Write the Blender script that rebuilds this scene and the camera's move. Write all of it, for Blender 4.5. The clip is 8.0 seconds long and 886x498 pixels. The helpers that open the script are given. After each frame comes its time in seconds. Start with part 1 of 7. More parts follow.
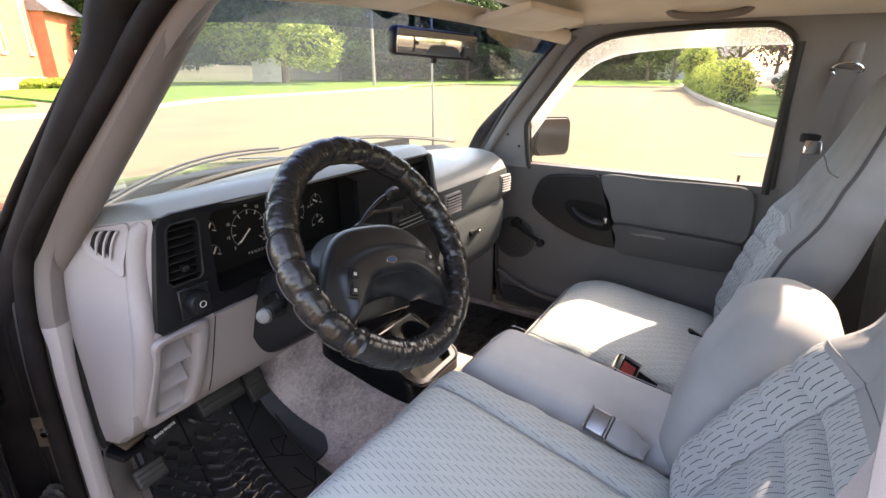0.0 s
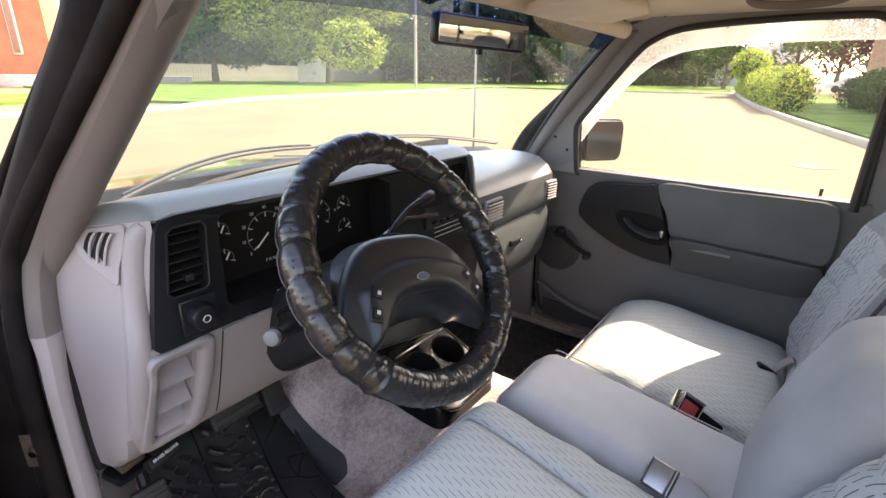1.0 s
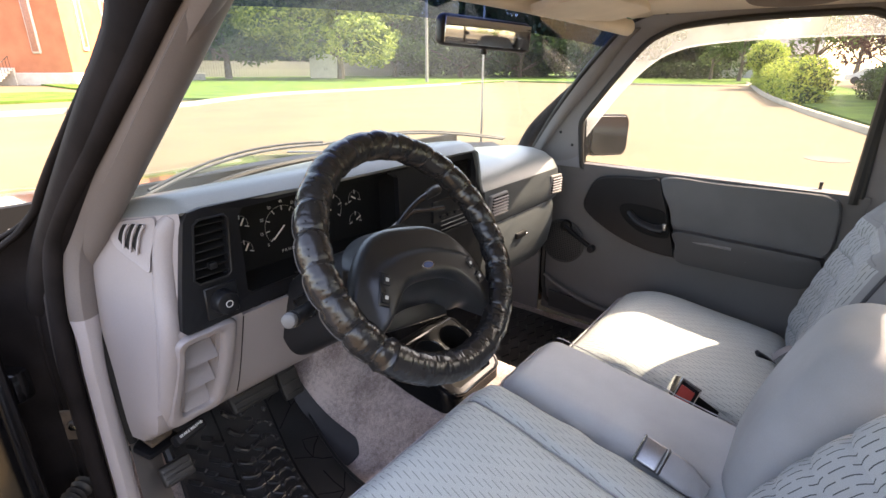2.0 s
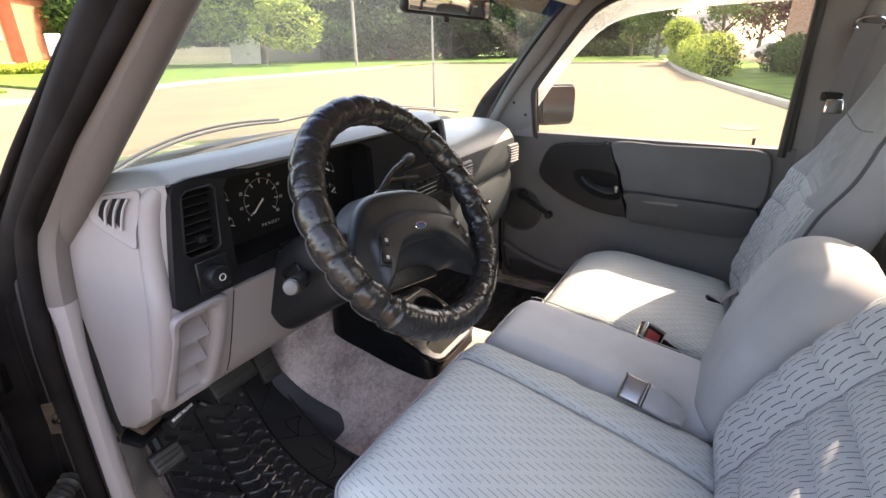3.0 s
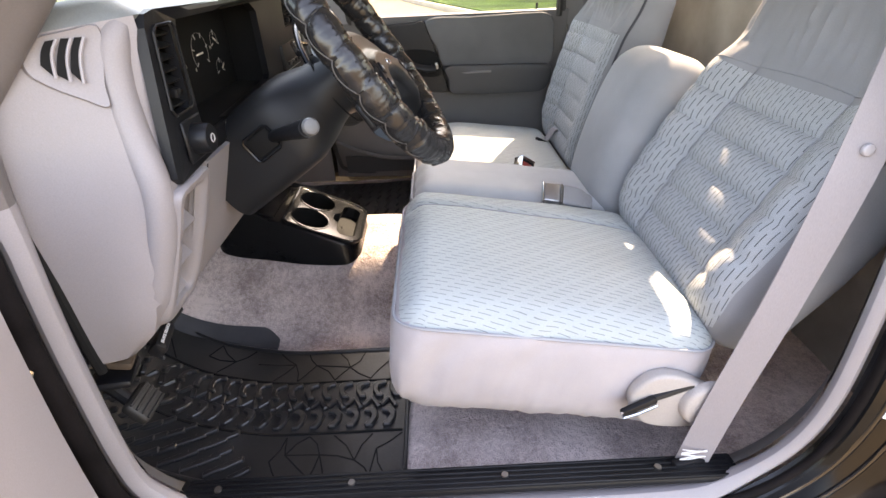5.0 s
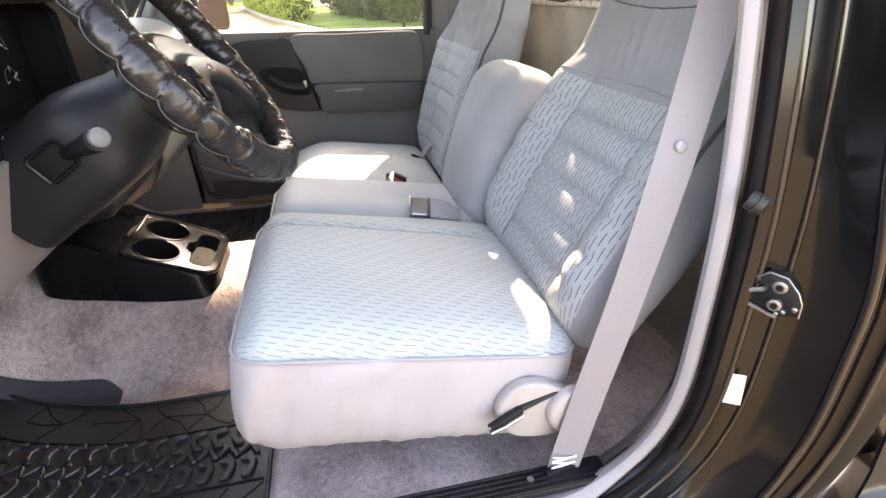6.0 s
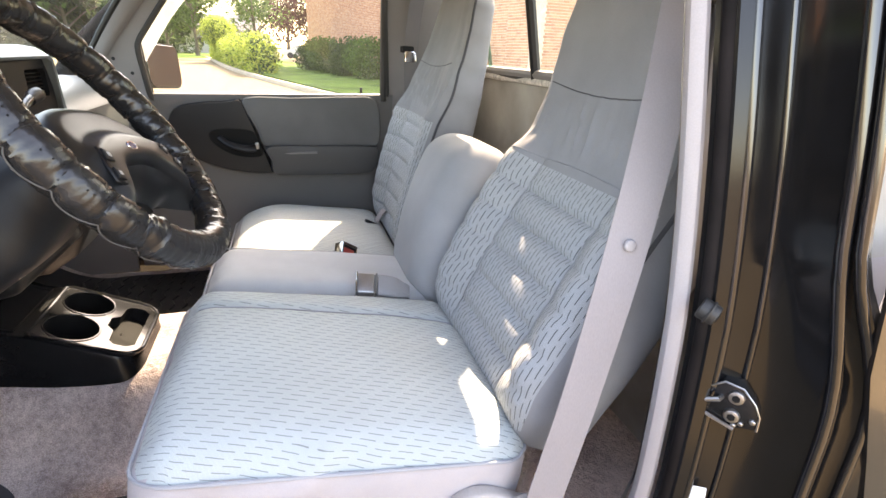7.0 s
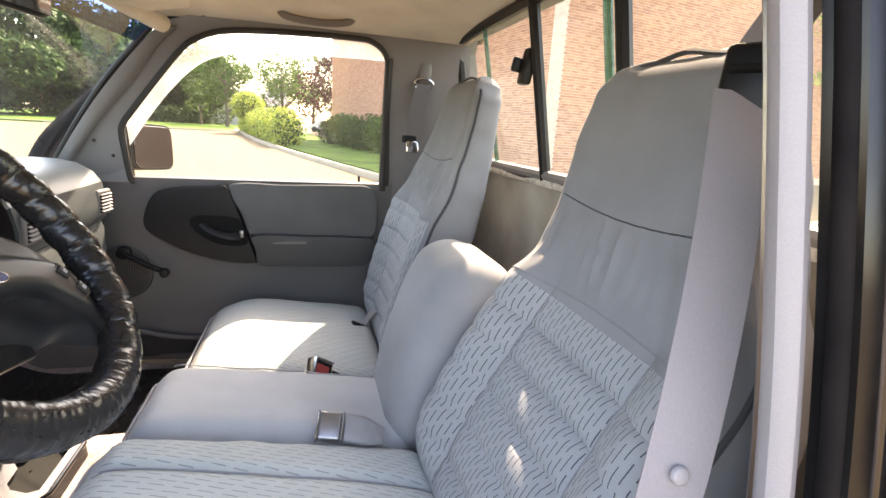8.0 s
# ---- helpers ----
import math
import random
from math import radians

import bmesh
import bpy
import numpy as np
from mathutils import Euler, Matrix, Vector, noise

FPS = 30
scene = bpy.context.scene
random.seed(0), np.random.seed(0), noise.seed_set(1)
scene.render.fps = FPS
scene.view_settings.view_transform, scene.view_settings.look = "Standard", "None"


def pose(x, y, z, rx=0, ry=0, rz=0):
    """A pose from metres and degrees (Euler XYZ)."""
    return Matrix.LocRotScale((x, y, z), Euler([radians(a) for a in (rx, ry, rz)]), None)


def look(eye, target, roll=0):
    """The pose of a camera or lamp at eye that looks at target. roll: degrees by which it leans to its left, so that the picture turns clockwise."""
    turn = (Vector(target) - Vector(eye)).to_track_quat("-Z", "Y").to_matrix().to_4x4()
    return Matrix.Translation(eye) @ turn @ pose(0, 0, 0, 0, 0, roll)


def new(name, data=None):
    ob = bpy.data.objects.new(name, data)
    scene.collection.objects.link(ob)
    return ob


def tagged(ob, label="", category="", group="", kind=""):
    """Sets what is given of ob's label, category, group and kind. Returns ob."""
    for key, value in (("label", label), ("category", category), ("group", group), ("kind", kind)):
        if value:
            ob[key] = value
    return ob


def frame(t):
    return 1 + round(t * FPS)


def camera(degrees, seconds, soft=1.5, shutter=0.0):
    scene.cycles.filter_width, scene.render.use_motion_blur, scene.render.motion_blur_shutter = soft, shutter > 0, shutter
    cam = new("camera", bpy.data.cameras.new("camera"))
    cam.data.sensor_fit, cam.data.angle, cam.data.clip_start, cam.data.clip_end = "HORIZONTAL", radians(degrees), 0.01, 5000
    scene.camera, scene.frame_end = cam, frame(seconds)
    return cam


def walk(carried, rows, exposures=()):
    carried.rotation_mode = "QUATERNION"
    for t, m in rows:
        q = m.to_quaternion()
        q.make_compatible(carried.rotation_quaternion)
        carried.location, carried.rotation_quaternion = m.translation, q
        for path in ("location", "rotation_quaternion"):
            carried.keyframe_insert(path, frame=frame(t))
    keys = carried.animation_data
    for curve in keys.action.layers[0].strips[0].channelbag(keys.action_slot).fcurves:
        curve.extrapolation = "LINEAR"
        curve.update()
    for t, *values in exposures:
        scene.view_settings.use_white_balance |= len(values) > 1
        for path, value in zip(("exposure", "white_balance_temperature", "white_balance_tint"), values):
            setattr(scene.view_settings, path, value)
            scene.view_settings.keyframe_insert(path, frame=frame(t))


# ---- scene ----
cam = camera(83.6, 8.0)
EXPOSURE = [(0.0, 3.36, 8500, 23), (3.0, 3.31, 8600, 23), (4.0, 3.34, 8900, 22), (5.5, 3.95, 9500, 22), (7.0, 3.82, 9200, 20), (8.0, 3.64, 8900, 21)]
PATH = [
    (0, (-0.966, -0.451, 1.464), (0.63, 0.545, 0.784), -0.0),
    (0.5, (-0.913, -0.386, 1.447), (0.649, 0.669, 0.777), 0.4),
    (1, (-0.873, -0.383, 1.443), (0.647, 0.731, 0.771), 0.8),
    (2.3, (-0.917, -0.43, 1.455), (0.568, 0.718, 0.763), 0.2),
    (2.5, (-0.924, -0.431, 1.445), (0.587, 0.676, 0.743), -0.1),
    (3, (-0.974, -0.375, 1.425), (0.625, 0.564, 0.675), -0.9),
    (3.5, (-1.052, -0.271, 1.408), (0.627, 0.442, 0.59), -1.8),
    (4, (-1.091, -0.192, 1.367), (0.635, 0.272, 0.47), -2.5),
    (4.2, (-1.102, -0.15, 1.349), (0.631, 0.208, 0.419), -2.6),
    (5.3, (-1.185, -0.043, 1.284), (0.548, -0.178, 0.295), -2.3),
    (5.5, (-1.178, -0.068, 1.274), (0.554, -0.286, 0.298), -1.9),
    (6, (-1.145, -0.134, 1.265), (0.586, -0.522, 0.34), -0.7),
    (6.5, (-1.128, -0.158, 1.288), (0.617, -0.651, 0.444), 0.4),
    (7, (-1.087, -0.176, 1.296), (0.687, -0.73, 0.557), 1.8),
    (7.5, (-1.005, -0.216, 1.297), (0.817, -0.774, 0.691), 2.8),
    (8, (-0.913, -0.267, 1.336), (0.96, -0.789, 0.867), 3.5),
]
walk(cam, [(t, look(eye, target, roll)) for t, eye, target, roll in PATH], EXPOSURE)

# ---- light ----
SUN_TO = Vector((0.86, -0.49, 0.99)).normalized()
world = bpy.data.worlds.new("sky")
scene.world = world
world.use_nodes = True
wn = world.node_tree.nodes
sky = wn.new("ShaderNodeTexSky")
sky.sky_type = "NISHITA"
sky.sun_disc = False
sky.sun_elevation = math.asin(SUN_TO.z)
sky.sun_rotation = math.atan2(SUN_TO.x, SUN_TO.y)
sky.dust_density = 2.0
wn["Background"].inputs["Strength"].default_value = 0.15
world.node_tree.links.new(sky.outputs[0], wn["Background"].inputs["Color"])
sun = new("sun", bpy.data.lights.new("sun", "SUN"))
sun.data.energy, sun.data.angle, sun.data.color = 2.05, radians(0.6), (1.0, 0.94, 0.84)
sun.matrix_world = Matrix.Translation((0, 0, 20)) @ SUN_TO.to_track_quat("Z", "Y").to_matrix().to_4x4()


# ---- helpers of this scene ----
def link_mesh(name, me, material, parent):
    ob = new(name, me)
    for m in material if isinstance(material, (list, tuple)) else [material]:
        me.materials.append(m)
    if parent is not None:
        ob.parent = parent
    return ob


def part(name, bm, material, parent=None, label="", smooth=True):
    """One mesh object from a bmesh, under a thing or a part."""
    bmesh.ops.recalc_face_normals(bm, faces=bm.faces)
    me = bpy.data.meshes.new(name)
    bm.to_mesh(me)
    bm.free()
    if smooth:
        me.shade_smooth()
        me.set_sharp_from_angle(angle=radians(38))
    ob = link_mesh(name, me, material, parent)
    if label:
        ob["label"] = label
    return ob


def thing(name, label, category, group="", kind=""):
    return tagged(new(name), label, category, group, kind)


def place(bm, m):
    bmesh.ops.transform(bm, matrix=m, verts=bm.verts)
    return bm


def join(*bms):
    out = bmesh.new()
    for b in bms:
        me = bpy.data.meshes.new("tmp")
        b.to_mesh(me)
        b.free()
        out.from_mesh(me)
        bpy.data.meshes.remove(me)
    return out


def box(sx, sy, sz, bevel=0.003, segs=2, m=None):
    bm = bmesh.new()
    bmesh.ops.create_cube(bm, size=1.0)
    bmesh.ops.scale(bm, vec=(sx, sy, sz), verts=bm.verts)
    if bevel > 0:
        bmesh.ops.bevel(bm, geom=bm.edges[:], offset=min(bevel, min(sx, sy, sz) * 0.45), segments=segs, affect="EDGES", profile=0.5)
    return place(bm, m) if m else bm


def cyl(r1, r2, h, seg=24, bevel=0.0, m=None):
    bm = bmesh.new()
    bmesh.ops.create_cone(bm, cap_ends=True, segments=seg, radius1=r1, radius2=r2, depth=h)
    if bevel > 0:
        rims = [e for e in bm.edges if abs(e.verts[0].co.z - e.verts[1].co.z) < 1e-6]
        bmesh.ops.bevel(bm, geom=rims, offset=bevel, segments=2, affect="EDGES", profile=0.5)
    return place(bm, m) if m else bm


def grid(rows, closed_u=False, closed_v=False, caps=False):
    """A skin over rows of points; u runs along a row, v from row to row."""
    bm = bmesh.new()
    vs = [[bm.verts.new(p) for p in row] for row in rows]
    n, k = len(vs), len(vs[0])
    for i in range(n if closed_v else n - 1):
        for j in range(k if closed_u else k - 1):
            a, b = vs[i], vs[(i + 1) % n]
            bm.faces.new((a[j], a[(j + 1) % k], b[(j + 1) % k], b[j]))
    if caps and closed_u:
        bm.faces.new(vs[0][::-1])
        bm.faces.new(vs[-1])
    return bm


def solid(rows, thick):
    """A skin over rows of points, given a thickness along the cross product of its row and column directions."""
    pts = [[Vector(q) for q in row] for row in rows]
    n, k = len(pts), len(pts[0])
    back = []
    for i in range(n):
        row = []
        for j in range(k):
            du = pts[i][min(j + 1, k - 1)] - pts[i][max(j - 1, 0)]
            dv = pts[min(i + 1, n - 1)][j] - pts[max(i - 1, 0)][j]
            c = du.cross(dv)
            row.append(pts[i][j] + (c.normalized() * thick if c.length > 1e-12 else Vector((0, 0, 0))))
        back.append(row)
    bm = bmesh.new()
    a = [[bm.verts.new(q) for q in row] for row in pts]
    b = [[bm.verts.new(q) for q in row] for row in back]
    for i in range(n - 1):
        for j in range(k - 1):
            bm.faces.new((a[i][j], a[i][j + 1], a[i + 1][j + 1], a[i + 1][j]))
            bm.faces.new((b[i][j], b[i + 1][j], b[i + 1][j + 1], b[i][j + 1]))
    edge = [(0, j) for j in range(k)] + [(i, k - 1) for i in range(1, n)] + [(n - 1, j) for j in range(k - 2, -1, -1)] + [(i, 0) for i in range(n - 2, 0, -1)]
    for (p, q), (r, t) in zip(edge, edge[1:] + edge[:1]):
        bm.faces.new((a[p][q], b[p][q], b[r][t], a[r][t]))
    return bm


def smooth_path(pts, n, closed=False):
    """n points along a Catmull-Rom curve through pts."""
    p = [Vector(q) for q in pts]
    k = len(p)
    spans = k if closed else k - 1
    out = []
    for i in range(n):
        s = i / (n if closed else n - 1) * spans
        j = min(int(s), spans - 1)
        f = s - j
        at = (lambda a: p[a % k]) if closed else (lambda a: p[max(0, min(k - 1, a))])
        a, b, c, d = at(j - 1), at(j), at(j + 1), at(j + 2)
        out.append(0.5 * ((2 * b) + (c - a) * f + (2 * a - 5 * b + 4 * c - d) * f * f + (3 * b - a - 3 * c + d) * f ** 3))
    return out


def tube(pts, r, seg=8, closed=False, flat=1.0):
    """A round (or, with flat under 1, a strap-like) tube along points; r is a number or a function of 0..1."""
    p = [Vector(q) for q in pts]
    n = len(p)
    rows, side = [], None
    for i in range(n):
        a = p[(i - 1) % n] if closed or i > 0 else p[i]
        b = p[(i + 1) % n] if closed or i < n - 1 else p[i]
        t = (b - a).normalized()
        if side is None:
            side = t.orthogonal().normalized()
        side = (side - t * side.dot(t)).normalized()
        up = t.cross(side)
        rad = r(i / max(1, n - 1)) if callable(r) else r
        rows.append([p[i] + rad * (math.cos(w) * side + flat * math.sin(w) * up) for w in (2 * math.pi * q / seg for q in range(seg))])
    return grid(rows, closed_u=True, closed_v=closed, caps=not closed)


def strap(pts, sides, width, thick=0.0016):
    """A flat band along points; sides: the direction of its width at each point."""
    rows = []
    for q, s in zip(pts, sides):
        q, s = Vector(q), Vector(s).normalized()
        rows.append([q - s * width / 2, q - s * width / 4, q, q + s * width / 4, q + s * width / 2])
    return solid(rows, thick)


def rbox(half, r, n):
    """A rounded box of even quads: half sizes, edge radius and quads along each axis."""
    bm = bmesh.new()
    hx, hy, hz = half
    seen = {}

    def vert(c):
        key = tuple(round(v, 5) for v in c)
        if key not in seen:
            p = Vector((c[0] * hx, c[1] * hy, c[2] * hz))
            q = Vector([max(-h + r, min(h - r, v)) for v, h in zip(p, half)])
            d = p - q
            seen[key] = bm.verts.new(q + d.normalized() * r if d.length > 1e-9 else p)
        return seen[key]

    for axis in range(3):
        u, v = (axis + 1) % 3, (axis + 2) % 3
        for s in (-1, 1):
            for i in range(n[u]):
                for j in range(n[v]):
                    quad = []
                    for di, dj in ((0, 0), (1, 0), (1, 1), (0, 1)):
                        c = [0, 0, 0]
                        c[axis], c[u], c[v] = s, -1 + 2 * (i + di) / n[u], -1 + 2 * (j + dj) / n[v]
                        quad.append(vert(c))
                    if len(set(quad)) == 4:
                        bm.faces.new(quad if s > 0 else quad[::-1])
    return bm


def prism(outline, depth, bevel=0.0, segs=2, m=None):
    """A plate from a flat outline (x, y), from z = 0 to depth."""
    bm = bmesh.new()
    f = bm.faces.new([bm.verts.new((x, y, 0)) for x, y in outline])
    top = bmesh.ops.extrude_face_region(bm, geom=[f])
    bmesh.ops.translate(bm, vec=(0, 0, depth), verts=[v for v in top["geom"] if isinstance(v, bmesh.types.BMVert)])
    bmesh.ops.recalc_face_normals(bm, faces=bm.faces)
    if bevel > 0:
        rims = [e for e in bm.edges if e.calc_face_angle(0) > 0.9]
        bmesh.ops.bevel(bm, geom=rims, offset=bevel, segments=segs, affect="EDGES", profile=0.5)
    return place(bm, m) if m else bm


def holed(outer, holes, thick, lift, m=None):
    """A plate with holes from outlines (a, b); lift(a, b, side) gives the point in space for side 0 or 1."""
    bm = bmesh.new()
    loops = []
    for line in (outer, *holes):
        vs = [bm.verts.new((a, b, 0)) for a, b in line]
        loops.append([bm.edges.new((vs[i], vs[(i + 1) % len(vs)])) for i in range(len(vs))])
    bmesh.ops.triangle_fill(bm, edges=[e for lo in loops for e in lo], use_beauty=True)
    grown = bmesh.ops.extrude_face_region(bm, geom=bm.faces[:])
    far = {v for v in grown["geom"] if isinstance(v, bmesh.types.BMVert)}
    for v in bm.verts:
        v.co = Vector(lift(v.co.x, v.co.y, thick if v in far else 0.0))
    return place(bm, m) if m else bm


def frame_sweep(loop, profile, closed=True):
    """Sweeps a profile (outward, x), or a function of the point that gives one, round a loop of points (x, y, z)."""
    n = len(loop)
    rows = []
    for i in range(n):
        a, b = loop[(i - 1) % n if closed else max(0, i - 1)], loop[(i + 1) % n if closed else min(n - 1, i + 1)]
        t = Vector((0, b[1] - a[1], b[2] - a[2])).normalized()
        out = Vector((0, t.z, -t.y))
        p = Vector(loop[i])
        rows.append([p + out * o + Vector((x, 0, 0)) for o, x in (profile(p) if callable(profile) else profile)])
    return grid(rows, closed_v=closed)


# ---- materials ----
def nodes_of(name):
    m = bpy.data.materials.new(name)
    m.use_nodes = True
    t = m.node_tree
    b = t.nodes["Principled BSDF"]
    return m, t, b


def surface(name, base, rough=0.6, metal=0.0, vary=0.12, scale=9.0, bump=0.15, grain=350.0, deep=0.001, gloss=0.5, coat=0.0, tint=None, stretch=None):
    """A surface with large soft blotches, fine grain and uneven gloss. tint: a second colour for the blotches."""
    m, t, b = nodes_of(name)
    n, li = t.nodes, t.links
    co = n.new("ShaderNodeTexCoord")
    src = co.outputs["Object"]
    if stretch:
        mp = n.new("ShaderNodeMapping")
        mp.inputs["Scale"].default_value = stretch
        li.new(src, mp.inputs["Vector"])
        src = mp.outputs[0]
    big, fine = n.new("ShaderNodeTexNoise"), n.new("ShaderNodeTexNoise")
    big.inputs["Scale"].default_value, big.inputs["Detail"].default_value = scale, 6
    fine.inputs["Scale"].default_value, fine.inputs["Detail"].default_value = grain, 3
    for q in (big, fine):
        li.new(src, q.inputs["Vector"])
    ramp = n.new("ShaderNodeValToRGB")
    lo = [max(0.0, c * (1 - vary)) for c in (tint or base)]
    hi = [min(1.0, c * (1 + vary)) for c in base]
    ramp.color_ramp.elements[0].color, ramp.color_ramp.elements[1].color = (*lo, 1), (*hi, 1)
    ramp.color_ramp.elements[0].position, ramp.color_ramp.elements[1].position = 0.3, 0.7
    mix = n.new("ShaderNodeMixRGB")
    mix.blend_type, mix.inputs[0].default_value = "OVERLAY", 0.12
    li.new(big.outputs[0], ramp.inputs[0])
    li.new(ramp.outputs[0], mix.inputs[1])
    li.new(fine.outputs[0], mix.inputs[2])
    li.new(mix.outputs[0], b.inputs["Base Color"])
    rr = n.new("ShaderNodeMapRange")
    rr.inputs["To Min"].default_value, rr.inputs["To Max"].default_value = max(0.02, rough - 0.09), min(1.0, rough + 0.09)
    li.new(big.outputs[0], rr.inputs[0])
    li.new(rr.outputs[0], b.inputs["Roughness"])
    bp = n.new("ShaderNodeBump")
    bp.inputs["Strength"].default_value, bp.inputs["Distance"].default_value = bump, deep
    li.new(fine.outputs[0], bp.inputs["Height"])
    li.new(bp.outputs[0], b.inputs["Normal"])
    b.inputs["Metallic"].default_value = metal
    b.inputs["Specular IOR Level"].default_value = gloss
    b.inputs["Coat Weight"].default_value = coat
    return m


def math_node(t, op, a, b=None, c=None):
    q = t.nodes.new("ShaderNodeMath")
    q.operation = op
    for i, v in enumerate((a, b, c)):
        if v is None:
            continue
        if isinstance(v, (int, float)):
            q.inputs[i].default_value = v
        else:
            t.links.new(v, q.inputs[i])
    return q.outputs[0]


def clear_glass(name, tint=(0.93, 0.96, 0.94), gloss=0.03, dust=0.0, mirror=0.045):
    m, t, b = nodes_of(name)
    n, li = t.nodes, t.links
    n.remove(b)
    tr, gl, mx, fr = n.new("ShaderNodeBsdfTransparent"), n.new("ShaderNodeBsdfGlossy"), n.new("ShaderNodeMixShader"), n.new("ShaderNodeLayerWeight")
    tr.inputs[0].default_value = (*tint, 1)
    gl.inputs["Roughness"].default_value = gloss
    fr.inputs["Blend"].default_value = 0.5
    steep = math_node(t, "POWER", fr.outputs["Facing"], 5.0)
    li.new(math_node(t, "ADD", math_node(t, "MULTIPLY", steep, 0.7), mirror), mx.inputs[0])
    li.new(tr.outputs[0], mx.inputs[1])
    li.new(gl.outputs[0], mx.inputs[2])
    out = mx.outputs[0]
    if dust > 0:
        df, tl, half, film = n.new("ShaderNodeBsdfDiffuse"), n.new("ShaderNodeBsdfTranslucent"), n.new("ShaderNodeMixShader"), n.new("ShaderNodeMixShader")
        for q in (df, tl):
            q.inputs[0].default_value = (0.8, 0.82, 0.8, 1)
        co, nz = n.new("ShaderNodeTexCoord"), n.new("ShaderNodeTexNoise")
        nz.inputs["Scale"].default_value, nz.inputs["Detail"].default_value = 5.0, 6
        li.new(co.outputs["Object"], nz.inputs["Vector"])
        li.new(math_node(t, "MULTIPLY", nz.outputs[0], 2 * dust), film.inputs[0])
        li.new(df.outputs[0], half.inputs[1])
        li.new(tl.outputs[0], half.inputs[2])
        li.new(out, film.inputs[1])
        li.new(half.outputs[0], film.inputs[2])
        out = film.outputs[0]
    li.new(out, n["Material Output"].inputs["Surface"])
    return m


def dashed_cloth(name, base, dark, along, strength=0.75, pitch=0.0088, period=0.025, duty=0.58, slant=0.0):
    """Woven seat cloth with rows of short dark stitches, laid along the cloth's own run over the padding."""
    m, t, b = nodes_of(name)
    n, li = t.nodes, t.links
    co, sp, at = n.new("ShaderNodeTexCoord"), n.new("ShaderNodeSeparateXYZ"), n.new("ShaderNodeAttribute")
    at.attribute_name = "cloth"
    li.new(at.outputs["Vector"], sp.inputs[0])
    v = sp.outputs[1]
    u = math_node(t, "ADD", sp.outputs[0], math_node(t, "MULTIPLY", v, slant))
    wob = n.new("ShaderNodeTexNoise")
    wob.inputs["Scale"].default_value = 60
    li.new(co.outputs["Object"], wob.inputs["Vector"])
    wv = math_node(t, "MULTIPLY", math_node(t, "SUBTRACT", wob.outputs[0], 0.5), 0.0012)
    row_f = math_node(t, "DIVIDE", math_node(t, "ADD", math_node(t, "ADD", u, wv), 10.0), pitch)
    row = math_node(t, "FLOOR", row_f)
    inrow = math_node(t, "FRACT", row_f)
    run = math_node(t, "FRACT", math_node(t, "ADD", math_node(t, "DIVIDE", math_node(t, "ADD", v, 10.0), period), math_node(t, "MULTIPLY", row, 0.37)))
    dash = math_node(t, "MULTIPLY", math_node(t, "LESS_THAN", inrow, 0.14), math_node(t, "LESS_THAN", run, duty))
    fine = n.new("ShaderNodeTexWave")
    fine.inputs["Scale"].default_value = 260
    fine.bands_direction = ("X", "Y", "Z")[along]
    fine.inputs["Distortion"].default_value = 1.5
    li.new(co.outputs["Object"], fine.inputs["Vector"])
    big = n.new("ShaderNodeTexNoise")
    big.inputs["Scale"].default_value, big.inputs["Detail"].default_value = 7, 5
    li.new(co.outputs["Object"], big.inputs["Vector"])
    ramp = n.new("ShaderNodeValToRGB")
    ramp.color_ramp.elements[0].color = (*[c * 0.86 for c in base], 1)
    ramp.color_ramp.elements[1].color = (*[min(1, c * 1.1) for c in base], 1)
    li.new(big.outputs[0], ramp.inputs[0])
    weave = n.new("ShaderNodeMixRGB")
    weave.blend_type, weave.inputs[0].default_value = "MULTIPLY", 0.3
    li.new(ramp.outputs[0], weave.inputs[1])
    li.new(fine.outputs[0], weave.inputs[2])
    mx = n.new("ShaderNodeMixRGB")
    mx.inputs[2].default_value = (*dark, 1)
    li.new(math_node(t, "MULTIPLY", dash, strength), mx.inputs[0])
    li.new(weave.outputs[0], mx.inputs[1])
    li.new(mx.outputs[0], b.inputs["Base Color"])
    b.inputs["Roughness"].default_value = 0.92
    b.inputs["Specular IOR Level"].default_value = 0.15
    b.inputs["Sheen Weight"].default_value = 0.04
    bp = n.new("ShaderNodeBump")
    bp.inputs["Strength"].default_value, bp.inputs["Distance"].default_value = 0.35, 0.0008
    li.new(math_node(t, "SUBTRACT", fine.outputs[0], dash), bp.inputs["Height"])
    li.new(bp.outputs[0], b.inputs["Normal"])
    return m


def soft_cloth(name, base, sheen=0.3, vary=0.1, grain=900):
    m = surface(name, base, 0.95, vary=vary, scale=8, bump=0.25, grain=grain, deep=0.0006, gloss=0.12)
    m.node_tree.nodes["Principled BSDF"].inputs["Sheen Weight"].default_value = sheen
    return m


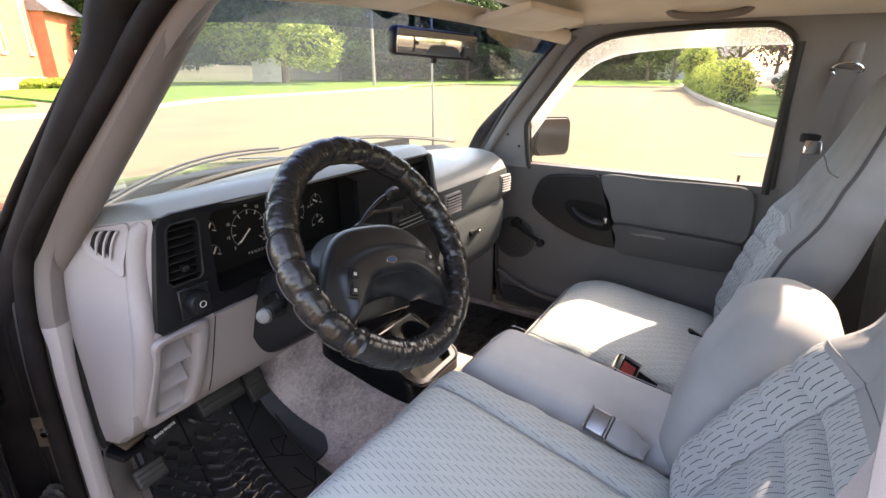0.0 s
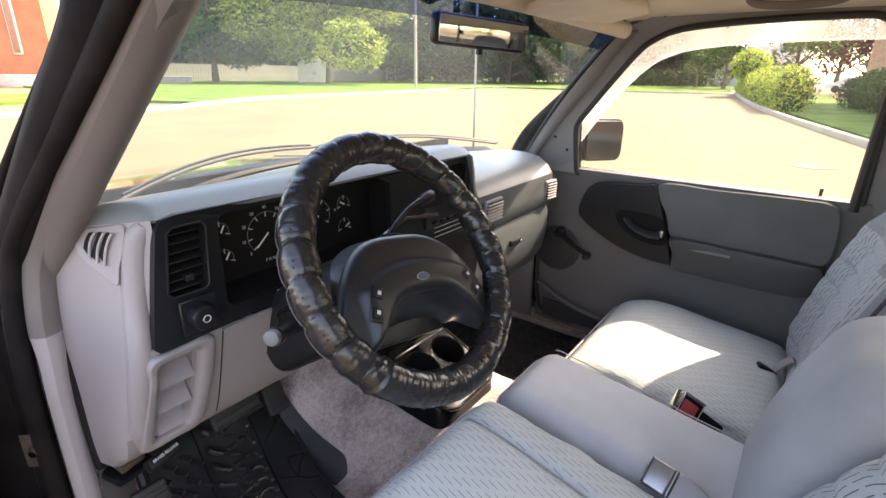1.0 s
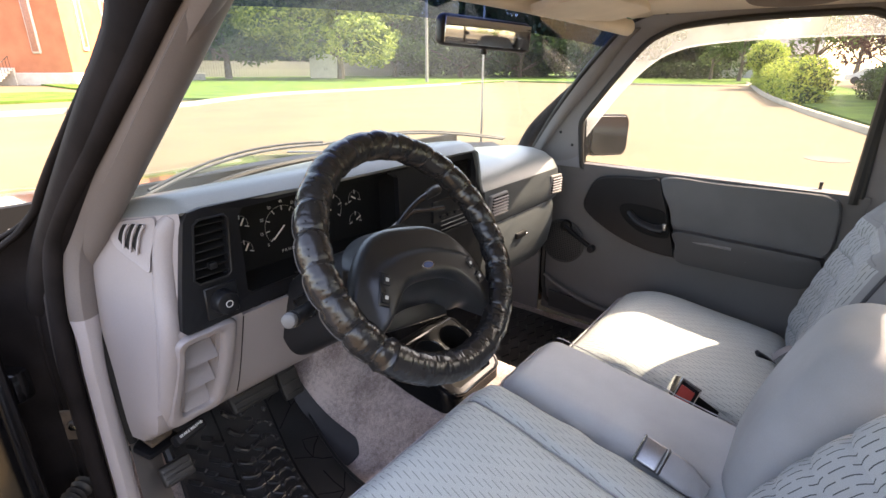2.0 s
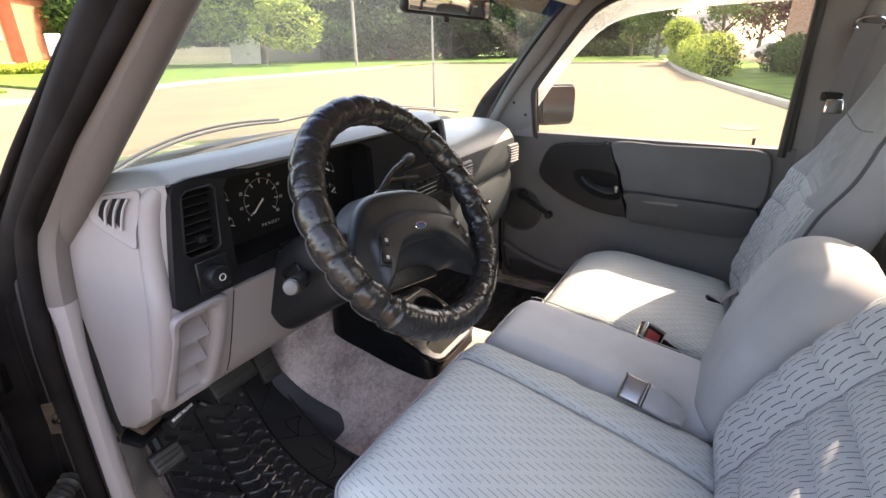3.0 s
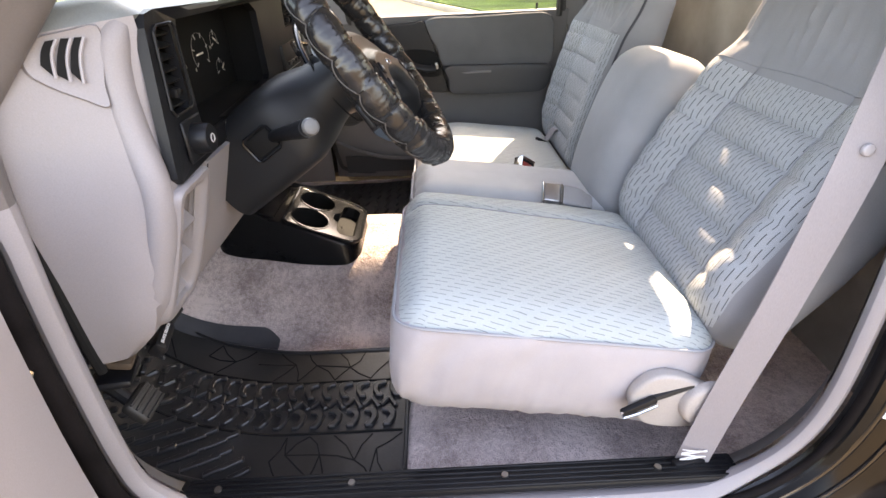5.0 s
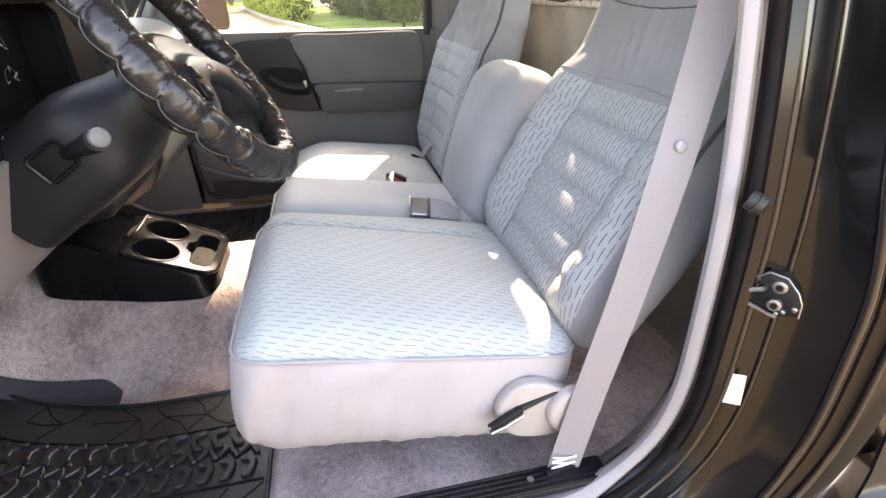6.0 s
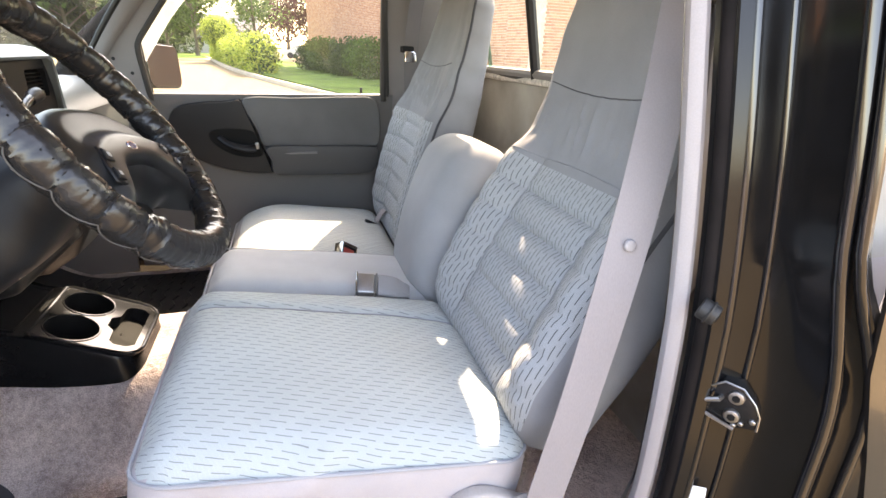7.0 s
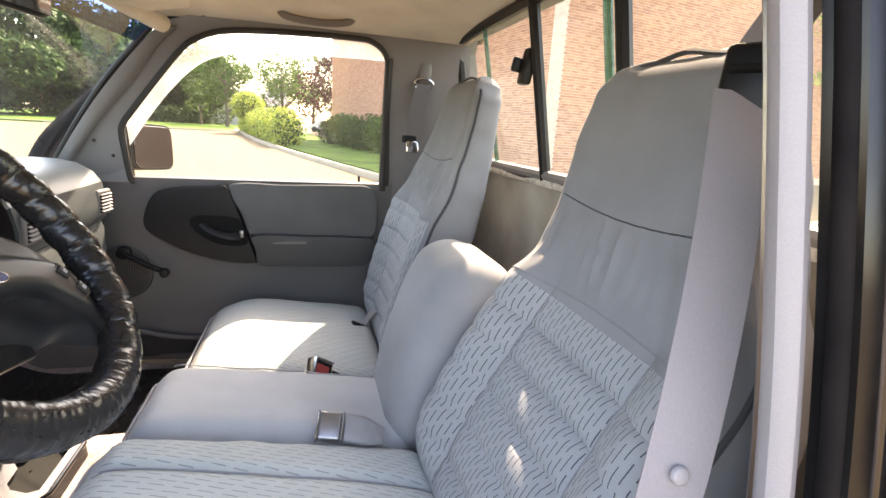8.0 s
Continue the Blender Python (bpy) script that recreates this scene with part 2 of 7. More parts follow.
M_DASH = surface("pale_dash_plastic", (0.235, 0.215, 0.218), 0.5, vary=0.05, scale=6, bump=0.15, grain=700, gloss=0.35)
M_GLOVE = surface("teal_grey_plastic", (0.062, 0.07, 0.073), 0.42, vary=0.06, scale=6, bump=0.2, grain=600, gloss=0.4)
M_TRIM = surface("light_grey_plastic", (0.29, 0.268, 0.272), 0.5, vary=0.05, scale=6, bump=0.12, grain=700, gloss=0.35)
M_TRIM2 = surface("mid_grey_plastic", (0.155, 0.148, 0.147), 0.5, vary=0.08, scale=6, bump=0.15, grain=600, gloss=0.4)
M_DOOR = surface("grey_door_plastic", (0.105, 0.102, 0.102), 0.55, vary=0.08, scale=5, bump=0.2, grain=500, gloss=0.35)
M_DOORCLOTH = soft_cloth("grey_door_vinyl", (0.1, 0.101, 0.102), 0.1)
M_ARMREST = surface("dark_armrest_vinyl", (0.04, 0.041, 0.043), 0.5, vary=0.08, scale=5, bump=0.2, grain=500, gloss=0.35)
M_POD = surface("charcoal_plastic", (0.01, 0.0104, 0.0115), 0.42, vary=0.12, bump=0.15, grain=600, gloss=0.24)
M_BLACK = surface("black_plastic", (0.0085, 0.009, 0.0105), 0.4, vary=0.2, bump=0.12, grain=600, gloss=0.25)
M_HUB = surface("smooth_hub_vinyl", (0.0095, 0.0102, 0.0115), 0.37, vary=0.1, bump=0.1, grain=700, gloss=0.5)
M_COLUMN = surface("column_plastic", (0.0125, 0.0133, 0.0148), 0.48, vary=0.1, bump=0.15, grain=600, gloss=0.22)
M_PAD = surface("dash_vinyl", (0.15, 0.166, 0.168), 0.36, vary=0.06, bump=0.2, grain=500, gloss=0.45)
# near black: puts the shade inside gaps, wells and foot wells into the colour
M_VOID = surface("recess_shade_black", (0.006, 0.006, 0.006), 0.8, vary=0.1, gloss=0.2)
M_GLOSSBLACK = surface("shiny_black_plastic", (0.008, 0.0085, 0.0095), 0.24, vary=0.2, bump=0.03, grain=300, gloss=0.28)
M_LEATHER = surface("worn_black_leather", (0.0105, 0.0108, 0.0115), 0.25, vary=0.3, scale=30, bump=0.25, grain=320, deep=0.0007, gloss=0.46, tint=(0.024, 0.022, 0.0212))
# laces coloured near black to paint the dark creases between laps
M_CREASE = surface("crease_shade_lace", (0.006, 0.006, 0.006), 0.5)
M_STITCH = surface("grey_stitching", (0.065, 0.06, 0.057), 0.5)
M_RUBBER = surface("black_rubber", (0.022, 0.021, 0.02), 0.55, vary=0.2, bump=0.2, grain=200, gloss=0.4)
M_MAT = surface("rubber_mat", (0.017, 0.0175, 0.019), 0.34, vary=0.35, scale=12, bump=0.3, grain=250, gloss=0.6, tint=(0.02, 0.02, 0.021))
M_TRAY = surface("tray_plastic", (0.008, 0.0085, 0.0095), 0.12, vary=0.2, bump=0.02, grain=300, gloss=0.75)


def carpet(name, pale, dark):
    """Worn looped carpet: stained blotches, tufts and single fibres."""
    m, t, b = nodes_of(name)
    n, li = t.nodes, t.links
    co = n.new("ShaderNodeTexCoord")
    layers = []
    for scale, detail in ((9, 6), (95, 4), (420, 3)):
        q = n.new("ShaderNodeTexNoise")
        q.inputs["Scale"].default_value, q.inputs["Detail"].default_value = scale, detail
        li.new(co.outputs["Object"], q.inputs["Vector"])
        layers.append(q.outputs[0])
    both = math_node(t, "ADD", math_node(t, "MULTIPLY", layers[0], 0.85), math_node(t, "ADD", math_node(t, "MULTIPLY", layers[1], 0.42), math_node(t, "MULTIPLY", layers[2], 0.55)))
    ramp = n.new("ShaderNodeValToRGB")
    ramp.color_ramp.elements[0].color, ramp.color_ramp.elements[1].color = (*dark, 1), (*pale, 1)
    ramp.color_ramp.elements[0].position, ramp.color_ramp.elements[1].position = 0.66, 0.99
    li.new(math_node(t, "SUBTRACT", both, 0.06), ramp.inputs[0])
    li.new(ramp.outputs[0], b.inputs["Base Color"])
    b.inputs["Roughness"].default_value, b.inputs["Specular IOR Level"].default_value = 1.0, 0.05
    b.inputs["Sheen Weight"].default_value = 0.3
    bp = n.new("ShaderNodeBump")
    bp.inputs["Strength"].default_value, bp.inputs["Distance"].default_value = 1.0, 0.006
    li.new(math_node(t, "ADD", math_node(t, "MULTIPLY", layers[1], 1.2), math_node(t, "MULTIPLY", layers[2], 0.6)), bp.inputs["Height"])
    li.new(bp.outputs[0], b.inputs["Normal"])
    return m


M_CARPET = carpet("taupe_carpet", (0.67, 0.56, 0.535), (0.28, 0.215, 0.205))
M_CLOTH = soft_cloth("grey_seat_cloth", (0.25, 0.256, 0.266), 0.05)
M_CENTRE = soft_cloth("pale_grey_centre_cloth", (0.37, 0.385, 0.395), 0.05)
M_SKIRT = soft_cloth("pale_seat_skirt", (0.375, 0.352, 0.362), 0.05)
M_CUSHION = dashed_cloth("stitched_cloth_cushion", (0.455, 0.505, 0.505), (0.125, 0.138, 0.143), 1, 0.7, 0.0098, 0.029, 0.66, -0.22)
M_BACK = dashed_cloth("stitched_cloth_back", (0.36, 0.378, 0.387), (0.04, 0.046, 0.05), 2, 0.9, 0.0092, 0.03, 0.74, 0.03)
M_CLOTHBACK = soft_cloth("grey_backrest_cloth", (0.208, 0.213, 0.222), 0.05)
M_WELT = soft_cloth("welt_cord", (0.3, 0.31, 0.33), 0.1)
M_WELTDARK = soft_cloth("dark_welt_cord", (0.06, 0.062, 0.068), 0.1)
M_HEADLINER = soft_cloth("beige_headliner", (0.6, 0.53, 0.43), 0.2)
M_BELT = surface("belt_webbing", (0.245, 0.222, 0.226), 0.75, vary=0.06, bump=0.15, grain=900, gloss=0.3, stretch=(1, 1, 0.25))
M_CHROME = surface("worn_chrome", (0.72, 0.71, 0.7), 0.16, metal=1.0, vary=0.05, bump=0.03)
M_STEEL = surface("grey_steel", (0.34, 0.33, 0.32), 0.38, metal=1.0, vary=0.15, bump=0.1)
M_RUST = surface("rusty_bracket", (0.05, 0.034, 0.022), 0.75, vary=0.5, scale=60, bump=0.5, grain=300)
M_PAINT = surface("black_car_paint", (0.008, 0.008, 0.009), 0.14, vary=0.1, bump=0.02, gloss=0.5, coat=0.6)
M_JAMB = surface("black_jamb_paint", (0.005, 0.005, 0.0055), 0.15, vary=0.35, scale=18, bump=0.03, grain=60, gloss=0.32, tint=(0.008, 0.0075, 0.0075))
M_WHITE = surface("white_label", (0.8, 0.8, 0.8), 0.5, vary=0.03)
M_RED = surface("red_button", (0.45, 0.06, 0.05), 0.35, vary=0.1)
M_BLUE = surface("blue_badge", (0.05, 0.075, 0.15), 0.2, vary=0.05)
M_TAN = surface("beige_recliner_plastic", (0.36, 0.33, 0.31), 0.5, vary=0.08)
M_GLASS = clear_glass("window_glass", (0.76, 0.79, 0.77), dust=0.012)
M_TINT = clear_glass("blue_tint_band", (0.07, 0.13, 0.3), mirror=0.09)
M_REARGLASS = clear_glass("rear_glass", (0.84, 0.88, 0.8), 0.04, 0.05)
M_WINDSHIELD = clear_glass("dusty_windshield_glass", (0.74, 0.83, 0.81), 0.03, 0.016, 0.09)
M_PILLAR = surface("brown_grey_pillar_plastic", (0.135, 0.119, 0.114), 0.45, vary=0.08, scale=6, bump=0.12, grain=600, gloss=0.4)
M_MIRROR = surface("mirror_glass", (0.46, 0.46, 0.47), 0.02, metal=1.0, vary=0.01, bump=0.0)
M_DIMMIRROR = surface("tinted_mirror_glass", (0.17, 0.17, 0.175), 0.02, metal=1.0, vary=0.01, bump=0.0)
M_GREYMARK = surface("dial_print", (0.42, 0.42, 0.41), 0.6, vary=0.02)

M_SEAL = surface("matt_brown_black_seal", (0.011, 0.009, 0.009), 0.8, vary=0.3, scale=14, bump=0.3, grain=220, gloss=0.1, tint=(0.006, 0.005, 0.005))
M_STRIP = surface("brown_grey_weatherstrip", (0.05, 0.043, 0.04), 0.75, vary=0.12, scale=20, bump=0.4, grain=500, gloss=0.2)

# ---- the cab: setting ----
def lerp(a, b, f):
    return a + (b - a) * f


def step(a, b, v):
    f = max(0.0, min(1.0, (v - a) / (b - a)))
    return f * f * (3 - 2 * f)


def wall_x(z):
    """Half width of the cab's inner side at a height: upright to the belt, leaning in above it."""
    return 0.715 - 0.088 * max(0.0, (z - 1.02) / 0.56) ** 1.5


# floor with the tunnel and the toe board
def floor_z(x, y):
    hump = 0.128 * (1 - step(0.10, 0.30, abs(x - 0.02))) * (1 - step(-0.25, -0.6, y) * 0.5) + 0.09 * step(0.2, 0.75, y) * (1 - step(0.1, 0.32, abs(x)))
    toe = 0.42 * step(0.42, 0.95, y) ** 1.3
    rear = 0.035 * step(-0.35, -0.75, y)
    lump = 0.006 * noise.noise((x * 9, y * 9, 0.3))
    return 0.548 + hump + toe + rear + lump


rows = [[(x, y, floor_z(x, y)) for x in (-0.73 + 1.46 * i / 96 for i in range(97))] for y in (-0.80 + 1.62 * j / 96 for j in range(97))]
floor = tagged(part("floor", solid(rows, -0.02), M_CARPET), "worn taupe carpet over the cab floor and transmission tunnel", "floor", kind="structure")

# door opening on the driver's side
OPENING = [(0.385, 0.72), (0.383, 0.9), (0.374, 1.05), (0.371, 1.14), (0.361, 1.2), (0.333, 1.247), (0.241, 1.345), (0.158, 1.432), (0.09, 1.497), (0.02, 1.537), (-0.09, 1.556), (-0.22, 1.56), (-0.38, 1.558),
           (-0.465, 1.545), (-0.512, 1.49), (-0.529, 1.28), (-0.54, 1.1), (-0.55, 0.9), (-0.547, 0.77), (-0.515, 0.685), (-0.45, 0.63), (-0.36, 0.61), (-0.1, 0.608), (0.2, 0.608), (0.31, 0.62), (0.365, 0.66)]
LOOP = [(-wall_x(p.y) + 0.026 * step(1.18, 1.5, p.y) * step(-0.3, 0.0, p.x), p.x, p.y) for p in smooth_path([(y, z, 0) for y, z in OPENING], 150, closed=True)]
frame_driver = tagged(new("door_frame"), "black painted door jamb with grey trim lip and rubber seal", "door frame", kind="structure")
LIP = [(0.014, 0.016), (0.006, 0.01), (0.0, 0.0), (-0.002, -0.012), (0.004, -0.022), (0.014, -0.027), (0.024, -0.024), (0.03, -0.01)]


def lip_profile(p):
    w = 1 - 0.42 * step(-0.4, -0.5, p.y) - 0.28 * step(0.25, 0.36, p.y) * step(1.14, 1.06, p.z)
    return [(o * w, x * w) for o, x in LIP]


cut = [i for i, p in enumerate(LOOP) if p[2] > 1.10 and p[1] > -0.3]
part("trim_lip", frame_sweep(LOOP[cut[-1]:] + LOOP[:cut[0] + 1], lip_profile, closed=False), M_TRIM, frame_driver, "pale grey plastic trim lip")
part("pillar_lip", frame_sweep(LOOP[cut[0]:cut[-1] + 1], lip_profile, closed=False), M_PILLAR, frame_driver, "brown-grey plastic pillar lip")
# darker grey than the lip puts the shadow behind it into the colour
part("inner_trim", frame_sweep(LOOP, [(0.1, 0.085), (0.06, 0.06), (0.03, 0.034), (0.011, 0.0155)]), M_TRIM2, frame_driver, "inner trim greyed down as shadow behind the lip")
JAMB = [(0.026, -0.018), (0.033, -0.038), (0.046, -0.04), (0.056, -0.034), (0.066, -0.036), (0.088, -0.042), (0.105, -0.052), (0.118, -0.078), (0.124, -0.112), (0.128, -0.124), (0.136, -0.128),
                                (0.142, -0.12), (0.15, -0.118), (0.158, -0.124), (0.163, -0.138), (0.175, -0.144), (0.2, -0.142)]
SLIM = [(0.026, -0.014), (0.03, -0.026), (0.036, -0.03), (0.042, -0.026), (0.046, -0.026), (0.05, -0.03), (0.053, -0.036), (0.056, -0.04), (0.059, -0.042), (0.062, -0.042), (0.066, -0.042), (0.069, -0.04), (0.071, -0.038), (0.073, -0.034), (0.074, -0.03), (0.074, -0.024), (0.074, -0.01)]


def jamb_profile(p):
    """Wide at the hinge and latch pillars, slim along the windshield pillar and roof."""
    w = step(1.13, 1.24, p.z) * step(-0.46, -0.36, p.y)
    back = step(-0.42, -0.5, p.y)
    k = lerp(1.0, lerp(1.2, 0.2, step(0.93, 1.16, p.z)) - 0.15 * step(0.8, 0.68, p.z), back)
    out = []
    for a, b in zip(JAMB, SLIM):
        o = a[0] if a[0] < 0.088 else 0.088 + (a[0] - 0.088) * k
        out.append((lerp(o - 0.011 * back, b[0], w), lerp(a[1] if a[1] > -0.05 else -0.05 + (a[1] + 0.05) * lerp(1.0, 0.7, back), b[1], w)))
    return out


rear = [i for i, p in enumerate(LOOP) if p[1] <= -0.4]
FRONT = LOOP[rear[-1]:] + LOOP[:rear[0] + 1]
REAR = LOOP[rear[0]:rear[-1] + 1]


def bead(at, r):
    return lambda p: [(jamb_profile(p)[at][0] + r * math.cos(a), jamb_profile(p)[at][1] + r * math.sin(a)) for a in (2 * math.pi * i / 10 for i in range(11))]


for at, r in ((3, 0.0055), (5, 0.004), (9, 0.006), (14, 0.005)):
    part("jamb_bead", frame_sweep(REAR, bead(at, r), closed=False), M_PAINT, frame_driver, "glossy black painted bead")
    part("jamb_bead", frame_sweep(FRONT, bead(at, r), closed=False), M_STRIP if at == 3 else M_SEAL, frame_driver, "matt dark weatherstrip bead")
for run, r, d in ((FRONT, 0.012, -0.034), (REAR, 0.0065, -0.0285)):
    part("rubber_seal", frame_sweep(run, [(0.02 + r * math.cos(a), d + r * math.sin(a)) for a in (2 * math.pi * i / 10 for i in range(11))], closed=False), M_SEAL, frame_driver, "dark rubber door seal")
part("jamb", frame_sweep(REAR, jamb_profile, closed=False), M_JAMB, frame_driver, "glossy black painted jamb")
part("jamb", frame_sweep(FRONT, jamb_profile, closed=False), M_SEAL, frame_driver, "matt dark brown-black jamb")

# sill plate with its screws
sill = thing("sill_plate", "black ribbed plastic sill plate along the door opening", "sill plate", kind="structure")
part("plate", box(0.046, 0.84, 0.012, 0.004, 2, pose(-0.7, -0.06, 0.624, 0, 8, 0)), M_BLACK, sill)
for i in range(5):
    part("rib", box(0.004, 0.82, 0.004, 0.001, 1, pose(-0.718 + i * 0.009, -0.06, 0.6325 - i * 0.0013, 0, 8, 0)), M_BLACK, sill)
for y in (-0.36, -0.13, 0.1, 0.3):
    part("screw", cyl(0.006, 0.005, 0.004, 10, 0, pose(-0.70, y, 0.632)), M_STEEL, sill)

# windshield: edges as curves across the cab
def glass_low(u):
    return Vector((0.70 * u, 0.74 - 0.32 * u * u, 1.205 - 0.035 * abs(u) ** 3))


def glass_high(u):
    return Vector(((0.605 if u > 0 else 0.645) * u, 0.215 - 0.10 * u * u, 1.592 - 0.035 * u * u))


def glass_at(u, v):
    p = glass_low(u).lerp(glass_high(u), v)
    bulge = 0.03 * math.sin(math.pi * v)
    return p + Vector((0, 0.5, 0.8)) * bulge * (1 - 0.4 * u * u)


windshield = tagged(new("windshield"), "clear curved windshield with a blue tint band on top", "windshield", kind="structure")
pane = part("pane", grid([[glass_at(u / 20 - 1, v / 14 * 0.86) for u in range(41)] for v in range(15)]), M_WINDSHIELD, windshield)
band = part("tint_band", grid([[glass_at(u / 20 - 1, 0.86 + v / 6 * 0.14) for u in range(41)] for v in range(7)]), M_TINT, windshield, "dark blue tinted glass band")
edge = [glass_at(u / 20 - 1, 0.0) for u in range(41)] + [glass_at(1, v / 14) for v in range(1, 15)] + [glass_at(1 - u / 20, 1.0) for u in range(1, 41)] + [glass_at(-1, 1 - v / 14) for v in range(1, 14)]
part("rubber_gasket", tube(edge, 0.008, 8, closed=True), M_RUBBER, windshield, "black rubber gasket")

# pillars of the windshield, inside
def pillar_trim():
    """Driver's side: from the door lip round a soft edge to the glass."""
    rows = []
    for i in range(29):
        z = lerp(1.1, 1.545, i / 28)
        f = (z - 1.2) / 0.3
        a = Vector((lerp(-0.716, -0.643, f), lerp(0.385, 0.099, f), z))
        b = Vector((lerp(-0.685, -0.597, f), lerp(0.366, 0.11, f), z))
        g = glass_at(-1, max(0.0, min(1.0, (z - 1.17) / 0.387))) + Vector((0.004, 0.0, -0.004))
        row = [a.lerp(b, k / 6) + Vector((0.0, -0.006, -0.004)) * math.sin(math.pi * k / 6) for k in range(7)]
        row += [b.lerp(g, k / 4) for k in range(1, 5)]
        rows.append(row)
    return rows


def far_pillar():
    """Trim from the glass edge to the window surround on the passenger side."""
    edge = smooth_path([(0.46, 1.10, 0), (0.40, 1.175, 0), (0.30, 1.315, 0), (0.2, 1.435, 0), (0.13, 1.528, 0), (0.085, 1.572, 0)], 25)
    rows = []
    for i, q in enumerate(edge):
        a, b = q.x, q.y
        d = Vector((wall_x(b) - 0.004 - 0.10 * max(0.0, a - 0.12) * step(1.1, 1.2, b), a - 0.02, b - 0.016))
        g = glass_at(1, max(0.0, i / 24)) + Vector((lerp(-0.036, -0.01, i / 24), -0.012, -0.006))
        rows.append([g.lerp(d, k / 8) + Vector((-0.006, -0.006, -0.002)) * math.sin(math.pi * k / 8) for k in range(9)])
    return rows


pillar_2 = tagged(part("pillar_2", solid(far_pillar(), -0.006), M_TRIM2), "grey plastic windshield pillar trim", "pillar trim", kind="structure")
pillar_1 = tagged(part("pillar_1", solid(pillar_trim(), 0.004), M_PILLAR), "grey plastic windshield pillar trim", "pillar trim", kind="structure")

# passenger's side wall above the belt, with the window's hole
HOLE = [(0.18, 1.138), (0.218, 1.138), (0.226, 1.146), (0.23, 1.22), (0.232, 1.275), (0.225, 1.3), (0.20, 1.335), (0.124, 1.432), (0.062, 1.503), (0.02, 1.534), (-0.05, 1.558), (-0.2, 1.57), (-0.40, 1.574), (-0.452, 1.566), (-0.485, 1.54), (-0.497, 1.495), (-0.503, 1.35), (-0.51, 1.17), (-0.511, 1.145), (-0.505, 1.138), (-0.47, 1.138), (-0.2, 1.138)]
SIDE = [(0.46, 1.10), (0.40, 1.175), (0.30, 1.315), (0.2, 1.435), (0.13, 1.528), (0.085, 1.572), (0.02, 1.594), (-0.3, 1.612), (-0.6, 1.612), (-0.74, 1.60), (-0.78, 1.30), (-0.80, 1.0), (-0.80, 0.56), (-0.535, 0.56), (-0.535, 1.10)]


def side_wall(a, b, off):
    front = max(0.0, a - 0.12)
    return (wall_x(b) + off - 0.10 * front * step(1.1, 1.2, b), a, b)


wall_east = tagged(part("wall_east", holed(SIDE, [HOLE], 0.024, side_wall), M_TRIM2), "grey plastic pillar and window surround trim on the passenger side", "wall", kind="structure")
HOLELOOP = [Vector(side_wall(a, b, -0.004)) for a, b in HOLE]
part("run_channel", grid([[Vector(side_wall(-0.14 + (a + 0.14) * 0.995, 1.36 + (b - 1.36) * 0.992, off)) for a, b in HOLE[1:-1]] for off in (0.002, 0.008, 0.015)]), M_RUBBER, wall_east, "black rubber glass channel")
part("window_seal", tube(smooth_path(HOLELOOP[1:-3], 90), 0.0085, 8), M_RUBBER, wall_east, "black rubber window seal")
for a, b in ((0.235, 1.445), (0.148, 1.53), (0.0, 1.592), (-0.38, 1.60), (0.30, 1.25), (0.26, 1.21)):
    p = Vector(side_wall(a, b, -0.001))
    part("trim_screw", cyl(0.005, 0.004, 0.004, 10, 0, Matrix.Translation(p) @ pose(0, 0, 0, 0, 90, 0)), M_BLACK, wall_east)

for sx, front in ((-1, [(-0.735, 0.47, 1.11), (-0.726, 0.412, 1.2), (-0.69, 0.27, 1.37), (-0.664, 0.18, 1.475), (-0.652, 0.09, 1.56)]), (1, [(0.745, 0.49, 1.13), (0.728, 0.42, 1.25), (0.702, 0.245, 1.41), (0.678, 0.125, 1.522), (0.662, 0.0, 1.625)])):
    tagged(part("outer_pillar", tube(smooth_path(front + [(sx * 0.65, -0.4, 1.65 if sx > 0 else 1.635), (sx * 0.665, -0.78, 1.62)], 40), 0.026, 10), M_SEAL), "black painted outer windshield pillar", "pillar", kind="structure")

# ceiling
rows = []
for j in range(31):
    v = j / 30
    y = lerp(0.20, -0.735, v)
    row = []
    for i in range(41):
        u = i / 20 - 1
        yy = y - 0.10 * u * u * (1 - v)
        z = 1.605 + 0.05 * (1 - u * u) * math.sin(math.pi * min(1, 0.15 + v * 0.85)) ** 0.6 - 0.025 * u ** 4
        row.append((0.66 * u, yy, z))
    rows.append(row)
ceiling = tagged(part("ceiling", solid(rows, -0.025), M_HEADLINER), "beige cloth headliner over the cab", "ceiling", kind="structure")
rail = tagged(part("roof_rail", tube(smooth_path([(-0.625, 0.09, 1.565), (-0.632, -0.05, 1.588), (-0.633, -0.3, 1.6), (-0.635, -0.55, 1.6), (-0.65, -0.74, 1.585)], 30), 0.026, 10), M_TRIM2), "grey roof rail trim over the door", "trim", kind="structure")
header = tagged(part("header_trim", tube([glass_high(u / 10 - 1) + Vector((0, -0.02, 0.0)) for u in range(21)], 0.022, 10), M_HEADLINER), "beige header trim over the windshield", "trim", kind="structure")

# outer roof and rear
rows = [[(0.70 * (i / 12 - 1), lerp(0.22, -0.80, j / 10), 1.665 + 0.02 * (1 - (i / 12 - 1) ** 2) - 0.05 * abs(i / 12 - 1) ** 6) for i in range(25)] for j in range(11)]
roof = tagged(part("roof", solid(rows, 0.012), M_PAINT), "black painted steel roof", "roof", kind="structure")

# rear wall with the sliding window
def rear_y(z):
    return -0.80 + 0.02 * step(0.9, 1.2, z) + 0.19 * max(0.0, z - 1.24)


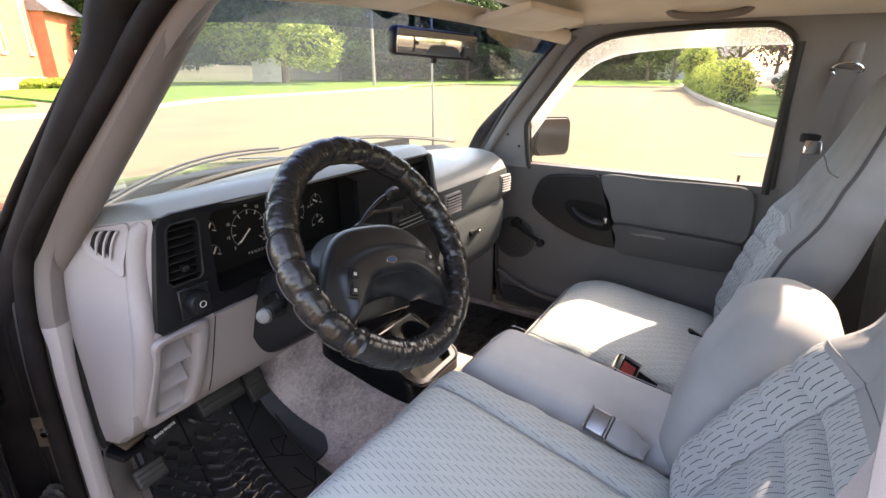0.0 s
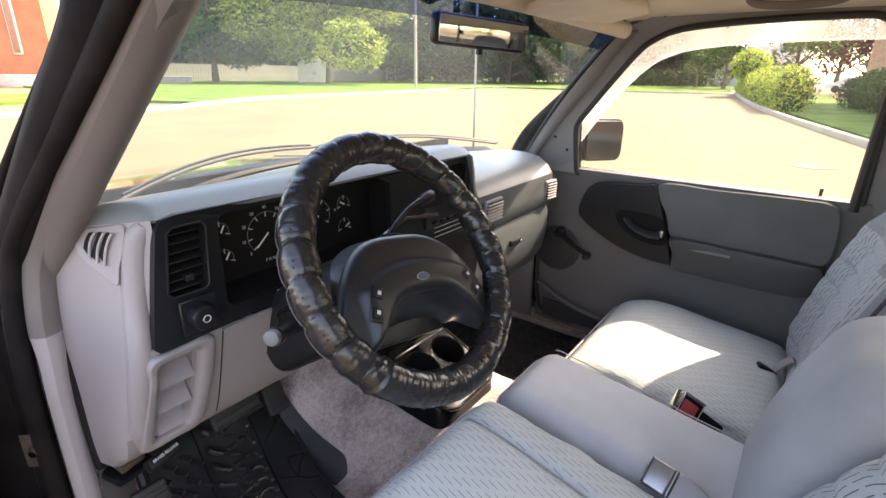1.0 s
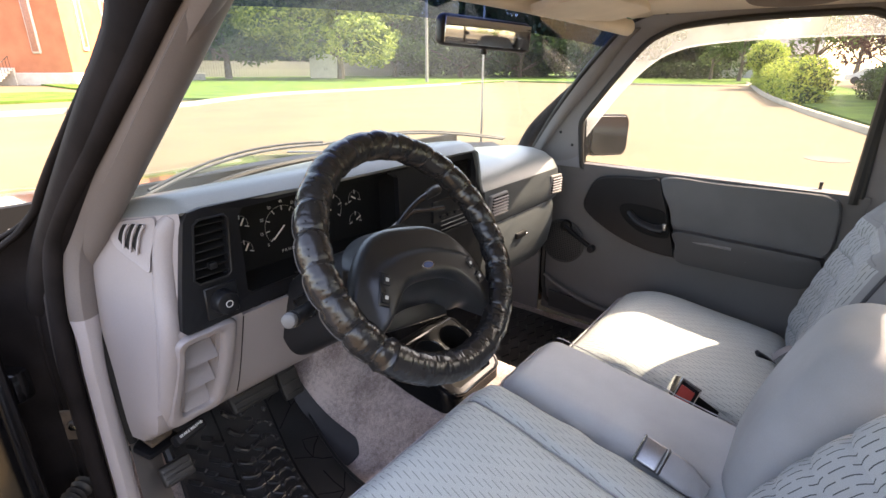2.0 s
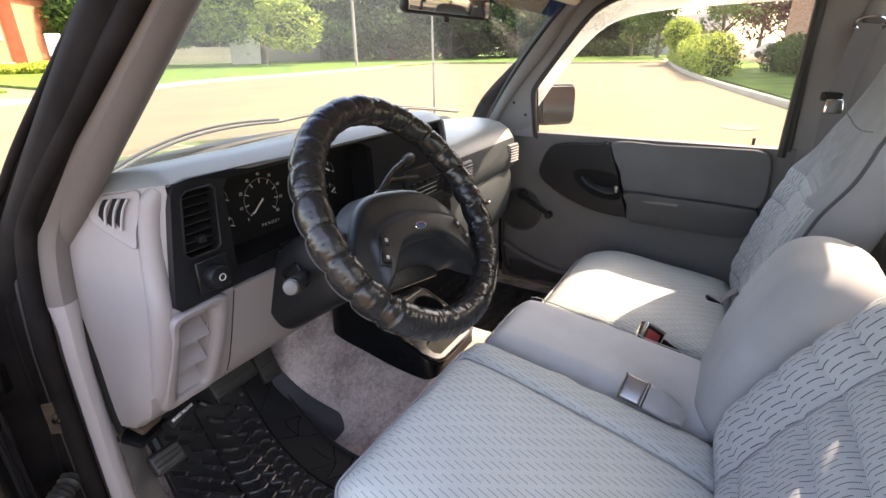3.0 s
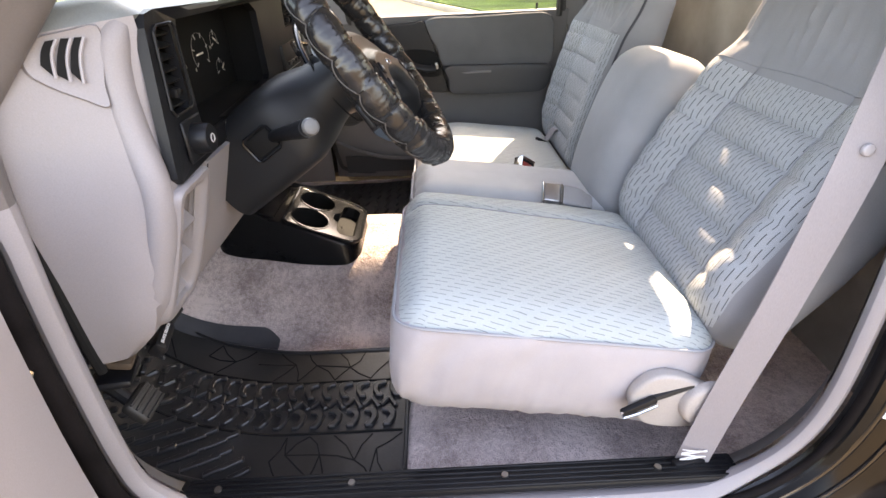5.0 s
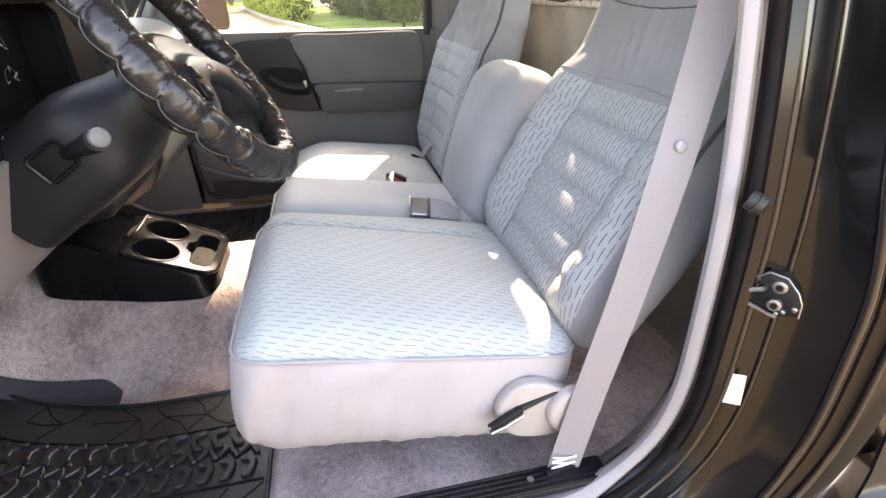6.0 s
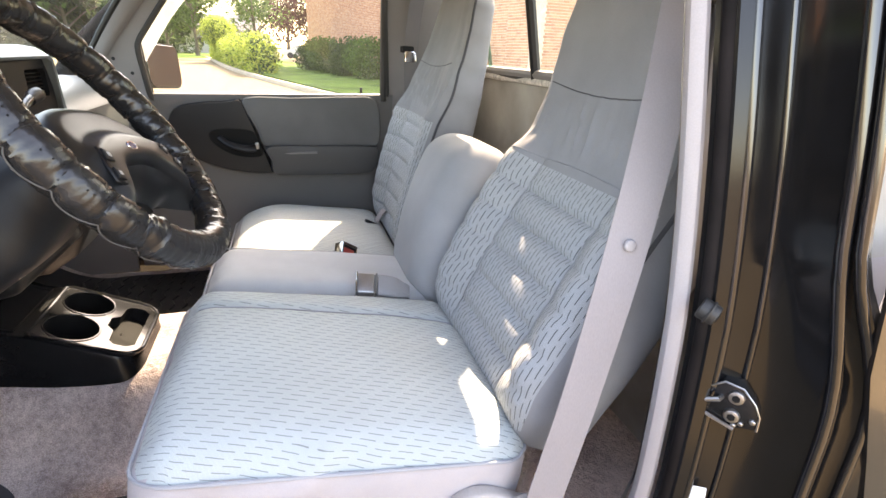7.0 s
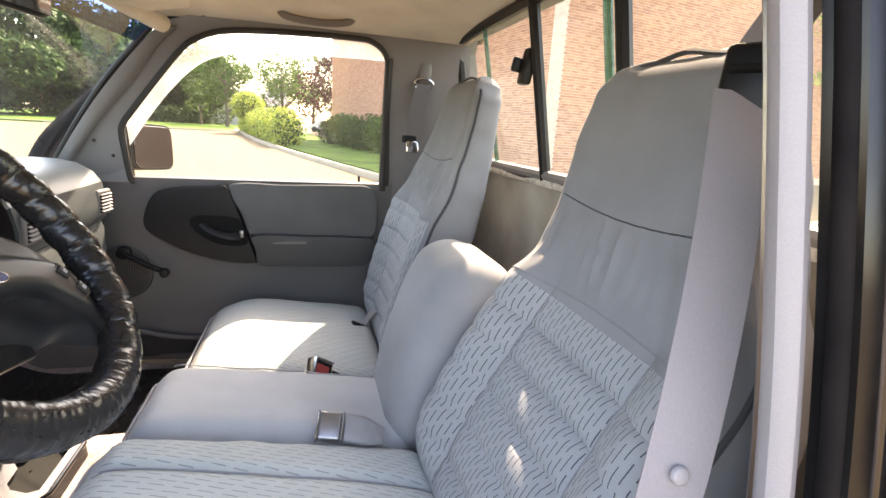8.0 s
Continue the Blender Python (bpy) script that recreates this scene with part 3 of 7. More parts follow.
REARHOLE = [(-0.64, 1.27), (-0.64, 1.56), (-0.61, 1.6), (0.61, 1.6), (0.645, 1.565), (0.65, 1.27), (0.61, 1.243), (-0.61, 1.243)]
wall_south = tagged(part("wall_south", holed([(-0.74, 0.54), (-0.74, 1.63), (0.74, 1.63), (0.74, 0.54)], [REARHOLE], 0.05, lambda a, b, o: (a, rear_y(b) - o, b)), soft_cloth("rear_trim_felt", (0.27, 0.25, 0.22), 0.2, 0.25)), "grey-brown felt trim panel under the rear window, frayed along its top", "wall", kind="structure")
window_rear = tagged(new("window_rear"), "sliding rear window in a black metal frame", "window", kind="structure")


def rear_bar(name, a, b, r, mat=M_BLACK, flat=1.0):
    pts = [(lerp(a[0], b[0], i / 12), rear_y(lerp(a[1], b[1], i / 12)) + 0.006, lerp(a[1], b[1], i / 12)) for i in range(13)]
    return part(name, tube(pts, r, 8, flat=flat), mat, window_rear)


part("window_frame", tube(smooth_path([(a, rear_y(b) + 0.002, b) for a, b in REARHOLE], 80, closed=True), 0.014, 8, closed=True), M_BLACK, window_rear)
rear_bar("divider", (0.096, 1.24), (0.096, 1.605), 0.013)
rear_bar("divider", (-0.205, 1.24), (-0.205, 1.605), 0.013)
M_EDGE = clear_glass("green_glass_edge", (0.32, 0.55, 0.5))
rear_bar("glass_edge", (0.392, 1.25), (0.392, 1.6), 0.006, M_EDGE)
rear_bar("glass_edge", (-0.165, 1.25), (-0.165, 1.6), 0.008, M_EDGE)
rear_bar("bottom_channel", (-0.62, 1.25), (0.63, 1.25), 0.012, M_TRIM2)
catch = part("latch", box(0.034, 0.022, 0.075, 0.006, 2, pose(0.118, -0.715, 1.475, 10)), M_BLACK, window_rear, "black plastic window latch")
part("thumb_tab", box(0.012, 0.03, 0.03, 0.004, 2, pose(0.13, -0.70, 1.478, 10)), M_BLACK, catch)
for a, b in ((-0.63, -0.205), (-0.205, 0.096), (0.096, 0.64)):
    q = part("pane", grid([[(lerp(a, b, i / 4), rear_y(lerp(1.245, 1.6, j / 4)) - 0.004, lerp(1.245, 1.6, j / 4)) for i in range(5)] for j in range(5)]), M_REARGLASS, window_rear)
    q.visible_shadow = False
part("sill_ledge", tube([(x / 10, rear_y(1.235) + 0.008 + 0.003 * math.sin(x * 2.1), 1.234 + 0.002 * math.sin(x * 3.3)) for x in range(-6, 7)], 0.009, 8), surface("frayed_felt", (0.5, 0.47, 0.43), 1.0, vary=0.4, scale=90, bump=1.0, deep=0.004), wall_south)

# inner side behind the driver's door, and the sill's box section
rows = [[(-wall_x(z) - 0.03, lerp(-0.575, -0.82, i / 6), z) for i in range(7)] for z in (0.5 + 1.12 * j / 14 for j in range(15))]
tagged(part("wall_west", solid(rows, -0.02), M_TRIM), "pale grey trim panel behind the driver door", "wall", kind="structure")
tagged(part("rocker_panel", box(0.14, 1.5, 0.3, 0.02, 3, pose(-0.80, -0.15, 0.455)), M_PAINT), "black painted rocker panel under the door opening", "rocker panel", kind="structure")

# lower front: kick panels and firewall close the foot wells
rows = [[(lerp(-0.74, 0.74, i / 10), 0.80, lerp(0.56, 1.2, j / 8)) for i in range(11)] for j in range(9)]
# firewall coloured near black to carry the shade under the dashboard
firewall = tagged(part("wall_north", solid(rows, 0.02), M_VOID), "firewall under the dashboard, near black for the foot wells' shade", "wall", kind="structure")
for s in (-1, 1):
    rows = [[(s * (0.71 - 0.02 * j / 8), lerp(0.36 if s > 0 else 0.40, 0.82, i / 10), lerp(0.56, 1.16, j / 8)) for i in range(11)] for j in range(9)]
    tagged(part("kick_panel", solid(rows, s * 0.012), M_TRIM2), "grey kick panel beside the foot well", "kick panel", kind="structure")


# ---- dashboard ----
def ws_y(x):
    return 0.74 - 0.32 * (x / 0.7) ** 2


def dash_profile(x):
    yw = ws_y(max(-0.68, min(0.68, x))) + 0.0
    d = [(yw, 1.196), (lerp(yw, 0.33, 0.35), 1.232), (lerp(yw, 0.33, 0.7), 1.262), (0.33, 1.281), (0.29, 1.286), (0.264, 1.282), (0.244, 1.268), (0.247, 1.096),
         (0.248, 1.088), (0.256, 1.062), (0.276, 1.0), (0.294, 0.95), (0.312, 0.912), (0.345, 0.884), (0.42, 0.868), (0.52, 0.868)]
    p = [(yw, 1.192), (lerp(yw, 0.35, 0.35), 1.202), (lerp(yw, 0.35, 0.7), 1.208), (0.35, 1.206), (0.31, 1.198), (0.276, 1.178), (0.258, 1.15), (0.25, 1.10),
         (0.256, 1.06), (0.27, 1.046), (0.264, 1.03), (0.262, 0.97), (0.275, 0.90), (0.31, 0.84), (0.37, 0.80), (0.46, 0.79)]
    w = step(0.085, 0.15, x)
    out = [(lerp(a[0], b[0], w), lerp(a[1], b[1], w)) for a, b in zip(d, p)]
    bent = []
    for y, z in out:
        corner = lerp(-0.616, -0.688, max(0.0, min(1.0, (1.27 - z) / 0.33)))
        e = max(0.0, corner - x) / (corner + 0.702)
        bent.append((lerp(y, max(y, 0.392), e ** 1.05), z - 0.018 * e * (z > 1.15)))
    out = bent
    f = step(0.572, 0.628, x)
    if f > 0:
        out = [(y + 0.085 * f ** 1.5 if y < 0.4 else y, z - 0.03 * f * step(0.9, 1.1, z)) for y, z in out]
    return out


dashboard = thing("dashboard", "grey vinyl dashboard with a black instrument bezel", "dashboard")
xs = [-0.701, -0.696, -0.69, -0.682, -0.674, -0.666, -0.658, -0.65, -0.642, -0.634, -0.626, -0.618, -0.61, -0.602, -0.59, -0.57, -0.55] + [-0.5 + 0.05 * i for i in range(12)] + [0.08, 0.095, 0.11, 0.125, 0.14, 0.15, 0.16, 0.17, 0.18, 0.2, 0.25, 0.3, 0.36, 0.42, 0.48, 0.53, 0.56, 0.572, 0.58, 0.588, 0.596, 0.604, 0.612, 0.62, 0.628, 0.64, 0.66, 0.68]
profs = [[(x, y, z) for y, z in dash_profile(x)] for x in xs]
part("top_pad", solid([r[:7] for r in profs], -0.006), M_PAD, dashboard, "smooth grey vinyl top pad")


def skin_y(x, z):
    """Depth of the dash face at a place and height."""
    p = dash_profile(x)[6:]
    for (y0, z0), (y1, z1) in zip(p, p[1:]):
        if z <= z0 + 1e-6 and z >= z1 - 1e-6 and z0 - z1 > 1e-6:
            return lerp(y0, y1, (z0 - z) / (z0 - z1))
    return p[0][0] if z > p[0][1] else p[-1][0]


END_Z = [1.24, 1.2, 1.16, 1.12, 1.096, 1.088, 1.074, 1.05, 1.03, 1.0, 0.975, 0.955, 0.936, 0.915, 0.9, 0.885, 0.869]
rows = [[r[6]] + [(r[0][0], skin_y(r[0][0], z), z) for z in END_Z] + [r[-1]] for r in profs if r[0][0] <= -0.55]
end = solid(rows, -0.006)
spare = [f for f in end.faces for c in [f.calc_center_median()] if (-0.64 < c.x < -0.591 and 0.936 < c.z < 1.073) or (c.x > -0.619 and 1.1 < c.z < 1.262)]
bmesh.ops.delete(end, geom=spare, context="FACES")
part("left_body", end, M_DASH, dashboard, "pale grey plastic dash end")
part("end_gap", tube(smooth_path([(-0.703, 0.392, 1.2), (-0.702, 0.389, 1.1), (-0.7, 0.385, 1.0), (-0.699, 0.383, 0.9), (-0.697, 0.382, 0.872)], 24), lambda f: 0.003 + 0.0035 * min(1.0, 2 * f), 8), M_VOID, dashboard, "dark gap beside the door frame")
part("knee_panel", solid([r[8:] for r in profs if -0.55 <= r[0][0] <= -0.29], -0.006), M_DASH, dashboard, "pale grey plastic knee panel")
part("column_surround", solid([r[8:] for r in profs if -0.301 <= r[0][0] <= 0.161], -0.006), M_POD, dashboard, "charcoal panel under the radio")
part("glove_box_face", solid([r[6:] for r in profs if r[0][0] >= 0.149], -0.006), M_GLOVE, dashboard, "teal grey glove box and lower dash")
part("centre_lower", box(0.34, 0.12, 0.22, 0.02, 3, pose(0.0, 0.36, 0.985, -12)), M_POD, dashboard)
part("seam", tube([(x, dash_profile(x)[9][0] + 0.002, 1.046) for x in (0.19 + 0.03 * i for i in range(16))], 0.003, 6), M_VOID, dashboard)
part("glove_latch", box(0.06, 0.012, 0.018, 0.004, 2, pose(0.36, 0.258, 0.98)), M_BLACK, dashboard)
part("glove_latch_key", box(0.012, 0.008, 0.008, 0.002, 1, pose(0.38, 0.251, 0.98)), M_CHROME, dashboard)

M_VENTSLAT = surface("matt_black_slat", (0.008, 0.008, 0.008), 0.6, vary=0.1, gloss=0.25)
# black bezel with its openings: round vents, cluster and radio
BEZ = [(-0.645, 1.102), (-0.632, 1.18), (-0.618, 1.255), (-0.61, 1.268), (-0.59, 1.271), (0.1, 1.262), (0.114, 1.25), (0.12, 1.07), (0.11, 1.06), (-0.23, 1.06), (-0.24, 1.094), (-0.638, 1.094)]
VENT = [(-0.617, 1.172), (-0.606, 1.25), (-0.598, 1.256), (-0.562, 1.256), (-0.556, 1.25), (-0.562, 1.17), (-0.568, 1.164), (-0.61, 1.164)]
CLUS = [(-0.535, 1.125), (-0.535, 1.245), (-0.525, 1.256), (-0.20, 1.256), (-0.17, 1.24), (-0.165, 1.13), (-0.175, 1.122), (-0.525, 1.118)]
CVENT = [(0.01, 1.20), (0.01, 1.24), (0.015, 1.245), (0.09, 1.245), (0.095, 1.24), (0.095, 1.20), (0.09, 1.195), (0.015, 1.195)]


def bez_y(x):
    return 0.2395 + 0.045 * step(-0.6, -0.42, x) * 0.55


part("bezel", holed(BEZ, [VENT, CLUS, CVENT], 0.012, lambda a, b, o: (a, bez_y(a) + o + 0.02 * (1.18 - b) * 0.3, b)), M_BLACK, dashboard, "black plastic instrument bezel", smooth=False)
for (x0, x1, z0, z1) in ((-0.615, -0.556, 1.164, 1.256), (0.01, 0.095, 1.195, 1.245)):
    w = x1 - x0
    cx, cz, vy = (x0 + x1) / 2, (z0 + z1) / 2, bez_y(x0)
    hx, hz = w / 2 + 0.004, (z1 - z0) / 2 + 0.004
    vent = part("air_vent", grid([[(cx + a * hx * k, vy + y, cz + b * hz * k) for a, b in ((-1, -1), (1, -1), (1, 1), (-1, 1))] for y, k in ((0.011, 1), (0.05, 1), (0.05, 0.01))], closed_u=True), M_VOID, dashboard, "black louvred air vent")
    for k in range(7):
        part("slat", box(w - 0.002, 0.02, 0.0022, 0.0008, 1, pose((x0 + x1) / 2, bez_y(x0) + 0.016, lerp(z0, z1, (k + 0.7) / 7.4), 18)), M_VENTSLAT, vent)
    part("vent_tab", box(0.012, 0.01, 0.01, 0.002, 2, pose((x0 + x1) / 2, bez_y(x0) + 0.004, lerp(z0, z1, 0.22))), M_POD, vent)
part("vent_rim", tube([(x, bez_y(-0.6) - 0.002, z) for x, z in VENT], 0.0018, 6, closed=True), M_POD, dashboard)
# headlamp switch and the small blank panel beside it
knob = part("headlight_knob", cyl(0.019, 0.017, 0.022, 28, 0.003, pose(-0.583, 0.228, 1.13, 90)), M_BLACK, dashboard, "round black headlight knob")
part("knob_mark", tube([(-0.583 + 0.005 * math.cos(a), 0.2165, 1.13 + 0.005 * math.sin(a)) for a in (i * math.pi / 5 for i in range(10))], 0.0008, 5, closed=True), M_GREYMARK, knob)
part("switch_plate", box(0.05, 0.004, 0.05, 0.002, 1, pose(-0.582, 0.2385, 1.13)), M_POD, dashboard)
part("dimmer", box(0.075, 0.012, 0.02, 0.003, 2, pose(-0.475, 0.262, 1.107)), M_POD, dashboard)
part("dimmer_wheel", box(0.004, 0.004, 0.014, 0.001, 1, pose(-0.447, 0.254, 1.107)), M_GREYMARK, dashboard)

# instrument cluster
cluster = part("gauge_panel", grid([[(-0.54, 0.27, z), (-0.54, 0.33, z), (-0.16, 0.33, z), (-0.16, 0.27, z)] for z in (1.115, 1.26)]), M_VOID, dashboard, "dark instrument cluster with white dials", smooth=False)
part("cluster_roof", box(0.4, 0.08, 0.004, 0, 1, pose(-0.35, 0.295, 1.258)), M_VOID, cluster)
part("cluster_floor", box(0.4, 0.08, 0.004, 0, 1, pose(-0.35, 0.295, 1.117)), M_VOID, cluster)


def lettering(name, words, size, m, mat, parent):
    cu = bpy.data.curves.new(name, "FONT")
    cu.body, cu.size, cu.align_x, cu.align_y, cu.extrude = words, size, "CENTER", "CENTER", 0.0002
    tmp = bpy.data.objects.new("tmp", cu)
    me = bpy.data.meshes.new_from_object(tmp)
    bpy.data.objects.remove(tmp)
    me.transform(m)
    return link_mesh(name, me, mat, parent)


def dial(cx, cz, r, numbers, a0, a1, needle):
    y = 0.3265
    d = part("dial", tube([(cx + r * math.cos(lerp(a0, a1, i / 30)), y, cz + r * math.sin(lerp(a0, a1, i / 30))) for i in range(31)], 0.00022, 4), M_GREYMARK, cluster, "white printed dial")
    n = len(numbers)
    for i, word in enumerate(numbers):
        a = lerp(a0, a1, i / (n - 1))
        part("tick", box(0.008, 0.0006, 0.0016, 0, 1, pose(cx, y - 0.001, cz) @ pose(0, 0, 0, 0, -math.degrees(a), 0) @ pose(r * 0.9, 0, 0)), M_GREYMARK, d)
        if word:
            lettering("numeral", word, 0.0072, pose(cx + (r + 0.008) * math.cos(a), y, cz + (r + 0.008) * math.sin(a), 90), M_GREYMARK, d)
    part("needle", box(r * 0.9, 0.001, 0.0028, 0.0005, 1, pose(cx, y - 0.004, cz) @ pose(0, 0, 0, 0, -math.degrees(needle), 0) @ pose(r * 0.42, 0, 0)), surface("needle_paint", (0.75, 0.7, 0.62), 0.5), d)


dial(-0.408, 1.185, 0.036, ["5", "15", "25", "35", "45", "55", "65", "75", "85"], math.radians(222), math.radians(-42), math.radians(222))
dial(-0.30, 1.19, 0.03, ["0", "", "", "", "", ""], math.radians(215), math.radians(-35), math.radians(182))
dial(-0.235, 1.2, 0.015, ["H", "", ""], math.radians(200), math.radians(-20), math.radians(150))
dial(-0.235, 1.155, 0.015, ["", "", ""], math.radians(200), math.radians(-20), math.radians(30))
dial(-0.49, 1.205, 0.015, ["", "", ""], math.radians(200), math.radians(-20), math.radians(60))
dial(-0.487, 1.16, 0.015, ["E", "", ""], math.radians(200), math.radians(-20), math.radians(60))
lettering("gear_row", "P R N D 2 1", 0.008, pose(-0.395, 0.3265, 1.137, 90), M_GREYMARK, cluster)

# side demister vent on the dash end
def end_point(s, h):
    """On the slanted dash end: s from its front edge back to the door, h the height."""
    x = lerp(-0.612, -0.694, s)
    return Vector((x, skin_y(x, h), h))


PROUD = Vector((-0.0024, -0.0028, 0.0))
FACE = [(0.62, 1.2555), (0.45, 1.26), (0.29, 1.262), (0.34, 1.235), (0.44, 1.208), (0.515, 1.186), (0.6, 1.196), (0.7, 1.211), (0.755, 1.226), (0.72, 1.245)]
ring = smooth_path([(a, b, 0) for a, b in FACE], 60, closed=True)
dem = part("demister_vent", grid([[(end_point(lerp(0.53, p.x, k), lerp(1.23, p.y, k)) + PROUD * lift) for p in ring] for k, lift in ((1.0, -1.0), (0.985, 0.6), (0.95, 1.1), (0.9, 0.9), (0.6, 0.8), (0.3, 0.8), (0.02, 0.8))], closed_u=True), M_DASH, dashboard, "pale grey demister vent with three slots")
for slot in (((0.589, 1.2517), (0.533, 1.2525), (0.651, 1.2194), (0.677, 1.2317)), ((0.512, 1.253), (0.463, 1.2525), (0.603, 1.2147), (0.637, 1.2222)), ((0.445, 1.253), (0.398, 1.2525), (0.554, 1.2121), (0.573, 1.223))):
    q = [end_point(*c) + PROUD * 1.5 for c in slot]
    left, right = [q[0].lerp(q[3], k / 6) + (q[3] - q[2]) * 0.12 * math.sin(math.pi * k / 6) for k in range(7)], [q[1].lerp(q[2], k / 6) + (q[3] - q[2]) * 0.3 * math.sin(math.pi * k / 6) for k in range(7)]
    part("slot", solid([[a, a.lerp(b, 0.5), b] for a, b in zip(left, right)], 0.001), M_VOID, dem, smooth=False)
    part("vane", tube([b + PROUD * 0.4 for b in right], 0.0017, 6), M_TRIM, dem)

# moulded louvres of the lower left panel
def knee(x, z, off=0.0):
    return Vector((x, skin_y(x, z) - off, z))


def ring_frame(outer, inner, n, spots):
    """A moulded frame between two outlines on the dash face: spots are pairs of the share of the way inward and the height over the face."""
    a, b = smooth_path([(p, q, 0) for p, q in outer], n, closed=True), smooth_path([(p, q, 0) for p, q in inner], n, closed=True)
    return grid([[knee(lerp(p.x, q.x, f), lerp(p.y, q.y, f), h) for p, q in zip(a, b)] for f, h in spots], closed_u=True)


OUTL = [(-0.652, 1.086), (-0.61, 1.091), (-0.568, 1.09), (-0.562, 1.06), (-0.566, 1.0), (-0.572, 0.95), (-0.58, 0.916), (-0.62, 0.914), (-0.662, 0.915), (-0.668, 0.95), (-0.662, 1.0), (-0.656, 1.05)]
INL = [(-0.638, 1.073), (-0.612, 1.075), (-0.59, 1.074), (-0.587, 1.05), (-0.59, 1.0), (-0.595, 0.96), (-0.602, 0.937), (-0.624, 0.935), (-0.644, 0.936), (-0.647, 0.96), (-0.644, 1.0), (-0.641, 1.045)]
lou = part("louvre_frame", ring_frame(OUTL, INL, 72, ((-0.06, -0.004), (0.0, 0.004), (0.08, 0.0085), (0.2, 0.011), (0.6, 0.0115), (0.82, 0.009), (0.95, 0.004), (1.0, -0.004), (1.03, -0.03))), M_DASH, dashboard, "pale grey moulded louvre panel")
ridge = [Vector((x + 0.004, skin_y(x, z) + 0.009, z)) for x, z in ((-0.664, 0.92), (-0.666, 0.96), (-0.664, 1.0), (-0.661, 1.05), (-0.656, 1.1), (-0.647, 1.15), (-0.638, 1.2), (-0.63, 1.24), (-0.622, 1.262))]
part("corner_ridge", tube(smooth_path(ridge, 36), lambda f: 0.0165 * min(1.0, 0.5 + 4 * f, 0.6 + 4 * (1 - f)), 16), M_DASH, dashboard, "rounded pale corner of the instrument surround")
part("frame_back", solid([[knee(a, b, -0.05) for a in (-0.655, -0.62, -0.58)] for b in (1.085, 1.05, 1.0, 0.96, 0.93)], 0.002), M_DASH, lou)
for k in range(3):
    zt, zb = 1.072 - 0.046 * k, 1.028 - 0.046 * k
    part("louvre", solid([[knee(a, zt, -0.045) for a in (-0.642, -0.62, -0.588 - 0.004 * k)], [knee(a, zb, 0.003) for a in (-0.642, -0.62, -0.59 - 0.004 * k)], [knee(a, zb - 0.003, -0.004) for a in (-0.642, -0.62, -0.59 - 0.004 * k)]], 0.003), M_DASH, lou)
part("panel_gap", tube([knee(-0.548, 1.086 - 0.012 * k, 0.0) for k in range(15)], 0.0011, 5), M_VOID, dashboard)

# passenger vents
for (cx, cz, w, turn) in ((0.552, 1.10, 0.052, -6), (0.208, 1.105, 0.075, 0)):
    vy = dash_profile(cx)[7][0] + 0.002
    v = part("air_vent", box(w + 0.012, 0.012, 0.066, 0.006, 3, pose(cx, vy, cz, 4, 0, turn)), M_TRIM2, dashboard, "grey vent with white louvres")
    part("vent_well", box(w, 0.004, 0.054, 0.002, 1, pose(cx, vy - 0.0055, cz, 4, 0, turn)), M_VOID, v)
    for k in range(6):
        part("slat", box(w, 0.008, 0.0026, 0.001, 1, pose(cx, vy - 0.009, cz - 0.021 + 0.0085 * k, 24, 0, turn)), M_TRIM, v)
# radio face and sliders in the centre
radio = part("radio", box(0.16, 0.02, 0.052, 0.003, 2, pose(0.02, bez_y(0) + 0.004, 1.14)), M_POD, dashboard, "dark radio face")
for k in range(5):
    part("radio_button", box(0.018, 0.006, 0.008, 0.001, 1, pose(-0.03 + 0.028 * k, bez_y(0) - 0.008, 1.127)), M_BLACK, radio)
for k in range(3):
    part("slider_line", box(0.11, 0.002, 0.0015, 0, 1, pose(0.03, bez_y(0) - 0.001, 1.09 + 0.011 * k)), M_GREYMARK, radio)

# parking brake release under the dash
release = thing("brake_release_handle", "black brake release handle with white lettering under the dashboard", "handle")
part("bracket", box(0.04, 0.035, 0.012, 0.004, 2, pose(-0.664, 0.38, 0.866, 20, 0, 14)), M_RUST, release, "rusty steel bracket")
part("grip", box(0.058, 0.022, 0.02, 0.005, 2, pose(-0.625, 0.345, 0.862, -40, 0, 14)), M_BLACK, release)
lettering("lettering", "BRAKE RELEASE", 0.0064, pose(-0.625, 0.345, 0.862, -40, 0, 14) @ pose(0, -0.0118, 0.002, 90) @ pose(0, 0, 0.0006), M_WHITE, release)
part("lower_lever", box(0.07, 0.05, 0.012, 0.005, 2, pose(-0.66, 0.40, 0.835, 10, 8, 20)), M_BLACK, release)

# pedals
def pedal(x, y, z, w, h, lean, label):
    p = thing("pedal", label, "pedal")
    part("pad", box(w, 0.018, h, 0.006, 3, pose(x, y, z, lean, 0, 0)), M_RUBBER, p)
    part("arm", tube([(x, y + 0.015, z), (x + 0.01, y + 0.09, z + 0.09), (x + 0.01, y + 0.12, z + 0.2)], 0.009, 8), M_BLACK, p)
    for k in range(4):
        part("ridge", box(w * 0.86, 0.004, 0.004, 0.001, 1, pose(x, y, z, lean, 0, 0) @ pose(0, -0.01, h * (k / 4 - 0.37))), M_RUBBER, p)


pedal(-0.638, 0.40, 0.755, 0.055, 0.04, -35, "black rubber parking brake pedal")
pedal(-0.41, 0.52, 0.74, 0.115, 0.056, -38, "wide black rubber brake pedal")
pedal(-0.29, 0.56, 0.70, 0.055, 0.11, -28, "tall black accelerator pedal")

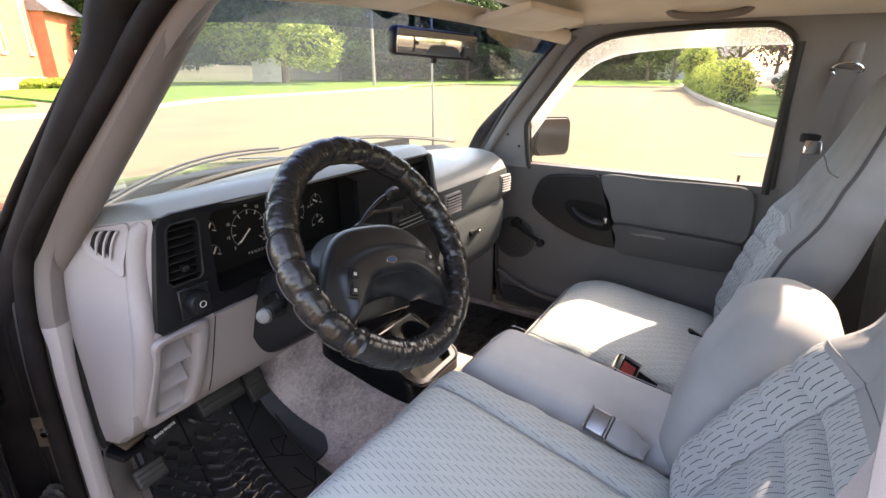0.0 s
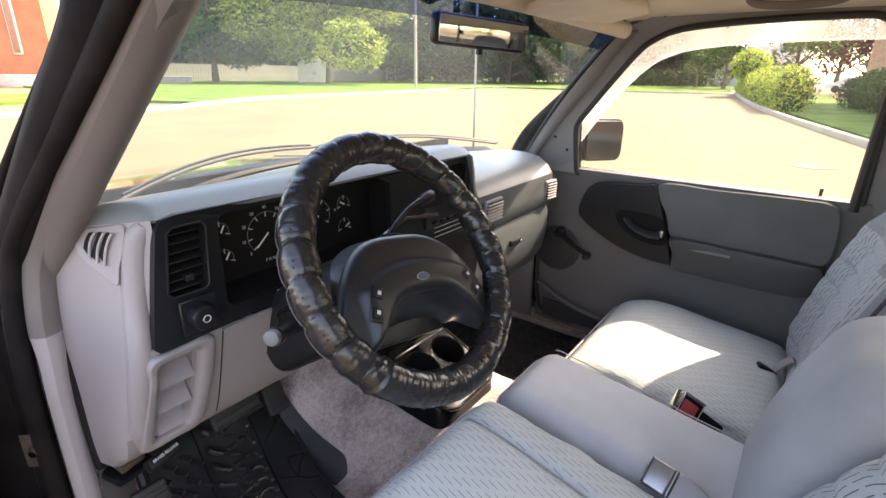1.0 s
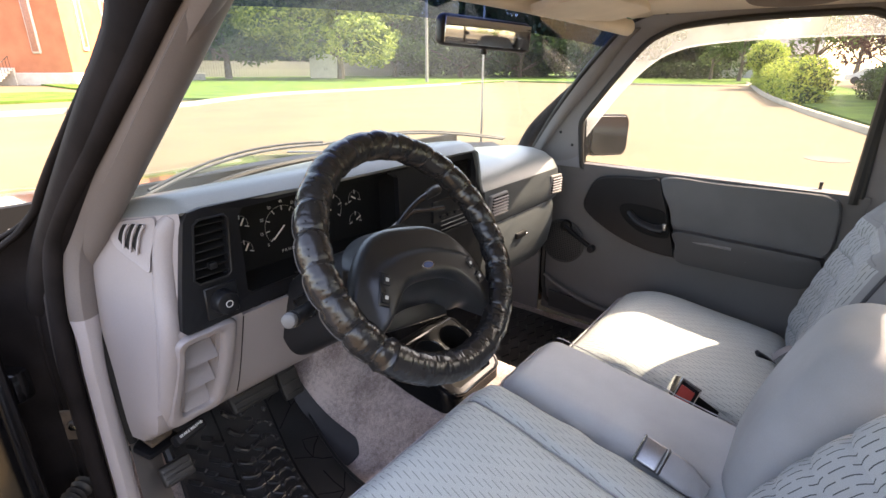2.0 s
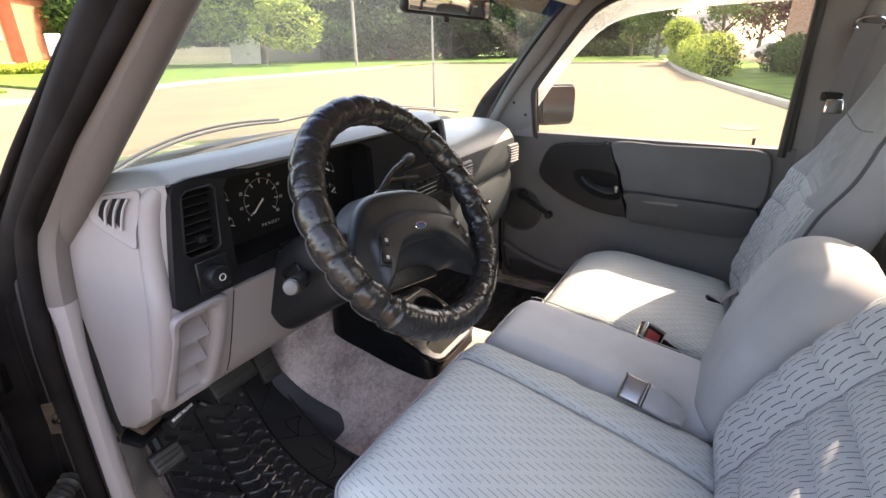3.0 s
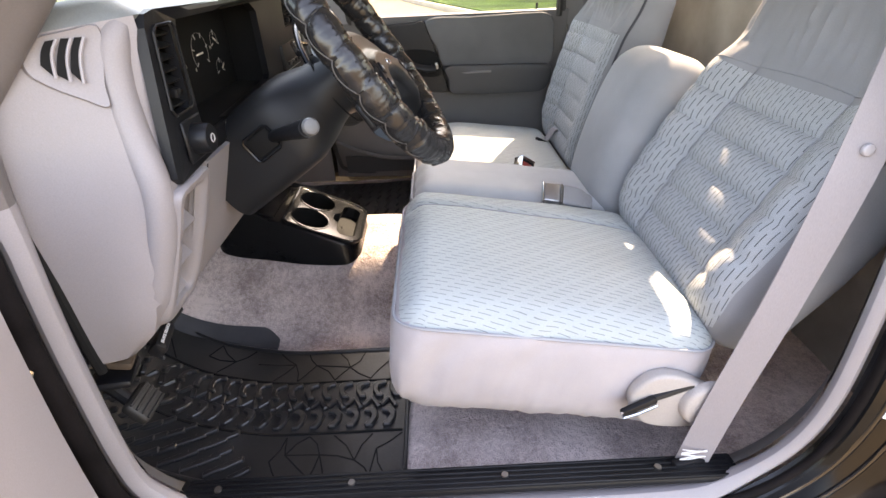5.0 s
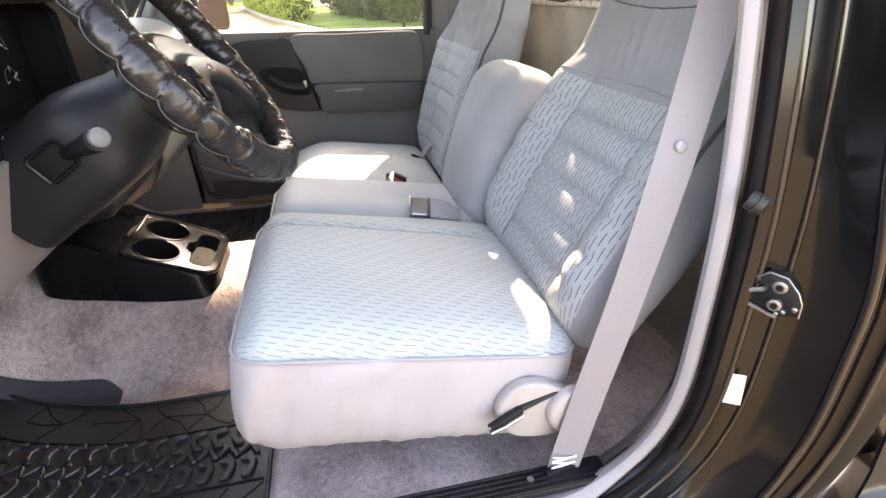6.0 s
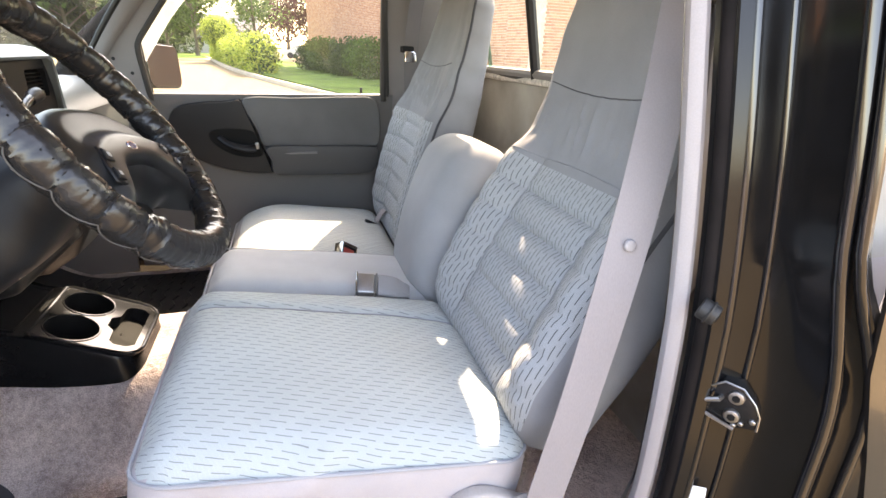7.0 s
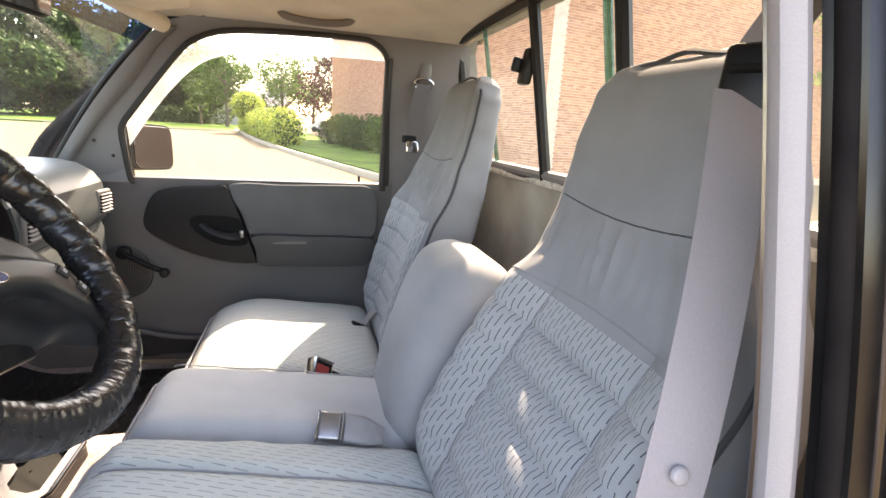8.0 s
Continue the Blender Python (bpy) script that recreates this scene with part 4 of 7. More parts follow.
# ---- steering column and wheel ----
TILT_W = 34.2
WHEEL = pose(-0.3643, 0.0434, 1.1889, 90 - TILT_W, 0, 0)
column = thing("steering_column", "black steering column shroud with gear and signal levers", "steering column")
rows = []
for k in range(13):
    f = k / 12
    s = lerp(-0.035, -0.30, f)
    sq = step(0.15, 0.45, f)
    w, h = lerp(0.064, 0.09, sq), lerp(0.064, 0.08, sq)
    row = []
    for i in range(40):
        a = 2 * math.pi * i / 40
        e = lerp(1.0, 0.45, sq)
        c, d = math.cos(a), math.sin(a)
        row.append(WHEEL @ Vector((w * math.copysign(abs(c) ** e, c) - 0.012 * sq, h * (lerp(0.66, 0.9, sq) if d > 0 else 0.82) * math.copysign(abs(d) ** e, d) - 0.01 * sq, s)))
    rows.append(row)
part("shroud", grid(rows, closed_u=True, caps=True), M_COLUMN, column, "charcoal plastic shroud")
part("collar", place(cyl(0.06, 0.052, 0.03, 40, 0.004), WHEEL @ pose(0, -0.012, -0.045)), M_COLUMN, column)
part("collar_seam", place(tube([(0.061 * math.cos(a), 0.061 * math.sin(a) - 0.012, 0) for a in (i * math.pi / 20 for i in range(40))], 0.0015, 5, closed=True), WHEEL @ pose(0, 0, -0.075)), M_VOID, column)
part("lever_well", box(0.012, 0.042, 0.034, 0.006, 2, pose(-0.464, 0.2, 1.085, -34, 0, 0)), M_VOID, column)
part("well_frame", tube([pose(-0.47, 0.2, 1.085, -34, 0, 0) @ Vector((0, 0.023 * a, 0.019 * b)) for a, b in ((-1, -0.8), (-0.8, -1), (0.8, -1), (1, -0.8), (1, 0.8), (0.8, 1), (-0.8, 1), (-1, 0.8))], 0.0022, 6, closed=True), M_GLOSSBLACK, column)
M_CAP = surface("satin_cap", (0.09, 0.09, 0.09), 0.5, metal=0.0, vary=0.2)
sig = part("signal_lever", tube(smooth_path([(-0.44, 0.205, 1.083), (-0.49, 0.16, 1.104), (-0.535, 0.123, 1.121), (-0.556, 0.108, 1.129)], 12), lambda f: 0.009 + 0.0035 * step(0.2, 0.8, f), 14), M_BLACK, column, "short black lever")
part("lever_cap", place(cyl(0.0115, 0.0105, 0.012, 24, 0.004), Matrix.Translation((-0.563, 0.103, 1.132)) @ Vector((-0.112, -0.072, 0.036)).to_track_quat("Z", "Y").to_matrix().to_4x4()), M_CAP, sig, "silver end cap")
gear = part("gear_lever", tube(smooth_path([(-0.31, 0.15, 1.16), (-0.27, 0.17, 1.185), (-0.2, 0.19, 1.205), (-0.14, 0.20, 1.213)], 14), lambda f: 0.0045 + 0.004 * f ** 2, 10), M_GLOSSBLACK, column, "slim black column gear lever")
part("lever_knob", tube([(-0.165, 0.195, 1.209), (-0.14, 0.2, 1.213), (-0.12, 0.202, 1.215), (-0.113, 0.203, 1.216)], lambda f: (0.007, 0.011, 0.0115, 0.008)[round(f * 3)], 14), M_BLACK, gear)
part("wiper_lever", tube([(-0.29, 0.17, 1.18), (-0.2, 0.2, 1.185), (-0.1, 0.2, 1.172)], 0.005, 8), M_GLOSSBLACK, column)
part("key_barrel", place(cyl(0.016, 0.014, 0.03, 20, 0.003), pose(-0.262, 0.15, 1.10, 0, 90, 0)), M_STEEL, column)

wheel = thing("steering_wheel", "black steering wheel in a worn laced leather cover", "steering wheel")
R, TUBE, LAPS = 0.1795, 0.0222, 27
def plain(a):
    """Share of the cover's plain, creased end piece at an angle of the rim."""
    return step(3.76, 3.81, a) * step(5.06, 4.94, a)


rows = []
for i in range(540):
    a = 2 * math.pi * i / 540
    row = []
    for j in range(18):
        b = 2 * math.pi * j / 18
        turn = ((a + 0.055 * math.sin(b + 0.6)) * LAPS / (2 * math.pi) + 0.08 * math.sin(3 * a)) % 1.0
        lapb = lerp(math.sin(math.pi * turn ** 0.75), 0.8 + 0.06 * math.sin(a * 40), plain(a))
        crease = 0.0022 * plain(a) * abs(noise.noise((a * 26 + b * 1.6, b * 1.4, 7.7))) + 0.003 * math.exp(-((a - 3.79 - 0.03 * math.sin(b)) / 0.012) ** 2)
        r = crease + TUBE * (0.86 + 0.19 * max(0.0, lapb) ** 0.4) + 0.0014 * noise.noise((a * 14, b * 2.2, 1.7)) + 0.0021 * noise.noise((a * 48, b * 3, 4.1)) * (1.25 - lapb) + 0.0008 * noise.noise((a * 120, b * 7, 9.3))
        row.append(WHEEL @ Vector(((R + r * math.cos(b)) * math.cos(a), (R + r * math.cos(b)) * math.sin(a), r * math.sin(b))))
    rows.append(row)
part("leather_cover", grid(rows, closed_u=True, closed_v=True), M_LEATHER, wheel, "worn black leather wrap with stitched folds")
for k in range(LAPS):
    a0 = (2 * math.pi * (k + 0.02)) / LAPS
    a0 -= 0.08 * math.sin(3 * a0) * 2 * math.pi / LAPS
    if plain(a0) > 0.5:
        continue
    pts = []
    for j in range(9):
        b = lerp(0.2, 3.9, j / 8)
        a = a0 - 0.055 * math.sin(b + 0.6) + 0.03 * (j / 8)
        r = TUBE * 0.925
        pts.append(WHEEL @ Vector(((R + r * math.cos(b)) * math.cos(a), (R + r * math.cos(b)) * math.sin(a), r * math.sin(b))))
    # the dark lace stands for shade in the crease between two laps
    part("crease_lace", tube(pts, 0.0015, 5), M_CREASE, wheel)
seam = []
for i in range(540):
    a = 2 * math.pi * i / 540
    b = -0.38
    turn = ((a + 0.055 * math.sin(b + 0.6)) * LAPS / (2 * math.pi) + 0.08 * math.sin(3 * a)) % 1.0
    lapb = max(0.0, math.sin(math.pi * turn ** 0.75))
    b -= 0.3 * lapb
    r = TUBE * (0.815 + 0.27 * lapb ** 0.42) + 0.0006
    seam.append(WHEEL @ Vector(((R + r * math.cos(b)) * math.cos(a), (R + r * math.cos(b)) * math.sin(a), r * math.sin(b))))
part("stitching", tube(seam + seam[:1], 0.0008, 5), M_STITCH, wheel, "pale scalloped stitching")
rnd = random.Random(3)
for k in range(11, 20):
    for q in range(6):
        a = 2 * math.pi * (k + 0.3 + 0.2 * (q % 3) + rnd.uniform(-0.04, 0.04)) / LAPS
        b = lerp(0.75, 1.5, q // 3) + rnd.uniform(-0.1, 0.1)
        r = TUBE * 1.048
        p = WHEEL @ Vector(((R + r * math.cos(b)) * math.cos(a), (R + r * math.cos(b)) * math.sin(a), r * math.sin(b)))
        part("perforation", cyl(0.0009, 0.0009, 0.0012, 8, 0, Matrix.Translation(p) @ (p - WHEEL @ Vector((R * math.cos(a), R * math.sin(a), 0))).to_track_quat("Z", "Y").to_matrix().to_4x4()), M_VOID, wheel)

# hub pad with its arch and spokes
HUB = WHEEL @ pose(-0.007, -0.0155, 0, 0, 0, -10)


def hub_top(x):
    x = abs(x)
    return 0.0625 - 0.1405 * (x / 0.155) ** 3.3


def hub_low(x):
    x = abs(x)
    return -0.031 - 0.014 * (x / 0.06) ** 3 if x < 0.06 else lerp(-0.045, -0.116, ((x - 0.06) / 0.07)) if x < 0.13 else lerp(-0.116, -0.1, (x - 0.13) / 0.025)


def hub_z(x, y):
    """Height of the padded hub: a sloping upper face, a raised crest over the arch, rounded edges."""
    top, low = hub_top(x), hub_low(x)
    z = -0.004 + 0.013 * step(0.06, -0.03, y) - 0.014 * step(0.085, 0.15, abs(x))
    crest = 0.013 - 2.4 * x * x
    z += 0.0075 * step(crest + 0.007, crest - 0.004, y) * step(0.112, 0.095, abs(x))
    edge = max(0.0, min(1.0, min(top - y, y - low, (0.1555 - abs(x)) * 1.3) / 0.017))
    return z - 0.017 * (1 - math.sqrt(max(0.0, 1 - (1 - edge) ** 2)))


def hub_point(x, y, z):
    """A place on the hub, kept within the rim; its flanks grow thin towards the spokes' ends."""
    p = pose(-0.007, -0.0155, 0, 0, 0, -10) @ Vector((x, y, max(z, lerp(-0.05, -0.016, step(0.085, 0.145, abs(x))))))
    r = math.hypot(p.x, p.y)
    k = min(1.0, (R - 0.004) / r) if r > 0 else 1.0
    return WHEEL @ Vector((p.x * k, p.y * k, p.z))


rows = []
for i in range(73):
    x = 0.155 * math.sin(math.pi / 2 * (i / 36 - 1)) if i not in (0, 72) else 0.155 * (i / 36 - 1)
    t, l = hub_top(x), hub_low(x)
    ys = [lerp(l, t, 0.5 - 0.5 * math.cos(math.pi * j / 34)) for j in range(35)]
    inner = [hub_point(x, l - 0.03 * step(0.1, 0.06, abs(x)) * k / 4, lerp(hub_z(x, l), -0.046, (k / 4) ** 1.4)) for k in (4, 3, 2, 1)]
    rows.append(inner + [hub_point(x, y, hub_z(x, y)) for y in ys] + [hub_point(x * 1.04, t + 0.006, -0.05)])
part("hub_pad", grid(rows), M_HUB, wheel, "smooth black hub pad with an arched cutout")
part("spoke_cover", place(box(0.13, 0.05, 0.012, 0.004, 2), HUB @ pose(0, -0.062, -0.05)), M_BLACK, wheel)
badge = prism([(0.0105 * math.cos(a), 0.0052 * math.sin(a)) for a in (2 * math.pi * i / 28 for i in range(28))], 0.002, 0.0006, 1)
part("badge", place(badge, HUB @ pose(-0.0015, -0.0117, 0.0142)), M_BLUE, wheel, "small blue oval badge")
part("badge_rim", place(tube([(0.011 * math.cos(a), 0.0056 * math.sin(a), 0) for a in (2 * math.pi * i / 28 for i in range(28))], 0.0009, 5, closed=True), HUB @ pose(-0.0015, -0.0117, 0.0155)), M_CHROME, wheel)
for sx in (-1, 1):
    bank = part("button_bank", place(box(0.02, 0.05, 0.004, 0.002, 1), HUB @ pose(sx * 0.094, -0.034, 0.0135, 0, 0, sx * 24)), M_BLACK, wheel)
    for k in range(2):
        part("button", place(box(0.013, 0.015, 0.004, 0.0015, 2), HUB @ pose(sx * 0.094, -0.034, 0.0165, 0, 0, sx * 24) @ pose(0, 0.013 - 0.026 * k, 0)), M_POD, bank)
        part("button_mark", place(box(0.005, 0.005, 0.001, 0, 1), HUB @ pose(sx * 0.094, -0.034, 0.0188, 0, 0, sx * 24) @ pose(0, 0.013 - 0.026 * k, 0)), M_GREYMARK, bank)
part("hub_core", place(cyl(0.05, 0.06, 0.06, 32, 0.004), WHEEL @ pose(0, -0.005, -0.055)), M_BLACK, wheel)


# ---- seats ----
def seat_back(cx, lean, foot, width, tall, parent, label, welt, pleat=0.011, head=(0.76, 0.68, 0.58, 0.46), bolster=0.04, bend=0.0, inboard=0.0):
    """A high-backed seat rest in local axes: x across, y forward, z up its slope; foot: its lower middle."""
    n = (56, 12, 110)
    bm = rbox((0.5, 0.055, tall / 2), 0.05, n)

    def half_width(h):
        f = h / tall
        pts = [(0.0, 0.9), (0.1, 0.97), (0.25, 1.0), (0.5, 0.985), (0.62, 0.93), (0.72, 0.84), (0.82, head[0]), (0.92, head[1]), (0.97, head[2]), (1.0, head[3])]
        for (a, u), (b, v) in zip(pts, pts[1:]):
            if f <= b:
                return width * lerp(u, v, step(a, b, f))
        return width * pts[-1][1]

    def shape(p):
        h = p.z + tall / 2
        w = half_width(h)
        u = p.x / 0.5
        au = abs(u)
        y = p.y
        f = h / tall
        thick = lerp(1.0, 0.62, step(0.5, 0.95, f))
        y *= thick
        low = 1 - step(0.5, 0.62, f)
        if p.y > 0:
            y += bolster * step(0.48, 0.8, au) * (1 - 0.45 * step(0.82, 1.0, au)) * (low * 0.85 + 0.15) * step(0.0, 0.14, f)
            y += 0.008 * math.sin(math.pi * min(1, f / 0.6)) * low
            if au < 0.97 and 0.06 < f < 0.53:
                y -= pleat * (1 - abs(math.sin(math.pi * (h - 0.02) / 0.058))) ** 2.2 * step(0.97, 0.84 if tall < 0.75 else 0.66, au) * step(0.53, 0.5, f) * (1 - 0.7 * math.exp(-((au - 0.5) / 0.05) ** 2)) * (1 - 0.4 * step(0.5, 0.6, au) * (tall < 0.75))
            y -= 0.004 * math.exp(-((au - 0.5) / 0.022) ** 2) * low * step(0.02, 0.08, f)
            if 0.53 < f < 0.73:
                fold = max(0.0, math.sin(u * 46 + 5 * noise.noise((u * 4, f * 5, 2)))) ** 2
                y += 0.0065 * fold * math.sin(math.pi * (f - 0.53) / 0.2) * (0.7 + 0.8 * noise.noise((u * 3, 1.0, cx)))
        y += bend * step(0.5, 1.05, f) - 0.02 * f * f + 0.012 * step(0.75, 1.0, f)
        x = u * w + 0.002 * noise.noise((p.x * 11, h * 9, cx)) + inboard * step(0.5, 0.85, f)
        return Vector((x, y, h))

    run = bm.verts.layers.float_vector.new("cloth")
    for v in bm.verts:
        p = v.co.copy()
        u = p.x / 0.5
        v.co = shape(p)
        v[run] = (v.co.x + math.copysign(0.055 - p.y, u), v.co.z, 0.0)
    bm.normal_update()
    for f in bm.faces:
        c = f.calc_center_median()
        f.material_index = 1 if (c.y > 0.012 and 0.03 < c.z / tall < 0.52 and f.normal.y > 0.5) else 0
    m = pose(*foot, lean, 0, 0)
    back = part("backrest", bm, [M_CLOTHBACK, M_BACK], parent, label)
    back.matrix_world = m
    ring = []
    for i in range(70):
        h = lerp(0.02, tall - 0.045, i / 69)
        ring.append(shape(Vector((0.493, 0.036, h - tall / 2))))
    top = [shape(Vector((0.45 * math.cos(a), 0.036, tall / 2 - 0.045 + 0.043 * math.sin(a)))) for a in (math.pi * i / 20 for i in range(1, 20))]
    other = [shape(Vector((-0.493, 0.036, lerp(tall - 0.045, 0.02, i / 69) - tall / 2))) for i in range(70)]
    part("piping", tube(ring + top[:10], 0.0034, 6), welt, back, "corded piping")
    part("piping", tube(top[9:] + other[:40], 0.0034, 6), welt, back, "corded piping")
    for side in (-0.25, 0.25):
        seam = [shape(Vector((side, 0.0555, lerp(0.05, 0.52, i / 40) * tall - tall / 2))) + Vector((0, 0.0008, 0)) for i in range(41)]
        part("seam", tube(seam, 0.0008, 5), M_CLOTH, back)
    seam = [shape(Vector((lerp(-0.47, 0.47, i / 30), 0.0555, 0.525 * tall - tall / 2 + 0.012 * math.sin(math.pi * i / 30)))) for i in range(31)]
    part("seam", tube(seam, 0.0014, 5), M_CLOTHBACK, back)
    seam = [shape(Vector((lerp(-0.42, 0.42, i / 30), 0.0555, 0.72 * tall - tall / 2 - 0.012 * math.sin(math.pi * i / 30)))) for i in range(31)]
    part("seam", tube(seam, 0.0011, 5), M_WELTDARK, back)
    return back


def seat_cushion(cx, cy, cz, half, tilt, parent, label, mats, welt, crown=0.016, skirt=1.0, seam=0.52, nose=0.012):
    hx, hy, hz = half
    bm = rbox(half, 0.045, (64, 48, 14))

    def shape(p):
        u, v = p.x / hx, p.y / hy
        q = p.copy()
        if p.z > 0:
            q.z += crown * (1 - u ** 4) * (1 - v ** 4)
            q.z -= nose * step(1 - 21 * nose, 1.0, v) ** 2
            q.z -= 0.009 * math.exp(-((u - seam - 0.08 * v) / 0.04) ** 2) * step(0.99, 0.9, abs(v))
            q.z += 0.003 * noise.noise((p.x * 8, p.y * 8, cx * 5))
        else:
            q.x *= 1 - 0.03 * (p.z / hz) ** 2
            q.z = p.z * skirt
            q.y = q.y - 0.02 * step(0.6, 1, v) * (p.z / hz) ** 2
        if abs(u) > 0.9 or v > 0.9:
            q.x += (0.007 * noise.noise((p.y * 24 + p.z * 12, p.z * 7, 3.0 + cx)) + 0.0045 * noise.noise((p.y * 70, p.z * 6, 5.0 + cx)) * step(0.6, -0.6, p.z / hz)) * (1 if p.x > 0 else -1)
            q.y += 0.005 * noise.noise((p.x * 26, p.z * 6, 8.0 + cx)) * step(0.7, 1.0, v)
        return q

    run = bm.verts.layers.float_vector.new("cloth")
    for v in bm.verts:
        p = v.co.copy()
        drop = hz - p.z
        v.co = shape(p)
        v[run] = (p.x + (math.copysign(drop, p.x) if abs(p.x) > hx - 0.046 else 0.0), p.y + (math.copysign(drop, p.y) if abs(p.y) > hy - 0.046 else 0.0), 0.0)
    for f in bm.faces:
        c = f.calc_center_median()
        f.material_index = 1 if c.z > hz - 0.028 else 0
    m = pose(cx, cy, cz, tilt, 0, 0)
    cu = part("cushion", bm, mats, parent, label)
    cu.matrix_world = m
    ring = []
    r = 0.05
    for sx, sy, a0 in ((1, 1, 0), (-1, 1, 90), (-1, -1, 180), (1, -1, 270)):
        for i in range(7):
            a = radians(a0 + 15 * i)
            ring.append(shape(Vector((sx * (hx - r) + (r - 0.001) * math.cos(a), sy * (hy - r) + (r - 0.001) * math.sin(a), hz - 0.026))))
    dense = []
    for a, b in zip(ring, ring[1:] + ring[:1]):
        k = max(1, int((b - a).length / 0.03))
        dense += [a.lerp(b, i / k) for i in range(k)]
    part("piping", tube(dense, 0.0026, 6, closed=True), welt, cu, "corded piping")
    line = [shape(Vector(((seam + 0.08 * v) * hx, v * hy, hz))) + Vector((0, 0, 0.0028)) for v in (-0.9 + 1.78 * i / 30 for i in range(31))]
    if abs(seam) < 1:
        part("seam", tube(line, 0.0014, 5), M_WELT, cu)
    return cu


driver_seat = thing("driver_seat", "blue-grey cloth driver seat with a high stitched backrest", "seat")
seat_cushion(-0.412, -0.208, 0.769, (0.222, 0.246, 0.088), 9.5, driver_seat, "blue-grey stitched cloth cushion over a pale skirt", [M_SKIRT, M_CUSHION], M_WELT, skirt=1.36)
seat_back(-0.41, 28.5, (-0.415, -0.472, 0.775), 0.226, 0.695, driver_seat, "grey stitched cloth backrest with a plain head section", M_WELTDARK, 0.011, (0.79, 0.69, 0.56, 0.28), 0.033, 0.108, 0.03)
part("seat_base", box(0.26, 0.24, 0.13, 0.02, 2, pose(-0.38, -0.33, 0.62)), M_POD, driver_seat)
rec = part("recliner_cover", place(prism([(p.x, p.y) for p in smooth_path([(0.085, 0.0, 0), (0.06, -0.035, 0), (0.0, -0.045, 0), (-0.06, -0.03, 0), (-0.085, 0.02, 0), (-0.06, 0.06, 0), (-0.02, 0.062, 0), (0.03, 0.035, 0)], 40, closed=True)], 0.022, 0.006, 3), pose(-0.635, -0.405, 0.708, 90, 0, -90)), M_TAN, driver_seat, "beige plastic recliner cover")
part("recliner_cap", cyl(0.045, 0.04, 0.016, 30, 0.005, pose(-0.662, -0.437, 0.716, 0, -90, 0)), M_TAN, rec)
lev = part("recliner_lever", box(0.011, 0.056, 0.013, 0.004, 2, pose(-0.664, -0.33, 0.724, -24, 0, 6)), M_BLACK, driver_seat, "black lever with a chrome edge")
part("lever_edge", tube([(-0.671, -0.304, 0.719), (-0.671, -0.307, 0.708), (-0.671, -0.33, 0.717), (-0.669, -0.355, 0.729)], 0.0022, 6), M_CHROME, lev)
part("lever_arm", tube([(-0.658, -0.345, 0.73), (-0.652, -0.41, 0.75)], 0.006, 8), M_BLACK, driver_seat)
part("seat_bolt", cyl(0.005, 0.005, 0.004, 10, 0, pose(-0.66, -0.41, 0.742, 0, -90, 0)), M_BLACK, driver_seat)

centre_seat = thing("centre_seat", "plain grey cloth centre seat with a folded-up armrest", "seat")
seat_cushion(-0.066, -0.215, 0.768, (0.117, 0.236, 0.08), 8, centre_seat, "plain grey cloth centre cushion", [M_CLOTH, M_CENTRE], M_WELT, 0.01, seam=0.93)
arm = rbox((0.135, 0.075, 0.19), 0.065, (22, 14, 28))
for v in arm.verts:
    v.co.y += 0.018 * (1 - (v.co.z / 0.19) ** 2) * (1 if v.co.y > 0 else 0)
    v.co.x *= 1 - 0.08 * step(0.05, 0.19, v.co.z)
a = part("armrest", arm, M_CLOTH, centre_seat, "plain padded armrest folded upright")
a.matrix_world = pose(-0.05, -0.515, 0.935, 17)

passenger_seat = thing("passenger_seat", "blue-grey cloth passenger seat with a high stitched backrest", "seat")
seat_cushion(0.385, -0.215, 0.69, (0.262, 0.237, 0.088), 6, passenger_seat, "blue-grey stitched cloth cushion", [M_CLOTH, M_CUSHION], M_WELT, 0.03, seam=-3.0, nose=0.034)
seat_back(0.395, 15, (0.395, -0.49, 0.72), 0.226, 0.775, passenger_seat, "grey stitched cloth backrest with a plain head section", M_WELTDARK, 0.0095, bolster=0.028)
part("seat_base", box(0.4, 0.3, 0.09, 0.02, 2, pose(0.385, -0.27, 0.585)), M_POD, passenger_seat)

# ---- belts and buckles ----
belt = thing("seat_belt", "grey woven shoulder belt with a round button", "seat belt")
pts = smooth_path([(-0.69, -0.415, 0.625), (-0.68, -0.445, 0.75), (-0.674, -0.483, 0.92), (-0.658, -0.524, 1.104), (-0.608, -0.578, 1.25), (-0.534, -0.64, 1.385)], 26)
part("webbing", strap(pts, [Vector((0.25, 0.95, 0.18)).lerp(Vector((0.8, 0.35, 0.0)), max(0.0, i / 25 * 1.05 - 0.45)) for i in range(26)], 0.046), M_BELT, belt)
M_BUTTON = surface("grey_button", (0.3, 0.28, 0.285), 0.5, vary=0.1)
part("stop_button", cyl(0.0075, 0.0065, 0.005, 18, 0.0015, pose(-0.662, -0.524, 1.104, 0, -80, 0)), M_BUTTON, belt, "pale round stop button")
for k in range(7):
    part("stitching", tube([Vector((-0.691, -0.415, 0.632 + 0.004 * k)) + Vector((-0.001, s * 0.019, 0.005 * math.sin(k * 2 + s))) for s in (-1, -0.4, 0.3, 1)], 0.0009, 4), M_WHITE, belt)
part("anchor", box(0.014, 0.05, 0.03, 0.004, 2, pose(-0.692, -0.41, 0.62, 0, 0, 8)), M_BLACK, belt)
